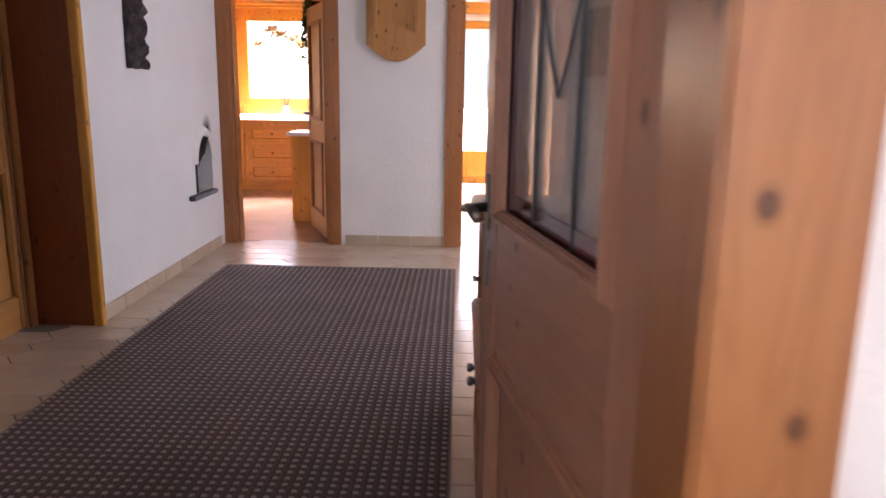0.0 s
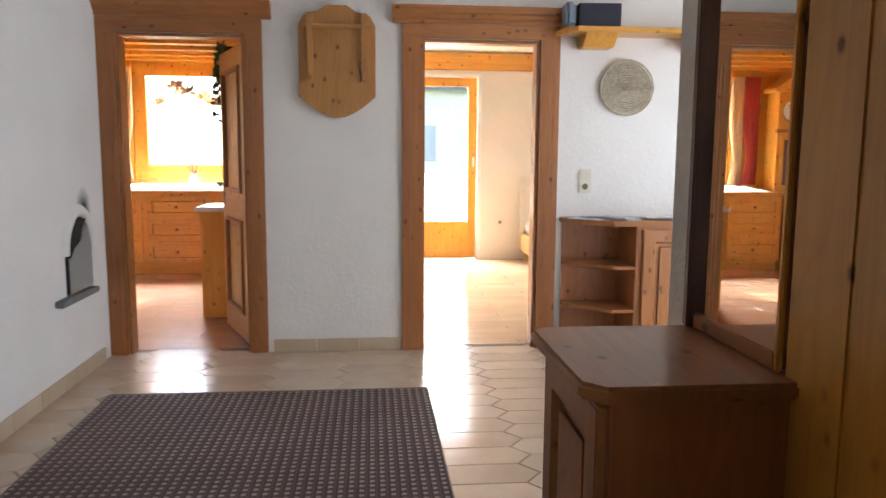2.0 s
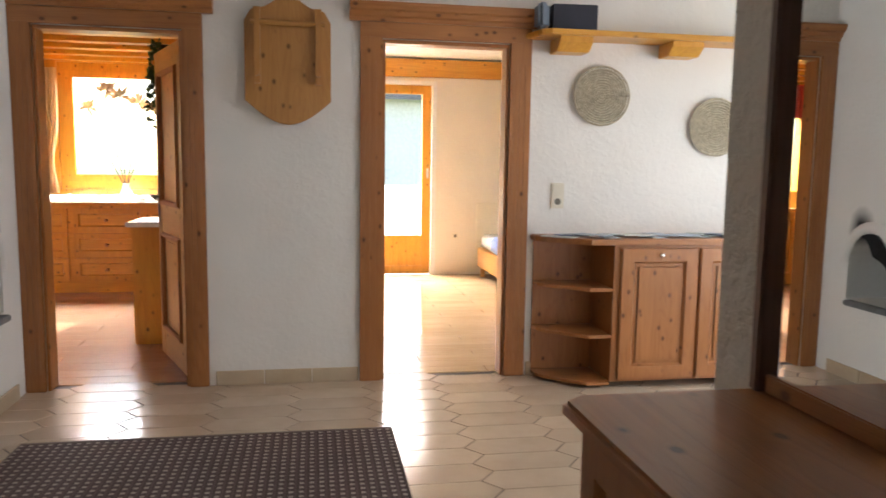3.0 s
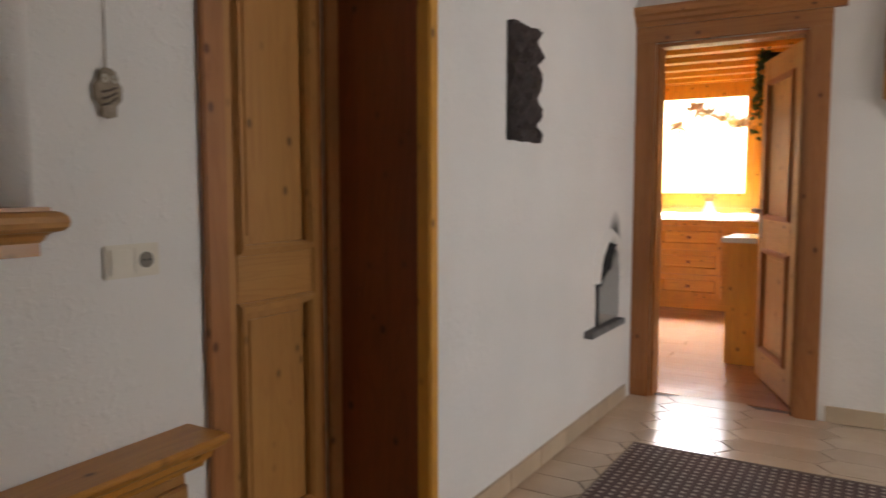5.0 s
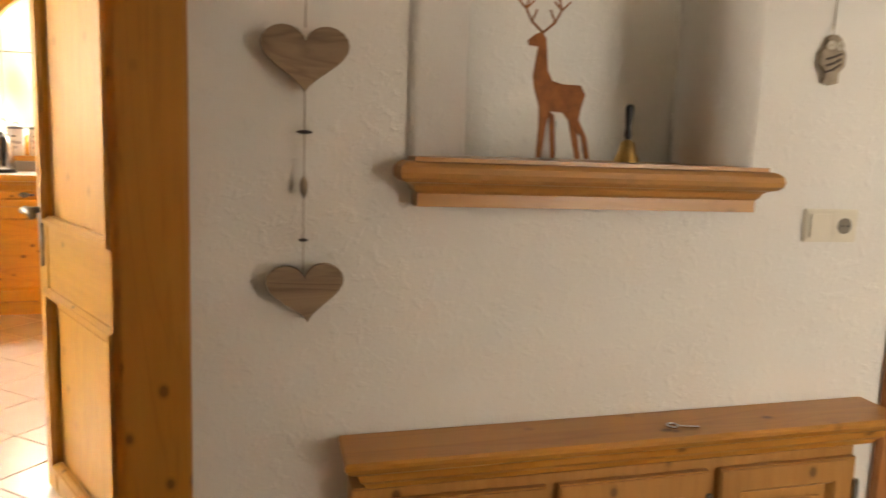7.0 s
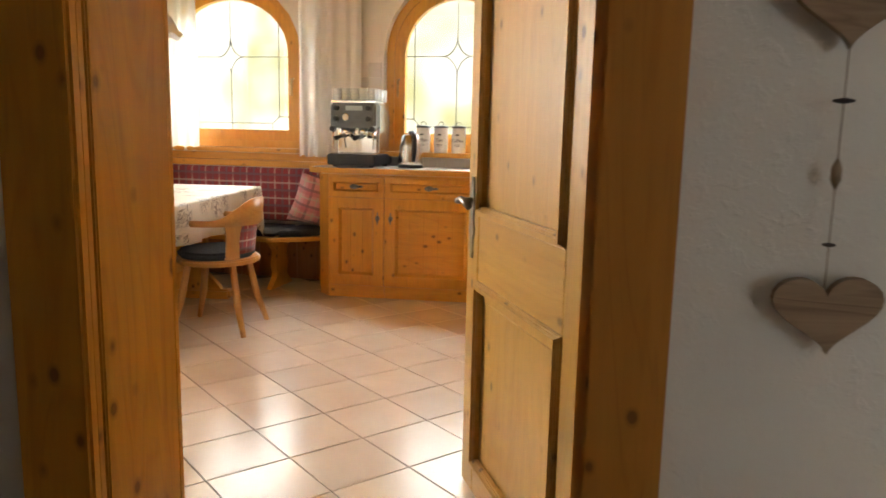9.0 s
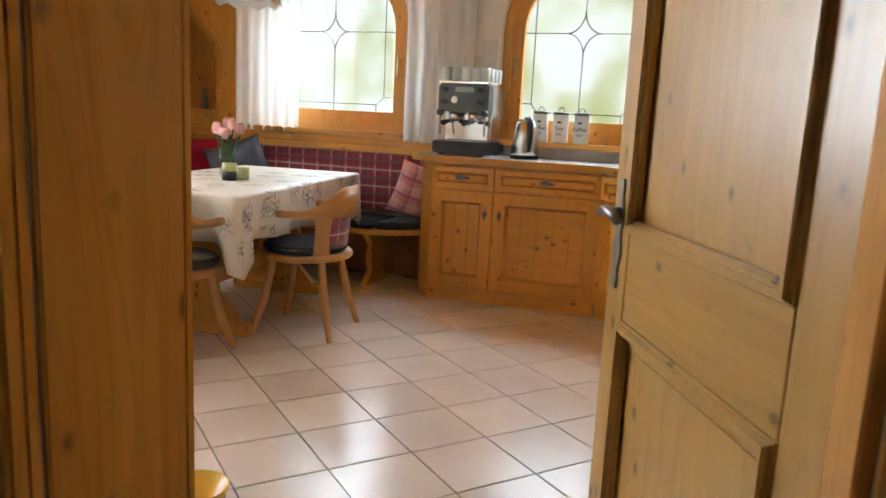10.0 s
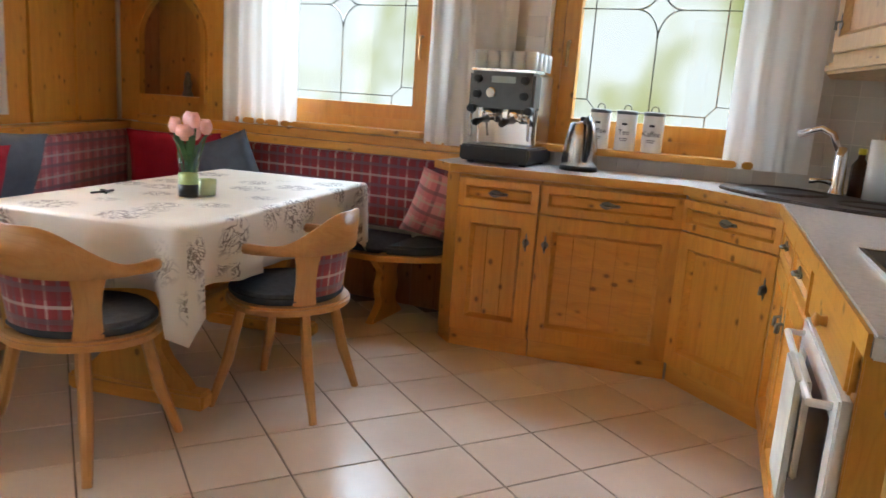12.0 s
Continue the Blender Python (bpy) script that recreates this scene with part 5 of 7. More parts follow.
part("leg", prism([(-6.33 + a * 1.6, z) for a, z in bench_leg()], 0.42, 0.46, "y"), wood("honey"), wb)
part("leg", prism([(-6.33 + a * 1.6, z) for a, z in bench_leg()], -0.62, -0.58, "y"), wood("honey"), wb)

sb = thing("corner_bench", MS, "pine corner bench with grey seat pads along the panelled wall", "bench")
part("seat_board", boxes((0.9, -0.56, SEAT - 0.03, 3.72, -0.06, SEAT), bevel=0.006), wood("honey", "x"), sb)
part("seat_pad", boxes((1.0, -0.54, SEAT + 0.001, 2.35, -0.12, SEAT + 0.05), bevel=0.018, seg=3), GREY, sb, "grey felt seat pad", smooth=True)
part("seat_pad", boxes((2.36, -0.54, SEAT + 0.001, 3.3, -0.12, SEAT + 0.05), bevel=0.018, seg=3), GREY, sb, "grey felt seat pad", smooth=True)
part("backrest", box_uv(boxes((0.9, -0.10, SEAT + 0.06, 3.72, -0.06, TOP - 0.02), bevel=0.012)), PLAIDP, sb, "rose plaid upholstered back")
part("cap_rail", boxes((0.9, -0.13, TOP - 0.015, 3.74, -0.004, TOP + 0.03), bevel=0.008), wood("honey", "x"), sb)
part("front_board", boxes((0.95, -0.50, 0.12, 2.2, -0.47, SEAT - 0.03), bevel=0.004), wood("brown", "x"), sb)
for x in (1.0, 2.1, 3.1):
    part("leg", prism([(-0.31 + a * 1.9, z) for a, z in bench_leg()], x, x + 0.04, "x"), wood("brown"), sb)

# boarding below the window bench
lb = thing("bench_boarding", pose(-6.618, 0, 0), "brown pine boarding on the wall below the bench", "panelling", kind="structure")
for k in range(13):
    part("board", boxes((0.001, -1.2 + 0.15 * k, KZ, 0.018, -1.053 + 0.15 * k, SEAT - 0.035), bevel=0.003, seg=1), wood("brown"), lb)
# wooden wall panelling behind the bench
wp = thing("wall_panelling", MS, "honey pine panelling with upright battens behind the bench", "panelling", kind="structure")
for x0, x1 in ((2.33, 2.78), (2.80, 3.24), (3.26, 3.76)):
    part("panel", boxes((x0, -0.02, 0.92, x1, -0.003, H - 0.02), bevel=0.004), wood("honey"), wp)
for x in (2.79, 3.25):
    part("batten", boxes((x - 0.018, -0.034, 0.92, x + 0.018, -0.02, H - 0.02), bevel=0.004), wood("honey"), wp)
np_ = thing("niche_panelling", pose(-6.62, -1.25, 0), "honey pine panelling with a pointed arched niche", "panelling", kind="structure")


def gothic(w, z0, zs, zt, n=8):
    """A pointed arch outline: left foot to right foot."""
    pts = [(-w, z0)]
    for k in range(n + 1):
        a = k / n
        pts.append((-w * (1 - a ** 1.8), zs + (zt - zs) * a))
    return pts + [(-x, z) for x, z in reversed(pts[:-1])]


bm = bmesh.new()
hole = gothic(0.24, 1.09, 1.45, 1.74)
bx(bm, 0.001, -0.42, 0.92, 0.02, -0.24, H - 0.02)
bx(bm, 0.001, 0.24, 0.92, 0.02, 0.42, H - 0.02)
bx(bm, 0.001, -0.24, 0.92, 0.02, 0.24, 1.09)
for (ya, za), (yb, zb) in zip(hole[1:], hole[2:]):
    if yb - ya > 1e-4:
        prism([(ya, za), (yb, zb), (yb, H - 0.02), (ya, H - 0.02)], 0.001, 0.02, "x", bm=bm)
part("panel", bm, wood("honey"), np_)
out = gothic(0.275, 1.055, 1.45, 1.785)
bm = bmesh.new()
for i in range(len(hole)):
    j = (i + 1) % len(hole)
    prism([out[i], out[j], hole[j], hole[i]], 0.0205, 0.046, "x", bm=bm)
part("arch_moulding", bm, wood("honey"), np_)
# back and sides in darker wood tones: the hollow's shade put into colour
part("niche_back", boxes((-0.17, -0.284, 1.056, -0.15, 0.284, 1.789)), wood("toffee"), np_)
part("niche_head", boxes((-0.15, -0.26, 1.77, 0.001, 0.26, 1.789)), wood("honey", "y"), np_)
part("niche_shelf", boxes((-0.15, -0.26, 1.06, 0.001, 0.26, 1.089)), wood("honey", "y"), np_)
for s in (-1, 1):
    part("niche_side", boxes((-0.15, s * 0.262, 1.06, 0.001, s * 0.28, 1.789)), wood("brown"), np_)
fig = thing("niche_figurine", pose(-6.68, -1.2, 1.0905), "small painted figurine standing in the niche", "figurine")
part("figure", lathe([(0, 0), (0.03, 0), (0.034, 0.01), (0.022, 0.04), (0.026, 0.08), (0.016, 0.115), (0.018, 0.135), (0, 0.155)], 14), plain("figurine_paint", (0.22, 0.20, 0.17), 0.5, 0, 0.5, 50), fig, smooth=True)


def cushion(M, mat, w, h, t, label):
    return solid("cushion", pillow(w, h, t), mat, M, label, "cushion", "cushions on the bench", smooth=True)


Z = SEAT + 0.045
cushion(MS @ pose(1.44, -0.36, Z + 0.008, 16, 5, -16), RED, 0.50, 0.48, 0.17, "crimson cushion leaning on the bench")
cushion(MS @ pose(1.86, -0.24, Z + 0.008, 15, 6, -16), BLUECL, 0.56, 0.50, 0.14, "slate-grey cushion leaning on the bench back")
cushion(pose(-6.42, -1.05, Z + 0.008, 14, 0, 130), RED, 0.52, 0.44, 0.14, "crimson cushion in the bench corner")
cushion(pose(-6.44, -0.58, Z + 0.008, 14, -18, 96), BLUECL, 0.45, 0.44, 0.12, "slate-grey cushion leaning on the bench back")
cushion(pose(-6.38, 0.645, Z + 0.02, 14, 16, 126), PLAIDK, 0.33, 0.35, 0.15, "rose plaid cushion at the bench end")

# ---- table ----
TM = pose(-5.36, 0.125, 0, 0, 0, 9)
tb = thing("dining_table", TM, "pine trestle table under a printed cloth", "table")
TL, TW = 0.74, 0.382
part("tabletop", boxes((-TL + 0.01, -TW + 0.01, 0.715, TL - 0.01, TW - 0.01, 0.752), bevel=0.006), wood("honey", "x"), tb)
for s in (-1, 1):
    out = [(w * 2.2, 0.11 + (z - KZ) * 0.57 / (0.388 - KZ)) for w, z in bench_leg()]
    part("leg", prism(out, s * 0.45 - 0.022, s * 0.45 + 0.022, "x"), wood("honey"), tb)
    part("foot", boxes((s * 0.45 - 0.04, -0.28, KZ, s * 0.45 + 0.04, 0.28, 0.115), bevel=0.012), wood("honey", "y"), tb)
part("stretcher", boxes((-0.42, -0.03, 0.25, 0.42, 0.03, 0.33), bevel=0.006), wood("honey", "x"), tb)


def tablecloth():
    """A cloth: flat on top, hanging in soft folds, its corners falling in points."""
    bm = bmesh.new()
    uvl = bm.loops.layers.uv.new("UVMap")
    n, drop, r = 22, 0.21, 0.03
    per = []
    for k in range(4):
        for i in range(n):
            a = i / n
            c = ((-1, -1), (1, -1), (1, 1), (-1, 1))
            p, q = c[k], c[(k + 1) % 4]
            x, y = TL * (p[0] + (q[0] - p[0]) * a), TW * (p[1] + (q[1] - p[1]) * a)
            L = 2 * TL if k % 2 == 0 else 2 * TW
            d = min(a, 1 - a) * L
            per.append((x, y, d, k, a))
    rows = []
    for lev, (f, o) in enumerate(((0.0, 0.0), (0.004, 0.008), (0.03, 0.014), (0.35, 0.017), (0.7, 0.02), (1.0, 0.022))):
        row = []
        for x, y, d, k, a in per:
            corner = math.exp(-(d / 0.15) ** 2)
            ln = drop + 0.14 * math.exp(-(d / 0.085) ** 2)
            nx_, ny_ = ((0, -1), (1, 0), (0, 1), (-1, 0))[k]
            if d < 1e-6:
                sx, sy = (1 if x > 0 else -1), (1 if y > 0 else -1)
                nx_, ny_ = 0.75 * sx, 0.75 * sy
            s = (a * (2 * TL if k % 2 == 0 else 2 * TW))
            wave = 0.018 * math.sin(s * 17 + k) * f + 0.01 * math.sin(s * 41 + 2 * k) * f
            out_ = o + (wave + 0.012 * corner * f - 0.075 * f * math.exp(-((d - 0.15) / 0.06) ** 2))
            wob = 0.012 * noise.noise(Vector((s * 3, k * 5.1, 0)))
            row.append(bm.verts.new((x + nx_ * out_, y + ny_ * out_, 0.757 - f * (ln + wob) - (0.004 if f else 0))))
        rows.append(row)
    m = len(per)
    for a, b in zip(rows, rows[1:]):
        for i in range(m):
            j = (i + 1) % m
            bm.faces.new((a[i], b[i], b[j], a[j]))
    NX, NY = n, n
    g = [[None] * (NY + 1) for _ in range(NX + 1)]
    for i in range(NX + 1):
        for j in range(NY + 1):
            if j == 0:
                g[i][j] = rows[0][i]
            elif i == NX:
                g[i][j] = rows[0][n + j]
            elif j == NY:
                g[i][j] = rows[0][2 * n + (NX - i)]
            elif i == 0:
                g[i][j] = rows[0][3 * n + (NY - j)]
            else:
                x, y = -TL + 2 * TL * i / NX, -TW + 2 * TW * j / NY
                g[i][j] = bm.verts.new((x, y, 0.757 + 0.002 * noise.noise(Vector((x * 5, y * 5, 3)))))
    for i in range(NX):
        for j in range(NY):
            bm.faces.new((g[i][j], g[i + 1][j], g[i + 1][j + 1], g[i][j + 1]))
    bm.normal_update()
    for f in bm.faces:
        for l in f.loops:
            c = l.vert.co
            l[uvl].uv = (c.x + (0.76 - c.z) * (1 if c.x > 0 else -1) * (abs(f.normal.x) > 0.5), c.y + (0.76 - c.z) * (1 if c.y > 0 else -1) * (abs(f.normal.y) > 0.5))
    return bm


tc_ = solid("tablecloth", tablecloth(), PRINT, TM, "cream tablecloth with grey botanical prints on the table", "tablecloth", smooth=True)
sm = tc_.modifiers.new("thickness", "SOLIDIFY")
sm.thickness, sm.offset = 0.002, 1

# tulips in a vase, tea light glass
vz = 0.7605
vs = thing("flower_vase", pose(-5.27, 0.10, vz), "clear glass vase with pink tulips on the table", "vase")
part("glass", lathe([(0, 0), (0.036, 0), (0.04, 0.01), (0.036, 0.08), (0.045, 0.15), (0.043, 0.15), (0.033, 0.08), (0.036, 0.012), (0, 0.01)], 24), VASEGL, vs, smooth=True)
for k in range(7):
    a = 2 * math.pi * k / 7 + 0.4
    r1, zt = 0.02 + 0.03 * (k % 3) / 2, 0.20 + 0.025 * ((k * 5) % 3)
    hx, hy = r1 * 1.3 * math.cos(a), r1 * 1.3 * math.sin(a)
    part("stem", tube([(0.01 * math.cos(a), 0.01 * math.sin(a), 0.02), (hx * 0.6, hy * 0.6, 0.13), (hx, hy, zt)], 0.004, 6), LEAF, vs)
    part("tulip", lathe([(0, 0), (0.014, 0.004), (0.024, 0.022), (0.023, 0.042), (0.016, 0.06), (0.008, 0.052), (0, 0.04)], 10), PETAL, vs, "pale pink tulip head", M=pose(hx, hy, zt - 0.004, 10 * math.sin(a), 10 * math.cos(a), 0), smooth=True)
    b2 = a + 0.5
    lf = bmesh.new()
    pts = [(0.012, 0.10, 0.004), (0.035, 0.17, 0.013), (0.065, 0.215, 0.010), (0.095, 0.225, 0.001)]
    prev = None
    for rr, zz, ww in pts:
        cx, cy = rr * math.cos(b2), rr * math.sin(b2)
        l_, r_ = lf.verts.new((cx - ww * math.sin(b2), cy + ww * math.cos(b2), zz)), lf.verts.new((cx + ww * math.sin(b2), cy - ww * math.cos(b2), zz))
        if prev:
            lf.faces.new((prev[0], prev[1], r_, l_))
        prev = (l_, r_)
    part("leaf", lf, LEAF, vs, smooth=True)
cg = thing("candle_glass", pose(-5.17, 0.19, vz), "green and black tea light glass on the table", "candle holder")
part("candle", lathe([(0, 0), (0.036, 0), (0.036, 0.045), (0, 0.045)], 20), BLACK, cg, smooth=True)
part("band", lathe([(0.0365, 0.046), (0.0365, 0.085), (0.034, 0.085), (0.034, 0.046)], 20), plain("candle_green", (0.45, 0.55, 0.22), 0.3), cg, smooth=True)
cg2 = thing("candle_glass", pose(-5.25, 0.21, vz), "pale green tea light glass on the table", "candle holder")
part("glass", lathe([(0, 0), (0.03, 0), (0.034, 0.06), (0.031, 0.06), (0.028, 0.005), (0, 0.005)], 20), plain("pale_green_glass", (0.55, 0.62, 0.35), 0.15), cg2, smooth=True)
ke = thing("sprig_ornament", pose(-5.05, -0.06, vz), "small dark twig ornament lying on the tablecloth", "ornament")
part("twig", tube([(0, 0, 0.005), (0.05, 0.02, 0.006), (0.11, 0.01, 0.005)], 0.004, 6), BARK, ke)
part("twig", tube([(0.03, -0.03, 0.005), (0.05, 0.02, 0.008), (0.08, 0.05, 0.005)], 0.004, 6), BARK, ke)


# ---- chairs ----
def chair(M):
    """A farmhouse chair: round board seat, splayed legs, horseshoe back on a centre splat. It faces local -y."""
    c = thing("dining_chair", M, "beech farmhouse chair with plaid back pad and grey seat pad", "chair", "chairs at the table")
    seat = [(0.232 * math.cos(a) * (1 + 0.05 * math.cos(2 * a)), 0.222 * math.sin(a)) for a in [2 * math.pi * k / 32 for k in range(32)]]
    part("seat", prism(seat, 0.425, 0.455, "z", 0.008), wood("beech", "x"), c)
    part("seat_pad", prism([(x * 0.92, y * 0.92 - 0.01) for x, y in seat], 0.456, 0.495, "z", 0.014), GREY, c, "grey felt seat pad", smooth=False)
    for sx, sy in ((-1, -1), (1, -1), (1, 1), (-1, 1)):
        part("leg", tube([(sx * 0.12, sy * 0.12, 0.43), (sx * 0.155, sy * 0.155, 0.22), (sx * 0.195, sy * 0.20, KZ)], [0.019, 0.021, 0.014], 8), wood("beech"), c)
    # splats
    for sg in (-1, 1):
        bm = bmesh.new()
        cols = []
        for dz_, hw in ((0.452, 0.042), (0.50, 0.036), (0.55, 0.034), (0.60, 0.038), (0.655, 0.05)):
            rr = 0.195 + 0.036 * (dz_ - 0.45) / 0.26
            row = []
            for q in (-1, 0, 1):
                a = math.radians(90 + sg * 47) + q * hw / rr
                row.append([bm.verts.new(((rr + e_) * math.cos(a), (rr + e_) * math.sin(a) * 0.95, dz_)) for e_ in (-0.012, 0.012)])
            cols.append(row)
        for ra, rb in zip(cols, cols[1:]):
            for q in (0, 1):
                for e_ in (0, 1):
                    bm.faces.new((ra[q][e_], ra[q + 1][e_], rb[q + 1][e_], rb[q][e_]))
            for q in (0, 2):
                bm.faces.new((ra[q][0], ra[q][1], rb[q][1], rb[q][0]))
        for row in (cols[0], cols[-1]):
            for q in (0, 1):
                bm.faces.new((row[q][0], row[q + 1][0], row[q + 1][1], row[q][1]))
        bmesh.ops.recalc_face_normals(bm, faces=bm.faces[:])
        part("splat", bm, wood("beech"), c)
    # horseshoe rail
    bm = bmesh.new()
    n = 28
    rings = []
    for i in range(n + 1):
        a = math.radians(-14) + math.radians(208) * i / n
        k = abs(i / n - 0.5) * 2
        q_ = min(1.0, max(0.0, (k - 0.12) / 0.62))
        crest = 1 - q_ * q_ * (3 - 2 * q_)
        rr, zz = 0.235, 0.668 + 0.112 * crest
        hgt = zz - 0.636
        w = 0.024
        if k > 0.82:
            w, rr = 0.036, 0.238
        ca_, sa_ = math.cos(a), math.sin(a)
        lean = 0.03 * (1 - k)
        q = []
        for dr_, dz in ((-w / 2, -hgt), (w / 2, -hgt), (w / 2 + lean * 0.4, 0), (-w / 2 + lean * 0.4, 0)):
            q.append(bm.verts.new(((rr + dr_) * ca_, (rr + dr_) * sa_ * 0.95, zz + dz)))
        rings.append(q)
    for a, b in zip(rings, rings[1:]):
        for k in range(4):
            bm.faces.new((a[k], a[(k + 1) % 4], b[(k + 1) % 4], b[k]))
    bm.faces.new(rings[0][::-1])
    bm.faces.new(rings[-1])
    bmesh.ops.recalc_face_normals(bm, faces=bm.faces[:])
    bmesh.ops.bevel(bm, geom=bm.edges[:], offset=0.006, segments=2, affect="EDGES", clamp_overlap=True)
    part("back_rail", bm, wood("beech", "x"), c, smooth=True)
    # curved plaid pad inside the back
    bm = bmesh.new()
    uvl = bm.loops.layers.uv.new("UVMap")
    g = []
    for i in range(15):
        a = math.radians(54) + math.radians(72) * i / 14
        g.append([[bm.verts.new(((r_) * math.cos(a), (r_) * math.sin(a) * 0.95, z)) for r_ in (0.180 + 0.12 * (z - 0.475), 0.200 + 0.12 * (z - 0.475))] for z in (0.475, 0.52, 0.56, 0.61, 0.65)])
    for i in range(14):
        for j in range(4):
            for s in (0, 1):
                vs_ = [g[i][j][s], g[i + 1][j][s], g[i + 1][j + 1][s], g[i][j + 1][s]]
                f = bm.faces.new(vs_ if s else vs_[::-1])
                for l, (u, v) in zip(f.loops, ((i, j), (i + 1, j), (i + 1, j + 1), (i, j + 1)) if s else ((i, j + 1), (i + 1, j + 1), (i + 1, j), (i, j))):
                    l[uvl].uv = (u * 0.03, v * 0.05)
        for j in (0, 4):
            bm.faces.new((g[i][j][0], g[i + 1][j][0], g[i + 1][j][1], g[i][j][1]))
    part("back_pad", bm, PLAID, c, "red plaid back pad", smooth=True)
    return c


ch1 = chair(pose(-4.56, 0.335, 0, 0, 0, -84))
copy_thing(ch1, pose(-5.21, 0.625, 0, 0, 0, 9))

# pendant over the table
pl = thing("pendant_lamp", pose(-5.3, 0.2, 0), "white glass pendant lamp with a scalloped rim over the table", "lamp")
bm = lathe([(0.17, 1.63), (0.15, 1.66), (0.10, 1.74), (0.05, 1.80), (0.03, 1.83), (0, 1.832)], 40)
for v in bm.verts:
    if v.co.z < 1.64:
        v.co.z += 0.012 * math.cos(10 * math.atan2(v.co.y, v.co.x))
part("shade", bm, WHITE, pl, smooth=True)
part("cord", tube([(0, 0, 1.83), (0, 0, 2.49)], 0.004, 6), BLACK, pl)
part("canopy", lathe([(0, 2.47), (0.04, 2.475), (0.045, 2.499), (0, 2.499)], 16), WHITE, pl)
bo = thing("pet_bowl", pose(-3.62, 1.27, KZ + 0.001), "small yellow and blue bowl on the kitchen floor", "bowl")
part("bowl", lathe([(0, 0.0), (0.07, 0.0), (0.09, 0.06), (0.085, 0.06), (0.065, 0.01), (0, 0.01)], 24), plain("yellow_glaze", (0.75, 0.48, 0.06), 0.25), bo, smooth=True)
part("base_band", lathe([(0.072, 0.001), (0.08, 0.022), (0.0795, 0.024), (0.071, 0.003)], 24), plain("blue_glaze", (0.05, 0.12, 0.45), 0.25), bo, smooth=True)


# ---- hall ----
rg = solid("hall_rug", boxes((-2.28, 2.2, 0.001, -0.615, 6.55, 0.010), bevel=0.003), RUG, I4, "dark brown runner rug with rows of pale flecks", "rug")
part("binding", boxes((-2.285, 6.55, 0.001, -0.61, 6.562, 0.012), (-2.288, 2.2, 0.001, -2.28, 6.562, 0.012), (-0.615, 2.2, 0.001, -0.606, 6.562, 0.012), bevel=0.002), plain("rug_edge", (0.22, 0.17, 0.14), 0.95), rg, "paler bound edge")

# hall stand: chest, lidded bench, boarded back, mirror
hc = thing("hall_chest", pose(-0.135, 3.86, 0, 0, 0, 0), "reddish brown chest with a thick moulded top", "chest")
part("body", boxes((-0.355, 0.012, 0.06, -0.001, 0.43, 0.845), bevel=0.004), wood("brown"), hc)
top = [(0, -0.012), (-0.37, -0.012), (-0.41, 0.03), (-0.41, 0.425), (-0.37, 0.455), (0, 0.455)]
part("top", prism(top, 0.846, 0.878, "z", 0.008), wood("brown", "y"), hc)
part("plinth", boxes((-0.34, 0.02, 0, -0.001, 0.42, 0.06)), wood("brown", "y"), hc)
dm = pose(-0.355, 0.43, 0, 0, 0, -90)
d = front(hc, "door", 0.015, 0.405, 0.08, 0.83, 0.0, "brown", 0.07, boards=False)
d.matrix_basis = dm
kn = part("knob", lathe([(0, 0), (0.009, 0), (0.007, 0.012), (0.013, 0.022), (0.011, 0.03), (0, 0.032)], 14), CHROME, d, "small chrome knob", M=pose(0.37, -0.021, 0.62, 90), smooth=True)

hb2 = thing("hall_bench", pose(-0.135, 3.04, 0), "low brown pine bench with a lid beside the chest", "bench")
part("body", boxes((-0.37, 0.02, 0.05, -0.001, 0.80, 0.54), bevel=0.004), wood("brown"), hb2)
part("lid", boxes((-0.41, 0.0, 0.541, -0.001, 0.808, 0.572), bevel=0.008), wood("brown", "y"), hb2)
part("plinth", boxes((-0.35, 0.03, 0, -0.001, 0.79, 0.05)), wood("brown", "y"), hb2)
for k in range(2):
    d = front(hb2, "door", 0.01, 0.375, 0.07, 0.52, 0.0, "brown", 0.06, boards=False)
    d.matrix_basis = pose(-0.37, 0.80 - 0.39 * k, 0, 0, 0, -90)
    part("knob", lathe([(0, 0), (0.011, 0), (0.008, 0.014), (0.016, 0.024), (0.013, 0.034), (0, 0.036)], 14), IRON, d, M=pose(0.05 if k else 0.33, -0.021, 0.44, 90), smooth=True)

hp = thing("coat_panel", pose(-0.135, 3.04, 0), "brown pine boarded coat panel above the bench", "coat rack")
for k in range(5):
    part("board", boxes((-0.022, 0.172 * k + 0.001, 0.573, -0.001, 0.172 * (k + 1) - 0.001, 2.05), bevel=0.004), wood("honey"), hp)
part("hat_shelf", boxes((-0.25, -0.02, 2.051, -0.001, 0.93, 2.08), bevel=0.006), wood("honey", "y"), hp)
for k in range(3):
    part("hook", tube([(-0.022, 0.15 + 0.3 * k, 1.75), (-0.07, 0.15 + 0.3 * k, 1.74), (-0.085, 0.15 + 0.3 * k, 1.78)], 0.007, 8), IRON, hp, smooth=True)
mr = thing("wall_mirror", pose(-0.135, 3.985, 0, 0, 0, -0.4), "tall wall mirror in a dark frame above the chest", "mirror")
part("backing", boxes((-0.018, -0.075, 0.885, -0.001, 0.305, 2.05), bevel=0.003), wood("brown"), mr)
part("frame", boxes((-0.045, 0.292, 0.88, -0.001, 0.318, 2.05), bevel=0.004), wood("walnut"), mr, "dark upright of the mirror frame")
part("frame_rail", boxes((-0.03, -0.06, 0.88, -0.018, 0.2915, 0.915), bevel=0.003), wood("brown", "y"), mr)
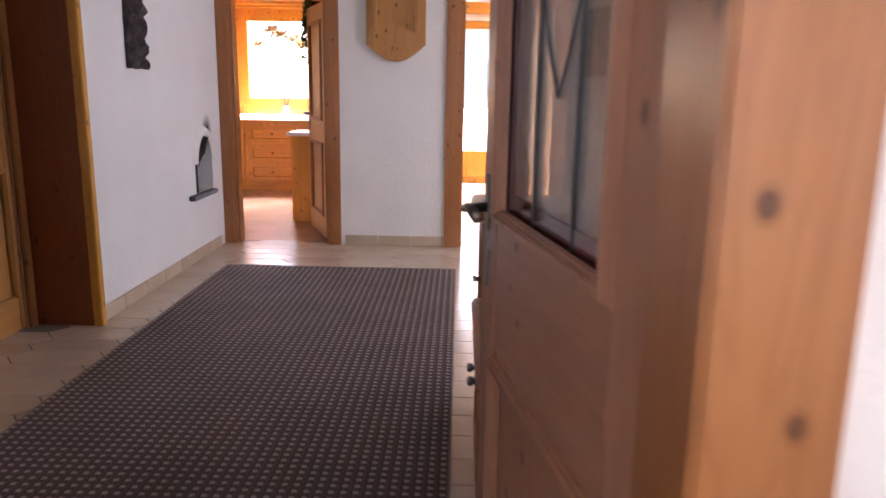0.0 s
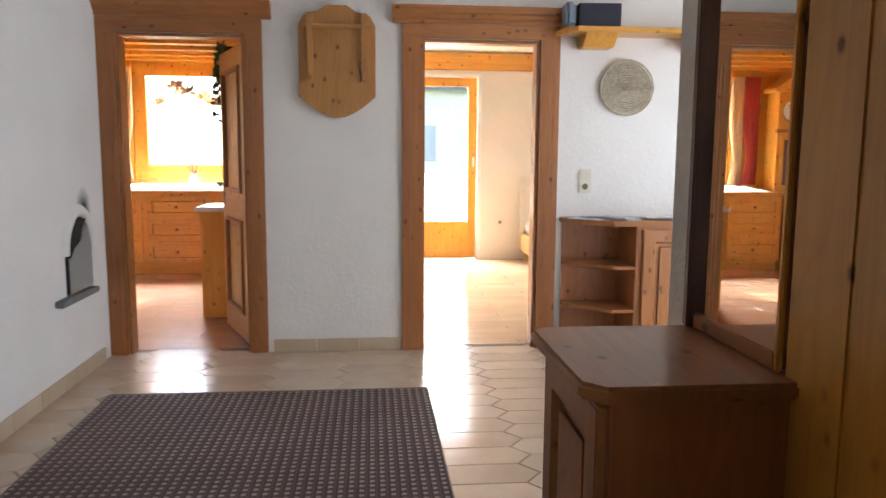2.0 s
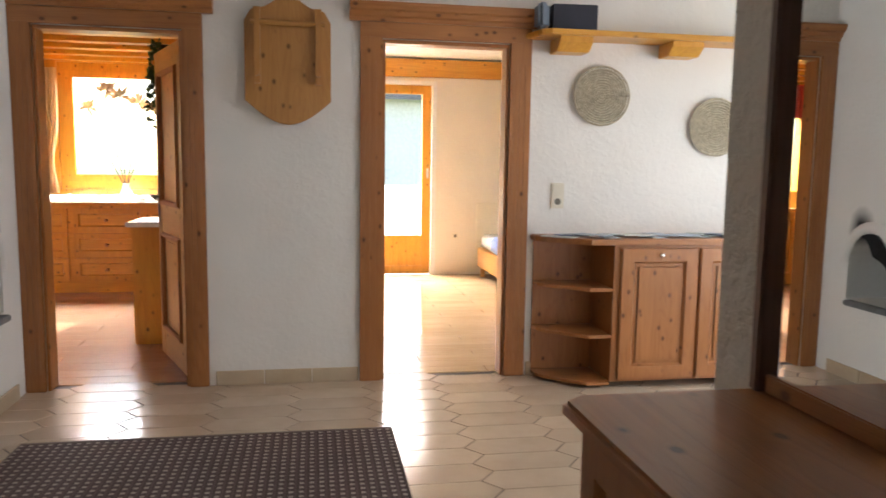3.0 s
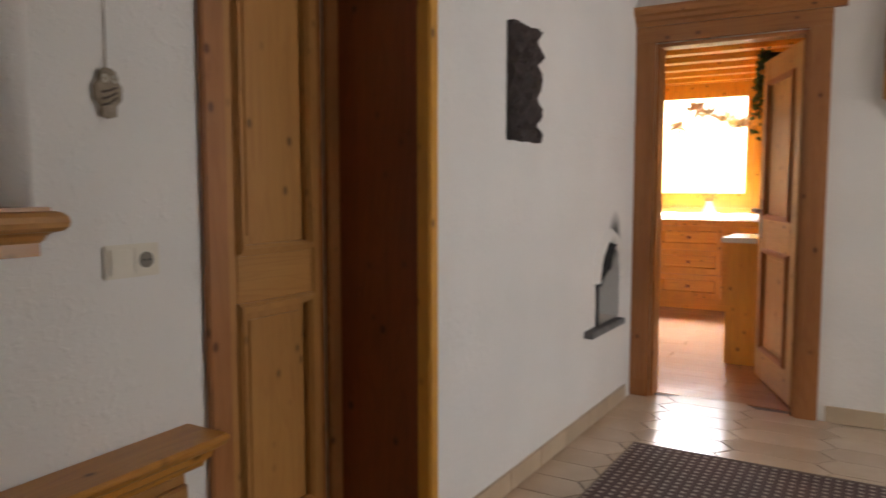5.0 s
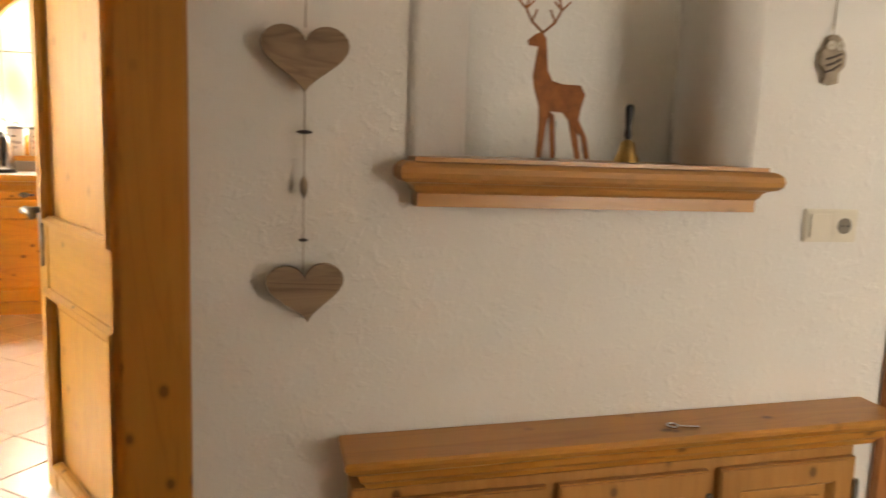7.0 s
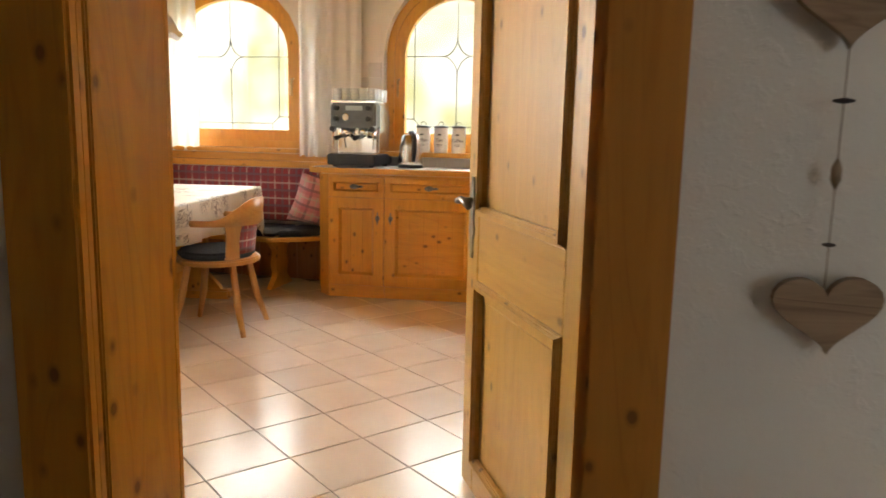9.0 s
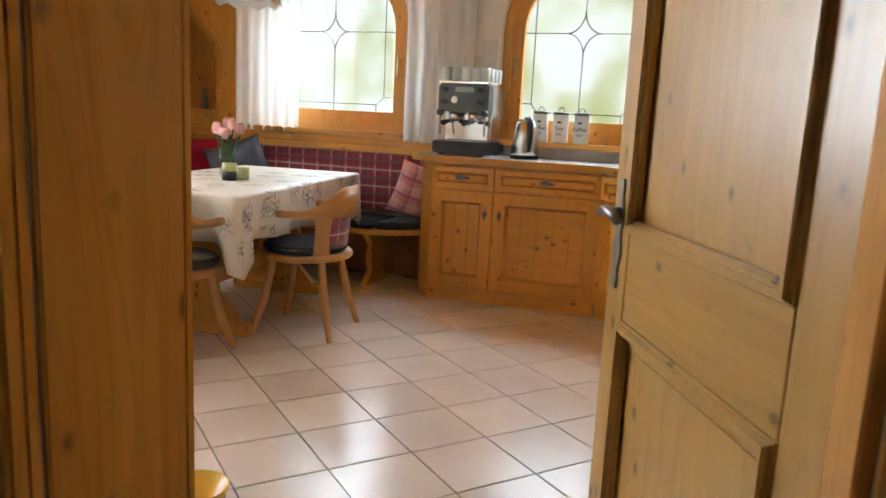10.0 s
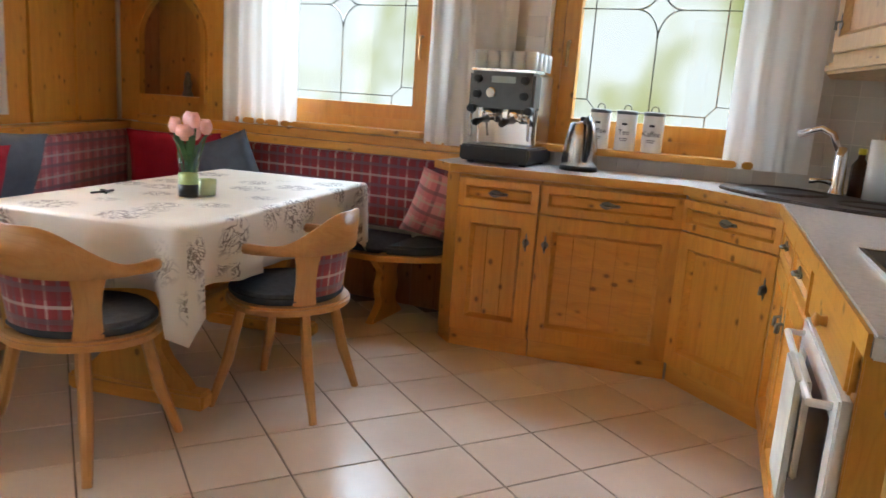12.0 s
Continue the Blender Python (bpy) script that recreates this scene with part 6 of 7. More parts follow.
part("frame_rail", boxes((-0.03, -0.06, 2.02, -0.018, 0.2915, 2.05), bevel=0.003), wood("brown", "y"), mr)
part("frame_stile", boxes((-0.03, -0.075, 0.88, -0.018, -0.0605, 2.05), bevel=0.003), wood("honey"), mr)
part("glass", boxes((-0.022, -0.06, 0.915, -0.0185, 0.292, 2.02)), MIRROR, mr, "silvered mirror glass")
solid("wall_corner", prism([(-0.128, 4.31), (-0.128, 4.50), (0.03, 4.50), (0.03, 4.4705), (-0.1205, 4.4705), (-0.1205, 4.31)], 0, H), plaster("rough_render", (0.80, 0.77, 0.70), 0.8), I4, "coarse rendered end of the wall", "wall", kind="structure")

# folding table hung on the wall
ft = thing("folding_wall_table", pose(-1.115, 7.4, 1.5), "pine wall table folded flat with two battens", "folding table")
n = 10
ol = [(-0.235, 0.13)] + [(-0.235 + 0.235 * k / n, 0.13 - 0.13 * math.sin(math.pi / 2 * k / n)) for k in range(1, n)] + [(0.0, 0.0)] + [(0.235 * k / n, 0.13 - 0.13 * math.cos(math.pi / 2 * k / n)) for k in range(1, n)] + [(0.235, 0.13)]
ol = ol + [(0.235, 0.56), (0.20, 0.62), (0.12, 0.64), (0.06, 0.68), (-0.06, 0.68), (-0.12, 0.64), (-0.20, 0.62), (-0.235, 0.56)]
part("board", prism(ol, -0.055, -0.030, "y", 0.004), wood("amber"), ft)
part("back_rail", boxes((-0.12, -0.030, 0.25, 0.12, -0.001, 0.45)), wood("amber"), ft)
for s in (-1, 1):
    part("batten", prism([(s * 0.165 - 0.018, 0.22), (s * 0.165 + 0.018, 0.22), (s * 0.165 + 0.018, 0.63), (s * 0.165 - 0.018, 0.63)], -0.085, -0.056, "y", 0.004), wood("amber"), ft)
    part("bracket", lathe([(0, 0), (0.012, 0), (0.012, 0.03), (0, 0.03)], 10), wood("amber"), ft, M=pose(s * 0.165, -0.085, 0.27, 90))
part("crossbar", tube([(-0.20, -0.072, 0.55), (0.20, -0.072, 0.55)], 0.014, 10), wood("amber", "x"), ft)

# shelf with box
sh = thing("wall_shelf", pose(0.25, 7.4, 2.0), "pine wall shelf on two wooden brackets", "shelf")
part("board", prism([(0, -0.001), (0.05, -0.20), (0.10, -0.235), (1.35, -0.235), (1.40, -0.20), (1.40, -0.001)], 0.03, 0.062, "z", 0.006), wood("honey", "x"), sh)
for x in (0.16, 0.85):
    part("bracket", prism([(-0.001, -0.05), (-0.001, 0.03), (-0.19, 0.03), (-0.19, 0.0), (-0.13, -0.05)], x, x + 0.20, "x", 0.005), wood("honey"), sh)
solid("gift_box", boxes((0, 0, 0, 0.26, 0.12, 0.14), bevel=0.004), NAVY, pose(0.36, 7.2, 2.0625, 0, 0, -4), "dark navy card box on the shelf", "box")
solid("grey_bag", boxes((0, 0, 0, 0.07, 0.1, 0.15), bevel=0.02), plain("bag_grey", (0.16, 0.2, 0.26), 0.5), pose(0.28, 7.2, 2.0625, 0, 0, 4), "small grey-blue bag on the shelf", "bag")


def straw_plate(x, z, r):
    """A coiled straw plate with open rings."""
    p = thing("straw_plate", pose(x, 7.4, z), "round woven straw plate hung on the wall", "wall plate", "straw plates")
    bm = bmesh.new()
    for k in range(12):
        rr = r * (k + 0.6) / 12
        m = 40
        ring = [(rr * math.cos(2 * math.pi * i / m), -0.012 - 0.012 * (k / 12) ** 2 + 0.004 * math.sin(i * 2.2 + k), rr * math.sin(2 * math.pi * i / m)) for i in range(m + 1)]
        tube(ring, r / 26, 5, bm)
    part("coil", bm, STRAW, p, smooth=True)
    # darker disc: the shade between the coils put into a colour
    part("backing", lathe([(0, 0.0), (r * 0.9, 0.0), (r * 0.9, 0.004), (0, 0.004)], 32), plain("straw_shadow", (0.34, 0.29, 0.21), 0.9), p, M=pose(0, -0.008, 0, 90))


straw_plate(0.74, 1.715, 0.18)
straw_plate(1.50, 1.545, 0.18)


def switch(M, n, label, socket=-1):
    """A frame with n square units side by side along local x, on a wall at local y=0."""
    s = thing("wall_switch", M, label, "switch")
    part("frame", boxes((0, -0.010, 0, 0.072 * n + 0.01, -0.001, 0.082), bevel=0.003), CREAM, s)
    for k in range(n):
        if k == socket:
            q = part("socket", boxes((0.008 + 0.072 * k, -0.012, 0.008, 0.074 + 0.072 * k, -0.009, 0.074), bevel=0.002), CREAM, s)
            # flat disc coloured as the well's shade; pin holes are black discs too
            part("well", lathe([(0, 0), (0.02, 0), (0.02, 0.003), (0, 0.003)], 20), plain("socket_shadow", (0.20, 0.17, 0.13), 0.6), q, M=pose(0.041 + 0.072 * k, -0.0115, 0.041, 90))
            for dz in (-0.008, 0.008):
                part("pin_hole", lathe([(0, 0), (0.003, 0), (0.003, 0.002), (0, 0.002)], 8), BLACK, q, M=pose(0.041 + 0.072 * k + dz, -0.0145, 0.041, 90))
        else:
            part("rocker", boxes((0.010 + 0.072 * k, -0.016, 0.010, 0.072 + 0.072 * k, -0.009, 0.072), bevel=0.003), CREAM, s)
    return s


switch(pose(-2.9, 4.27, 0.985, 0, 0, 90), 2, "cream light switch with a socket beside the closet door", 1)
switch(pose(0.525, 7.4, 1.035, 0, -90, 0), 2, "cream light switch with a socket on the hall wall", 0)

# corner cabinet with open end shelves
cc = thing("hall_cabinet", pose(0.34, 7.398, 0), "pine hall cabinet with rounded open end shelves", "cabinet")
part("body", boxes((0.38, -0.35, 0.04, 1.9, -0.001, 0.845), bevel=0.004), wood("brown"), cc)
part("back_board", boxes((0.0, -0.015, 0.04, 0.38, -0.001, 0.845)), wood("brown"), cc)
shp = [(0.379, -0.001), (0.379, -0.35), (0.24, -0.35), (0.04, -0.17), (0.0, -0.10), (0.0, -0.001)]
for z in (0.02, 0.30, 0.575):
    part("shelf", prism(shp, z, z + 0.02, "z", 0.004), wood("brown", "x"), cc)
part("top", prism([(1.92, -0.001), (1.92, -0.375), (0.23, -0.375), (0.02, -0.19), (-0.02, -0.11), (-0.02, -0.001)], 0.846, 0.88, "z", 0.006), wood("brown", "x"), cc)
for k in range(3):
    dd = front(cc, "door", 0.42 + 0.49 * k, 0.89 + 0.49 * k, 0.06, 0.825, -0.352, "brown", 0.075, boards=False)
    part("knob", lathe([(0, 0), (0.008, 0), (0.007, 0.012), (0.014, 0.02), (0.012, 0.028), (0, 0.03)], 14), CHROME, dd, M=pose(0.655 + 0.49 * k, -0.372, 0.788, 90), smooth=True)
random.seed(4)
for k in range(16):
    col = random.choice([(0.36, 0.42, 0.50), (0.62, 0.62, 0.60), (0.10, 0.13, 0.20), (0.45, 0.50, 0.52), (0.30, 0.34, 0.30)])
    solid("leaflet", boxes((-0.05, -0.10, 0, 0.05, 0.10, 0.006), bevel=0.001, seg=1), plain("leaflet_print", col, 0.35, 0, 0.35, 26, 0), pose(0.44 + 0.092 * k, 7.19 + 0.05 * math.sin(k * 2.1), 0.879 + 0.0065 * (k % 3), 0, 0, 50 + 50 * math.sin(k * 1.7)), "glossy printed leaflet lying on the cabinet", "leaflet", "leaflets on the cabinet")

# carving and niche on the west wall
cv = thing("wood_carving", pose(-2.555, 5.86, 1.385), "dark carved rough wood relief hung on the wall", "carving")
bm = bmesh.new()
nx_, nz_ = 14, 30
gr = []
for j in range(nz_ + 1):
    row = []
    for i in range(nx_ + 1):
        u, v = i / nx_, j / nz_
        h = 0.022 + 0.02 * noise.noise(Vector((u * 6, v * 11, 3))) + 0.012 * math.sin(v * 26 + 4 * noise.noise(Vector((u * 4, v * 4, 9))))
        wob = (0.010 if i > 7 else 0.003) * noise.noise(Vector((u * 0.1 + (9 if i > 7 else 3), v * 9, 1)))
        row.append(bm.verts.new((max(h, 0.008), -0.135 + 0.27 * u + wob, 0.44 * v + (0.012 * noise.noise(Vector((u * 6, 1, 1))) if j in (0, nz_) else 0))))
    gr.append(row)
for j in range(nz_):
    for i in range(nx_):
        bm.faces.new((gr[j][i], gr[j][i + 1], gr[j + 1][i + 1], gr[j + 1][i]))
edge = [gr[0][i] for i in range(nx_ + 1)] + [gr[j][nx_] for j in range(1, nz_ + 1)] + [gr[nz_][i] for i in range(nx_ - 1, -1, -1)] + [gr[j][0] for j in range(nz_ - 1, 0, -1)]
bk_ = [bm.verts.new((0.002, v.co.y, v.co.z)) for v in edge]
for i in range(len(edge)):
    j = (i + 1) % len(edge)
    bm.faces.new((edge[j], edge[i], bk_[i], bk_[j]))
part("relief", bm, BARK, cv)

ni = thing("wall_niche", pose(-2.555, 6.895, 0), "small arched wall niche with a grey stone ledge", "niche", kind="structure")
part("ledge", prism([(0.05, -0.30), (0.05, 0.21), (-0.30, 0.21), (-0.30, -0.22)], 0.465, 0.499, "z", 0.005), STONE, ni)
# the niche's back and left inner side share the rim's black
part("back", boxes((-0.33, -0.24, 0.45, -0.30, 0.24, 1.0)), NICHE_BLACK, ni, "black back")
bm = bmesh.new()
na = 14
for k in range(na):
    a0, a1 = math.pi * k / na, math.pi * (k + 1) / na
    q = []
    for a in (a0, a1):
        for rr, xx in ((0.185, 0.0), (0.20, 0.028), (0.23, 0.02), (0.25, -0.001)):
            q.append((xx, 0.07 - rr * math.cos(a), 0.72 + rr * 1.08 * math.sin(a)))
    for i in range(3):
        bm.faces.new([bm.verts.new(p) for p in (q[i], q[i + 1], q[i + 5], q[i + 4])])
bmesh.ops.remove_doubles(bm, verts=bm.verts[:], dist=0.0005)
part("arch_roll", bm, PLASTER, ni, M=pose(2.555, -6.895, 0) @ pose(-2.555, 6.895, 0), smooth=True)
bm = bmesh.new()
for k in range(9):
    q = []
    for t in (k, k + 1):
        a = math.radians(-4 + 12.5 * t)
        for rr in (0.18 - 0.10 * math.sin(math.pi * t / 9), 0.205 - 0.004 * t):
            q.append(bm.verts.new((0.0295 - 0.001 * abs(t - 4), 0.07 - rr * math.cos(a), 0.72 + rr * 1.08 * math.sin(a))))
    bm.faces.new((q[0], q[1], q[3], q[2]))
bmesh.ops.remove_doubles(bm, verts=bm.verts[:], dist=0.0005)
bmesh.ops.recalc_face_normals(bm, faces=bm.faces[:])
part("sooted_rim", bmesh_thick(bm, 0.004), NICHE_BLACK, ni, "soot-blackened rim of the arch")
part("sooted_side", boxes((-0.29, -0.13, 0.5, 0.006, -0.092, 0.735), bevel=0.003), NICHE_BLACK, ni)
part("hook", tube([(-0.29, 0.0, 0.62), (-0.25, 0.0, 0.62), (-0.24, 0.03, 0.64), (-0.25, 0.05, 0.60)], 0.006, 8), IRON, ni)

# ---- recess wall ----
nb = thing("shelf_niche", pose(-2.9, 3.70, 0), "deep plastered wall niche with rounded edges above a shelf", "niche", kind="structure")
part("back", boxes((-0.42, -0.46, 1.10, -0.38, 0.46, 2.45)), ROUGHCAST, nb)
part("side", boxes((-0.38, 0.41, 1.10, -0.201, 0.45, 2.45)), ROUGHCAST, nb)
part("side", boxes((-0.38, -0.45, 1.10, -0.201, -0.41, 2.45)), ROUGHCAST, nb)
part("base", boxes((-0.38, -0.41, 1.10, -0.201, 0.41, 1.159)), ROUGHCAST, nb)
part("head", boxes((-0.38, -0.41, 2.4, -0.201, 0.41, 2.45)), ROUGHCAST, nb)
for sd_, yi, rr in ((-1, 0.265, 0.165), (1, 0.315, 0.10)):
    pts = [(-0.20, yi + rr), (-0.20, yi)] + [(-rr + (rr + 0.003) * math.sin(t), yi + rr * (1 - math.cos(t))) for t in [math.radians(9 * k) for k in range(11)]]
    part("rounded_edge", prism([(x, sd_ * y) for x, y in pts], 1.161, 2.39, "z"), ROUGHCAST, nb, smooth=True)
ws = thing("moulded_shelf", pose(-2.9, 3.70, 1.06), "moulded honey pine shelf below the wall niche", "shelf")
part("mould", mitred([(0.056, 0.0), (0.056, 0.028), (0.062, 0.034), (0.066, 0.044), (0.075, 0.05), (0.088, 0.053), (0.097, 0.061), (0.10, 0.072), (0.097, 0.084), (0.088, 0.092), (0.08, 0.095)], -0.357, 0.335), wood("amber", "y"), ws)
part("top", boxes((-0.2, -0.425, 0.0955, 0.085, 0.40, 0.104)), wood("amber", "y"), ws)

# stag figure
dz = 1.165
dr_ = thing("stag_figure", pose(-2.93, 3.63, dz) @ Matrix.Scale(0.9, 4), "rusted flat metal stag standing on the shelf", "figurine")
body = [(-0.075, 0.175), (-0.06, 0.13), (-0.058, 0.08), (-0.062, 0.004), (-0.048, 0.004), (-0.04, 0.08), (-0.03, 0.12), (0.018, 0.118), (0.026, 0.075), (0.045, 0.004), (0.058, 0.004), (0.044, 0.08), (0.052, 0.13), (0.062, 0.165), (0.048, 0.188), (0.0, 0.188), (-0.028, 0.195), (-0.042, 0.22), (-0.046, 0.26), (-0.05, 0.295), (-0.062, 0.312), (-0.078, 0.306), (-0.098, 0.29), (-0.094, 0.278), (-0.07, 0.276), (-0.075, 0.24), (-0.08, 0.205)]
part("body", prism(body, -0.002, 0.002, "x"), RUST, dr_)
part("leg", prism([(-0.035, 0.12), (-0.02, 0.11), (-0.012, 0.004), (-0.024, 0.004)], 0.0025, 0.006, "x"), RUST, dr_)
part("leg", prism([(0.0, 0.12), (0.03, 0.13), (0.07, 0.06), (0.082, 0.004), (0.07, 0.004), (0.055, 0.06)], 0.0025, 0.006, "x"), RUST, dr_)
bm = bmesh.new()
for s in (-1, 1):
    main = [(0, -0.06, 0.31), (0.004 * s, -0.06 + s * 0.028, 0.335), (0.004 * s, -0.06 + s * 0.045, 0.365), (0.004 * s, -0.06 + s * 0.035, 0.40), (0.004 * s, -0.06 + s * 0.022, 0.42)]
    tube(main, 0.0032, 5, bm)
    for (i, dy, dzz) in ((1, -0.012, 0.03), (2, 0.022, 0.022), (2, -0.02, 0.02), (3, 0.02, 0.02)):
        p = main[i]
        tube([p, (p[0], p[1] + s * dy, p[2] + dzz)], 0.0026, 5, bm)
part("antlers", bm, RUST, dr_)
bl = thing("hand_bell", pose(-2.93, 3.80, dz), "small brass hand bell with dark wooden handle", "bell")
part("bell", lathe([(0.031, 0), (0.03, 0.006), (0.022, 0.022), (0.017, 0.045), (0.008, 0.052), (0, 0.053)], 20), BRASS, bl, smooth=True)
part("handle", lathe([(0.006, 0.053), (0.009, 0.065), (0.006, 0.08), (0.009, 0.105), (0.010, 0.125), (0.007, 0.132), (0, 0.133)], 12), BLACK, bl, smooth=True)
sv = thing("small_jug", pose(-2.99, 3.625, dz - 0.0005), "small frosted glass bud vase behind the stag", "vase")
part("glass", lathe([(0, 0), (0.018, 0), (0.024, 0.03), (0.016, 0.06), (0.02, 0.09), (0.016, 0.09), (0.012, 0.06), (0.018, 0.03), (0, 0.006)], 16), plain("frosted_glass", (0.55, 0.57, 0.58), 0.3), sv, smooth=True)

ow = thing("clay_owl", pose(-2.9, 4.295, 1.365), "small fired clay owl hanging on a cord", "wall ornament")
ol_ = [(0.0, 0.0), (0.022, 0.006), (0.022, 0.03), (0.036, 0.045), (0.038, 0.075), (0.026, 0.09), (0.022, 0.11), (0.008, 0.118), (-0.008, 0.118), (-0.022, 0.11), (-0.026, 0.09), (-0.038, 0.075), (-0.036, 0.045), (-0.022, 0.03), (-0.022, 0.006)]
part("plaque", prism(ol_, 0.002, 0.016, "x", 0.004), CLAY, ow)
for s in (-1, 1):
    part("eye", lathe([(0.004, 0), (0.011, 0.001), (0.011, 0.005), (0.004, 0.004)], 12), plain("clay_light", (0.5, 0.45, 0.36), 0.8), ow, M=pose(0.016, s * 0.012, 0.092, 0, 90, 0))
for k in range(3):
    part("wing_line", tube([(0.017, -0.02, 0.03 + 0.015 * k), (0.018, 0.0, 0.036 + 0.015 * k), (0.017, 0.02, 0.05 + 0.012 * k)], 0.003, 5), plain("clay_dark", (0.12, 0.09, 0.07), 0.8), ow)
part("cord", tube([(0.006, 0, 0.117), (0.003, 0, 0.95)], 0.0015, 5), CLAY, ow)


def heart(w, h, t):
    pts = []
    for k in range(40):
        a = 2 * math.pi * k / 40
        x = 16 * math.sin(a) ** 3 / 16.5
        y = (13 * math.cos(a) - 5 * math.cos(2 * a) - 2 * math.cos(3 * a) - math.cos(4 * a)) / 14.5
        pts.append((x * w / 2, h * 0.545 + y * h / 2 * 0.98))
    return prism(pts[::-1], -t / 2, t / 2, "x", 0.008)


hg = thing("heart_garland", pose(-2.866, 3.055, 0), "two driftwood hearts and beads hanging on cords", "wall ornament")
part("heart", heart(0.18, 0.135, 0.022), wood("drift", "y"), hg, "upper weathered wooden heart", M=pose(0, 0, 1.285))
part("heart", heart(0.165, 0.125, 0.022), wood("drift", "y"), hg, "lower weathered wooden heart", M=pose(0, 0.010, 0.815, 4))
part("cord", tube([(0, 0, 1.41), (0, 0, 2.05)], 0.0012, 5), DRIFT, hg)
part("cord", tube([(0, 0, 1.29), (0, 0, 0.91)], 0.0012, 5), DRIFT, hg)
for z, r, hh in ((1.205, 0.016, 0.010), (1.095, 0.008, 0.055), (0.985, 0.010, 0.008)):
    part("bead", lathe([(0, -hh / 2), (r, -hh / 6), (r, hh / 6), (0, hh / 2)], 12), BARK if r > 0.009 else DRIFT, hg, M=pose(0, 0, z), smooth=True)

# narrow cabinet under the shelf
nc = thing("narrow_cabinet", pose(-2.898, 3.13, -0.038, 1.3, 0, 0), "shallow honey pine wall cabinet with a moulded top", "cabinet")
part("body", boxes((0.001, 0.04, 0.03, 0.10, 1.29, 0.50), bevel=0.004), wood("amber"), nc)
cm_ = [(0.105, 0.0), (0.11, 0.012), (0.12, 0.022), (0.126, 0.04), (0.145, 0.052), (0.155, 0.066), (0.155, 0.074), (0.15, 0.08)]
part("top", mitred(cm_, 0.175, 1.235), wood("toffee", "y"), nc, M=pose(0.001, 0.0, 0.501))
for k in range(3):
    d = front(nc, "door", 0.01, 0.385, 0.06, 0.475, 0.0, "amber", 0.06, boards=False)
    d.matrix_basis = pose(0.10, 0.085 + 0.405 * k, 0, 0, 0, 90)
    part("hinge", boxes((0.378, -0.03, 0.34, 0.392, -0.02, 0.42), bevel=0.002), IRON, d)
part("peg", lathe([(0, 0), (0.012, 0), (0.010, 0.014), (0, 0.015)], 12), wood("brown"), nc, M=pose(0.101, 1.25, 0.46, 0, 90, 0))
part("foot", boxes((0.005, 0.06, 0, 0.09, 0.12, 0.03), (0.005, 1.22, 0, 0.09, 1.28, 0.03)), wood("amber"), nc)
ky = thing("small_key", pose(-2.80, 3.90, 0.562, 1.3, 0, 70), "small steel key lying on the cabinet", "key")
part("bow", tube([(0.012 * math.cos(a), 0.012 * math.sin(a), 0.003) for a in [2 * math.pi * k / 14 for k in range(15)]], 0.003, 6), STEEL, ky)
part("shank", tube([(0.012, 0, 0.003), (0.06, 0.004, 0.003)], 0.003, 6), STEEL, ky)

# ---- parlour ----
pc = thing("window_chest", pose(-3.95, 10.66, 0), "long orange pine chest of drawers below the parlour window", "chest")
part("body", boxes((0, 0.001, 0.10, 2.0, 0.52, 0.845), bevel=0.005), wood("orange", "x"), pc)
part("top", boxes((-0.03, -0.03, 0.846, 2.03, 0.535, 0.88), bevel=0.008), wood("orange", "x"), pc)
part("plinth", boxes((0.02, 0.03, 0, 1.98, 0.5, 0.10)), wood("orange", "x"), pc)
for i in range(3):
    for j in range(3):
        d = front(pc, "drawer", 0.03 + 0.66 * i, 0.64 + 0.66 * i, 0.12 + 0.24 * j, 0.345 + 0.24 * j, 0.0, "orange", 0.05)
        part("knob", lathe([(0, 0), (0.014, 0), (0.011, 0.012), (0.017, 0.022), (0, 0.03)], 12), wood("brown"), d, M=pose(0.335 + 0.66 * i, -0.021, 0.232 + 0.24 * j, 90), smooth=True)
bm = bmesh.new()
g = []
for i in range(50):
    row = []
    for j in range(14):
        u, v = i / 49, j / 13
        e = min(1, 6 * min(u, 1 - u, v, 1 - v))
        row.append(bm.verts.new((1.75 * u + 0.02 * noise.noise(Vector((u * 9, v * 9, 4))), -0.03 + 0.42 * v + 0.03 * noise.noise(Vector((u * 14, v * 3, 1))), 0.004 + e * (0.05 + 0.03 * noise.noise(Vector((u * 30, v * 9, 2)))))))
    g.append(row)
for i in range(49):
    for j in range(13):
        bm.faces.new((g[i][j], g[i + 1][j], g[i + 1][j + 1], g[i][j + 1]))
solid("sheepskin", bm, FLEECE, pose(-3.85, 10.68, 0.881), "cream sheepskin lying along the chest", "sheepskin", smooth=True)
random.seed(9)
fv = thing("dried_bouquet", pose(-2.85, 11.0, 0.90), "tall dried star flowers in a white vase at the window", "flower arrangement")
part("vase", lathe([(0, 0), (0.05, 0), (0.06, 0.06), (0.03, 0.14), (0.035, 0.16), (0, 0.16)], 18), WHITE, fv, smooth=True)
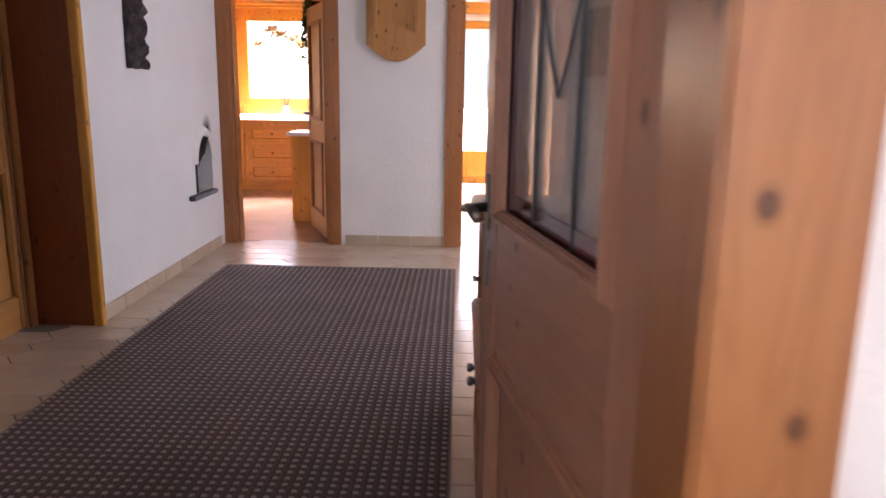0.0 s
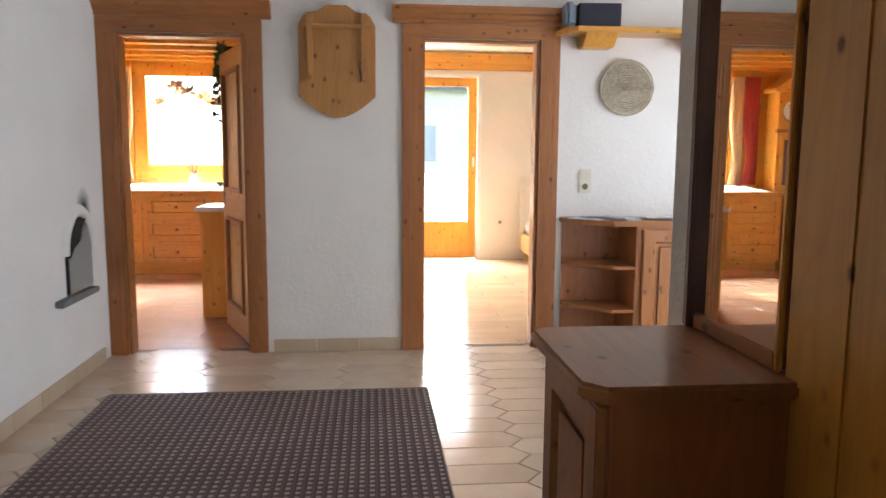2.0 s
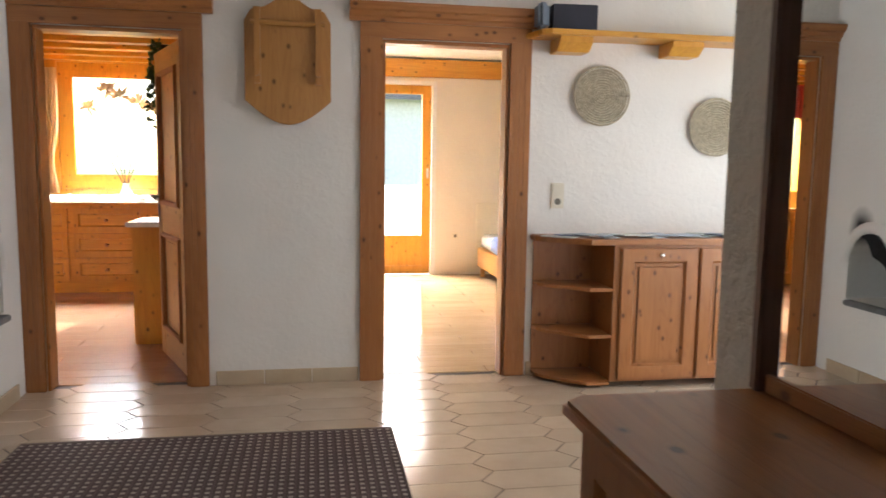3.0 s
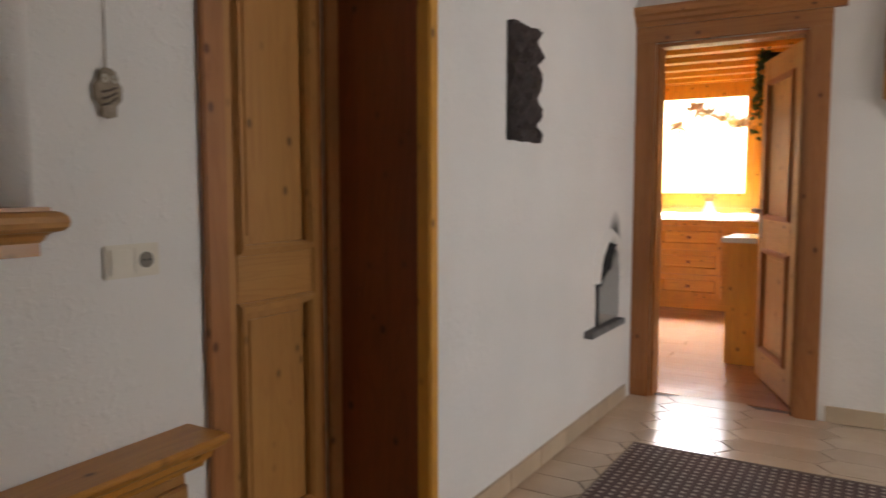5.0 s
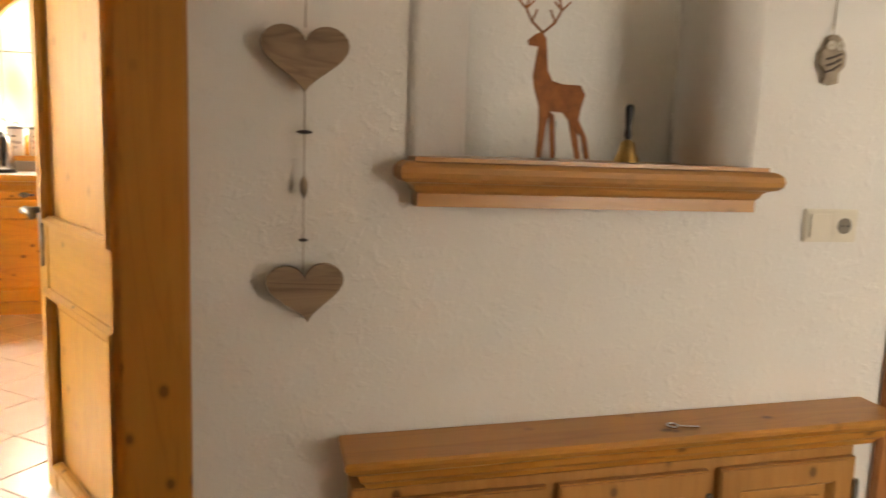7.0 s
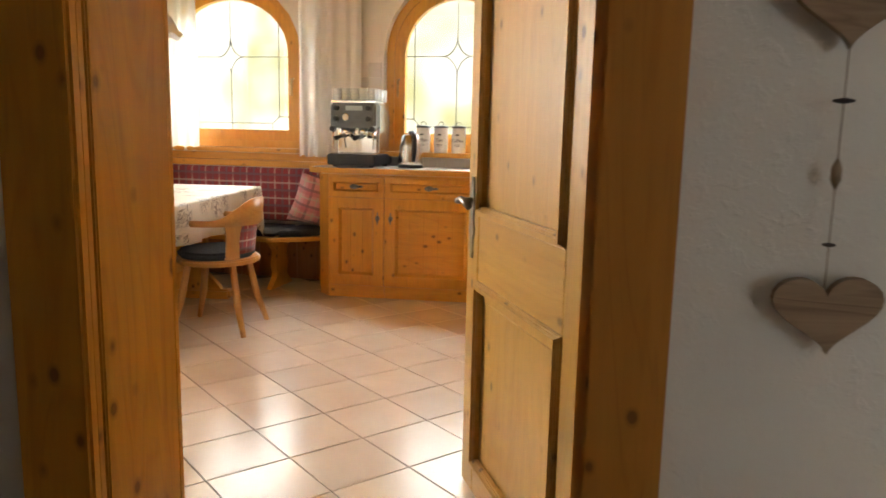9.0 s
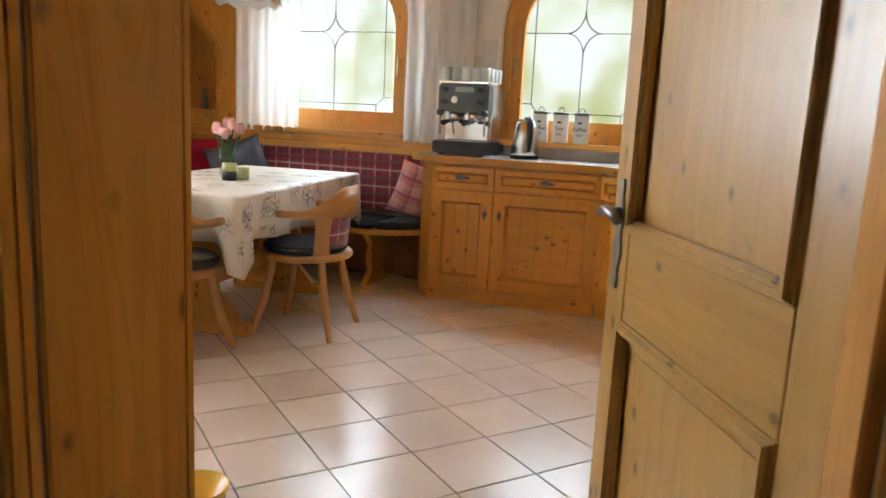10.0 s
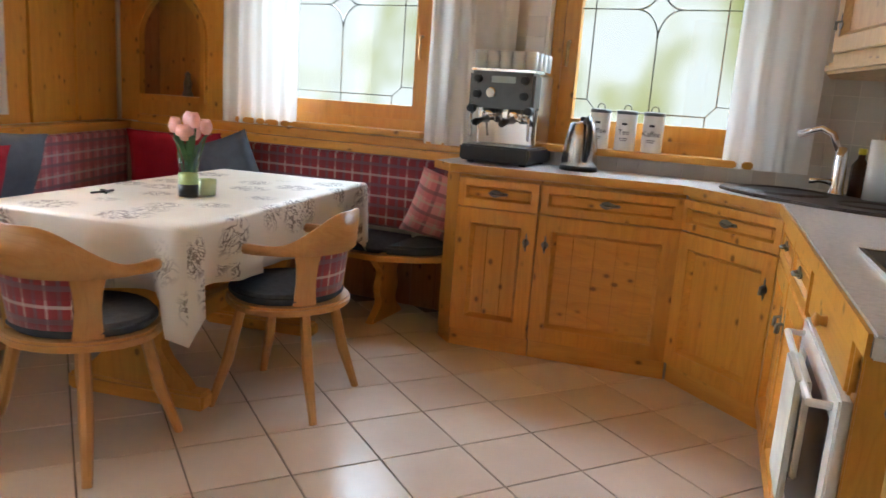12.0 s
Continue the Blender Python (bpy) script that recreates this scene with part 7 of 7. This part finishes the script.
for k in range(5):
    tx, tz = -0.32 + 0.15 * k + 0.03 * (k % 2), 0.90 + 0.12 * ((k * 3) % 4) / 2
    part("stem", tube([(0, 0, 0.1), (tx * 0.45, -0.03, 0.42), (tx, -0.05, tz)], 0.006, 5), BARK, fv)
    bm = bmesh.new()
    for q in range(38):
        dv = Vector((random.uniform(-1, 1), random.uniform(-0.6, 0.6), random.uniform(-0.3, 1))).normalized()
        ln = random.uniform(0.07, 0.14)
        sd = dv.orthogonal().normalized() * 0.016
        a = [bm.verts.new(v) for v in (Vector((0, 0, 0)), dv * ln * 0.55 + sd, dv * ln, dv * ln * 0.55 - sd)]
        bm.faces.new(a)
    part("blossom", bm, PETALW, fv, "pale dried star blossom", M=pose(tx, -0.05, tz))
tc2 = thing("tall_cupboard", pose(-2.03, 8.42, 0), "tall pine cupboard behind the open parlour door", "cupboard")
part("body", boxes((0.0, 0, 0, 0.85, 0.5, 1.93), bevel=0.006), wood("orange"), tc2)
part("cornice", boxes((-0.02, -0.02, 1.931, 0.87, 0.52, 1.96), bevel=0.006), wood("orange", "x"), tc2)
lc = thing("low_cupboard", pose(-2.24, 8.45, 0), "low knotty pine cupboard with a pale top", "cupboard")
part("body", boxes((0.015, 0.01, 0, 0.205, 0.5, 0.83), bevel=0.006), wood("orange"), lc)
part("top", boxes((-0.02, -0.02, 0.831, 0.205, 0.52, 0.865), bevel=0.006), WORKTOP, lc, "pale worktop")
hpz = 1.961
ip = thing("ivy_plant", pose(-1.97, 8.5, hpz), "trailing green ivy in a black pot on the cupboard", "plant")
part("pot", lathe([(0, 0), (0.045, 0), (0.055, 0.11), (0.05, 0.11), (0, 0.10)], 18), BLACK, ip, smooth=True)
bm = bmesh.new()
for k in range(320):
    st = k % 9
    a = st * 0.7 + 1.2
    d_ = random.random()
    cx = -0.055 - 0.05 * d_ ** 0.5 * abs(math.cos(st)) + random.uniform(-0.03, 0.03)
    cy = -0.06 + 0.02 * st / 3 + random.uniform(-0.03, 0.03)
    cz = 0.13 - (0.62 if st % 3 == 0 else 0.4) * d_ * random.uniform(0.7, 1.0) + random.uniform(-0.02, 0.02)
    nrm = Vector((random.uniform(-1, 0.2), random.uniform(-1, 0.3), random.uniform(-0.2, 1))).normalized()
    sd = nrm.orthogonal().normalized() * random.uniform(0.012, 0.022)
    up = nrm.cross(sd).normalized() * random.uniform(0.014, 0.026)
    c = Vector((cx, cy, cz))
    bm.faces.new([bm.verts.new(v) for v in (c - up, c + sd * 0.9, c + up * 0.5 + sd * 0.4, c + up * 1.2, c + up * 0.5 - sd * 0.4, c - sd * 0.9)])
part("foliage", bm, LEAF, ip)
# corner seat, wall clock and low doors seen in the mirror
cs = thing("upholstered_bench", pose(-5.47, 10.45, 0), "pine corner seat with rose-red upholstery below the window", "bench")
part("seat_base", boxes((0, 0, 0, 0.79, 0.5, 0.40), bevel=0.006), wood("orange", "x"), cs)
part("seat_pad", boxes((0.02, 0.0, 0.401, 0.77, 0.48, 0.46), bevel=0.02, seg=3), PINKCL, cs, smooth=True)
part("back_pad", boxes((0.02, 0.5, 0.401, 0.77, 0.58, 0.93), bevel=0.02, seg=3), PINKCL, cs, smooth=True)
part("side_post", boxes((0.7905, 0.0, 0, 0.83, 0.55, 1.05), bevel=0.008), wood("orange"), cs)
cu2 = thing("base_cupboard", pose(-4.62, 10.62, 0), "orange pine cupboard with two doors beside the chest", "cupboard")
part("body", boxes((0, 0.001, 0.05, 0.66, 0.55, 0.82), bevel=0.004), wood("orange"), cu2)
part("plinth", boxes((0.01, 0.02, 0, 0.65, 0.53, 0.05)), wood("orange", "x"), cu2)
part("top", boxes((-0.02, -0.02, 0.821, 0.665, 0.56, 0.855), bevel=0.006), wood("orange", "x"), cu2)
for k in range(2):
    d = front(cu2, "door", 0.02 + 0.315 * k, 0.325 + 0.315 * k, 0.07, 0.80, 0.0, "orange", 0.06, boards=False)
    part("knob", lathe([(0, 0), (0.012, 0), (0.009, 0.012), (0.015, 0.022), (0, 0.028)], 12), wood("brown"), d, M=pose(0.29 + 0.08 * k, -0.021, 0.5, 90), smooth=True)
ck = thing("case_clock", pose(-4.12, 11.0, 0.856), "tall pine clock case with a white dial on the cupboard", "clock")
part("case", boxes((-0.16, -0.12, 0, 0.16, 0.15, 1.16), bevel=0.006), wood("honey"), ck)
part("hood", prism([(-0.22, 1.161), (0.22, 1.161), (0.22, 1.20), (0.0, 1.36), (-0.22, 1.20)], -0.16, 0.15, "y", 0.006), wood("honey", "x"), ck)
part("ledge", boxes((-0.19, -0.15, 0.70, 0.19, -0.121, 0.74), bevel=0.004), wood("brown", "x"), ck)
part("case_door", ring(-0.12, 0.12, 0.06, 0.66, 0.04, -0.14, -0.121, 0.004), wood("honey"), ck)
part("case_glass", boxes((-0.08, -0.128, 0.10, 0.08, -0.1215, 0.62)), wood("walnut"), ck, "dark glazed panel")
dl = part("dial", lathe([(0, 0), (0.115, 0), (0.115, 0.006), (0, 0.008)], 28), WHITE, ck, "round white dial", M=pose(0, -0.121, 0.95, 90))
part("dial_rim", lathe([(0.112, 0), (0.13, 0.002), (0.128, 0.014), (0.112, 0.012)], 28), BRASS, ck, M=pose(0, -0.121, 0.95, 90), smooth=True)
for a in (40, 160):
    part("clock_hand", boxes((-0.003, -0.1335, 0, 0.003, -0.1305, 0.085)), BLACK, ck, M=pose(0, 0, 0.95, 0, a, 0))

# ---- bedroom ----
be = thing("bed", pose(0.90, 9.5, 0), "pale wooden bed with a blue patterned blanket", "bed")
part("bed_frame", boxes((0, 0, 0.12, 1.8, 1.95, 0.34), bevel=0.01), wood("beech", "y"), be)
part("headboard", boxes((-0.02, 1.951, 0.1, 1.82, 1.985, 0.86), bevel=0.01), CREAM, be, "cream headboard")
part("mattress", boxes((0.03, 0.03, 0.34, 1.77, 1.9, 0.50), bevel=0.03, seg=3), WHITE, be, smooth=True)
bm = boxes((-0.03, 0.35, 0.36, 1.0, 1.2, 0.54), bevel=0.03, seg=3)
part("blanket", bm, plain("blue_blanket", (0.13, 0.17, 0.33), 0.9, 0, 0.6, 30, 0.3), be, "crumpled blue patterned blanket", smooth=True)
for x in (0.03, 1.73):
    for y in (0.03, 1.87):
        part("leg", boxes((x, y, 0, x + 0.05, y + 0.05, 0.12)), wood("beech"), be)
so = switch(pose(0.62, 11.6, 0.42), 1, "small white socket low on the bedroom wall", 0)
# balcony rail and a house across the road
PALEBOARD = plain("pale_grey_paint", (0.72, 0.72, 0.70), 0.7)
br = thing("balcony_railing", pose(-1.2, 13.1, -0.04), "pale grey boarded balcony railing", "railing")
part("handrail", boxes((0, -0.04, 0.98, 4.0, 0.06, 1.04), bevel=0.006), PALEBOARD, br)
for k in range(20):
    part("slat", boxes((0.02 + 0.2 * k, 0, 0.0, 0.205 + 0.2 * k, 0.025, 0.98), bevel=0.003, seg=1), PALEBOARD, br)
hs = thing("neighbour_house", pose(-4, 34, -3.0), "white house with grey roof across the road", "house")
part("wall", boxes((0, 0, 0, 14, 8, 7.0)), plain("house_render", (0.78, 0.78, 0.76), 0.9), hs)
part("roof", prism([(-0.9, 6.9), (-0.9, 7.1), (4, 9.4), (8.9, 7.1), (8.9, 6.9), (4, 9.1)], -0.8, 14.8, "x"), plain("roof_grey", (0.14, 0.15, 0.17), 0.9), hs)
for i in range(4):
    for j in range(2):
        w_ = part("window", boxes((1.2 + 3.3 * i, -0.05, 1.3 + 2.7 * j, 2.5 + 3.3 * i, 0.02, 2.8 + 2.7 * j)), plain("window_dark", (0.42, 0.45, 0.47), 0.2), hs)
        part("window_frame", boxes((1.1 + 3.3 * i, -0.09, 1.2 + 2.7 * j, 1.2 + 3.3 * i, 0.02, 2.9 + 2.7 * j), (2.5 + 3.3 * i, -0.09, 1.2 + 2.7 * j, 2.6 + 3.3 * i, 0.02, 2.9 + 2.7 * j), (1.2 + 3.3 * i, -0.09, 2.8 + 2.7 * j, 2.5 + 3.3 * i, 0.02, 2.9 + 2.7 * j)), WHITE, w_)


# ---- floor pieces ----
def lay(parent, name, mesh, places):
    for m in places:
        o = new(name, mesh)
        o.parent = parent
        o.matrix_basis = m


def tile_mesh(outline, t=0.006, inset=0.003):
    """A flat tile of any convex outline with a chamfered top edge; the top lies at z=0."""
    bm = bmesh.new()
    c = Vector((sum(p[0] for p in outline) / len(outline), sum(p[1] for p in outline) / len(outline)))
    lo = [bm.verts.new((x, y, -t)) for x, y in outline]
    mi = [bm.verts.new((x, y, -0.0015)) for x, y in outline]
    hi = []
    for x, y in outline:
        v = Vector((x, y)) - c
        v *= 1 - inset / v.length
        hi.append(bm.verts.new((c.x + v.x, c.y + v.y, 0)))
    n = len(outline)
    bm.faces.new(hi)
    for a, b in ((lo, mi), (mi, hi)):
        for i in range(n):
            bm.faces.new((a[i], a[(i + 1) % n], b[(i + 1) % n], b[i]))
    bmesh.ops.recalc_face_normals(bm, faces=bm.faces[:])
    return bm


# kitchen: squares laid at 45 degrees
T = 0.2875
g = T / 2 - 0.0025
km = mesh_of("tile", tile_mesh([(-g, -g), (g, -g), (g, g), (-g, g)]), KIT_TILE)
u_, v_ = Vector((math.cos(radians(51.3)), math.sin(radians(51.3)))), Vector((-math.sin(radians(51.3)), math.cos(radians(51.3))))
pl_ = []
org = Vector((-4.775, 1.393)) + (u_ + v_) * T / 2
for i in range(-16, 17):
    for j in range(-16, 17):
        p = org + u_ * T * i + v_ * T * j
        south = -0.23 + (p.x + 3.1) * 0.4227
        if -6.55 < p.x < -3.0 and south < p.y < 2.75 and (p.x > -3.3) <= (1.4 < p.y < 2.9):
            pl_.append(pose(p.x, p.y, KZ, 0, 0, 51.3))
lay(FL_K, "tile", km, pl_)
# hall: long hexagons
a_, b_, e_ = 0.165, 0.088, 0.075
hm = mesh_of("tile", tile_mesh([(-a_ - e_ + 0.003, 0), (-a_ + e_ * 0.0, -b_), (a_, -b_), (a_ + e_ - 0.003, 0), (a_, b_), (-a_, b_)]), HALL_TILE)
pl_ = []
rest = []
dx, dy = 2 * a_ + e_ + 0.004, 2 * b_ + 0.004
for i in range(-12, 22):
    for j in range(0, 84):
        y = 1.95 + j * dy / 2
        x = -1.7 + (i * 2 + (j % 2)) * dx
        inside = (-2.75 < x < 2.4 and 2.1 < y < 7.5) or (-2.95 < x < -1.3 and 0.4 < y < 5.1) or (-1.3 < x < 0.5 and 0 < y <= 2.1)
        under_rug = -2.0 < x < -0.85 and 2.5 < y < 6.3
        if inside and not under_rug and not (x > 0.15 and y < 4.4):
            (pl_ if (y > 2.4 and len(pl_) < 300) else rest).append(pose(x, y, 0))
lay(FL_H, "tile", hm, pl_)
lay(FL_H, "tile", hm, rest[:150])
# boards of the two rooms
pmb = mesh_of("plank", tile_mesh([(-0.6, -0.0695), (0.6, -0.0695), (0.6, 0.0695), (-0.6, 0.0695)]), wood("laminate", "x"))
def rows_of_boards(parent, mesh, x0, x1, y0, length, step, n, away):
    """Staggered rows, cut flush at the wall between the two rooms (x0) and running away from it."""
    for j in range(n):
        a, first = 0.0, length * (1, 0.33, 0.67)[j % 3]
        while a < abs(x1 - x0):
            s = first if a == 0.0 else length
            xc = x0 + away * (a + s / 2)
            lay(parent, "plank", mesh, [pose(xc, y0 + step * j, 0) @ Matrix.Diagonal((s / length - 0.0025, 1, 1, 1))])
            a += s


rows_of_boards(FL_B, pmb, -1.1, 2.8, 7.572, 1.2, 0.141, 29, 1)
pmp = mesh_of("plank", tile_mesh([(-0.75, -0.0795), (0.75, -0.0795), (0.75, 0.0795), (-0.75, 0.0795)]), wood("parquet", "x"))
rows_of_boards(FL_P, pmp, -1.1, -5.5, 7.582, 1.5, 0.161, 23, -1)
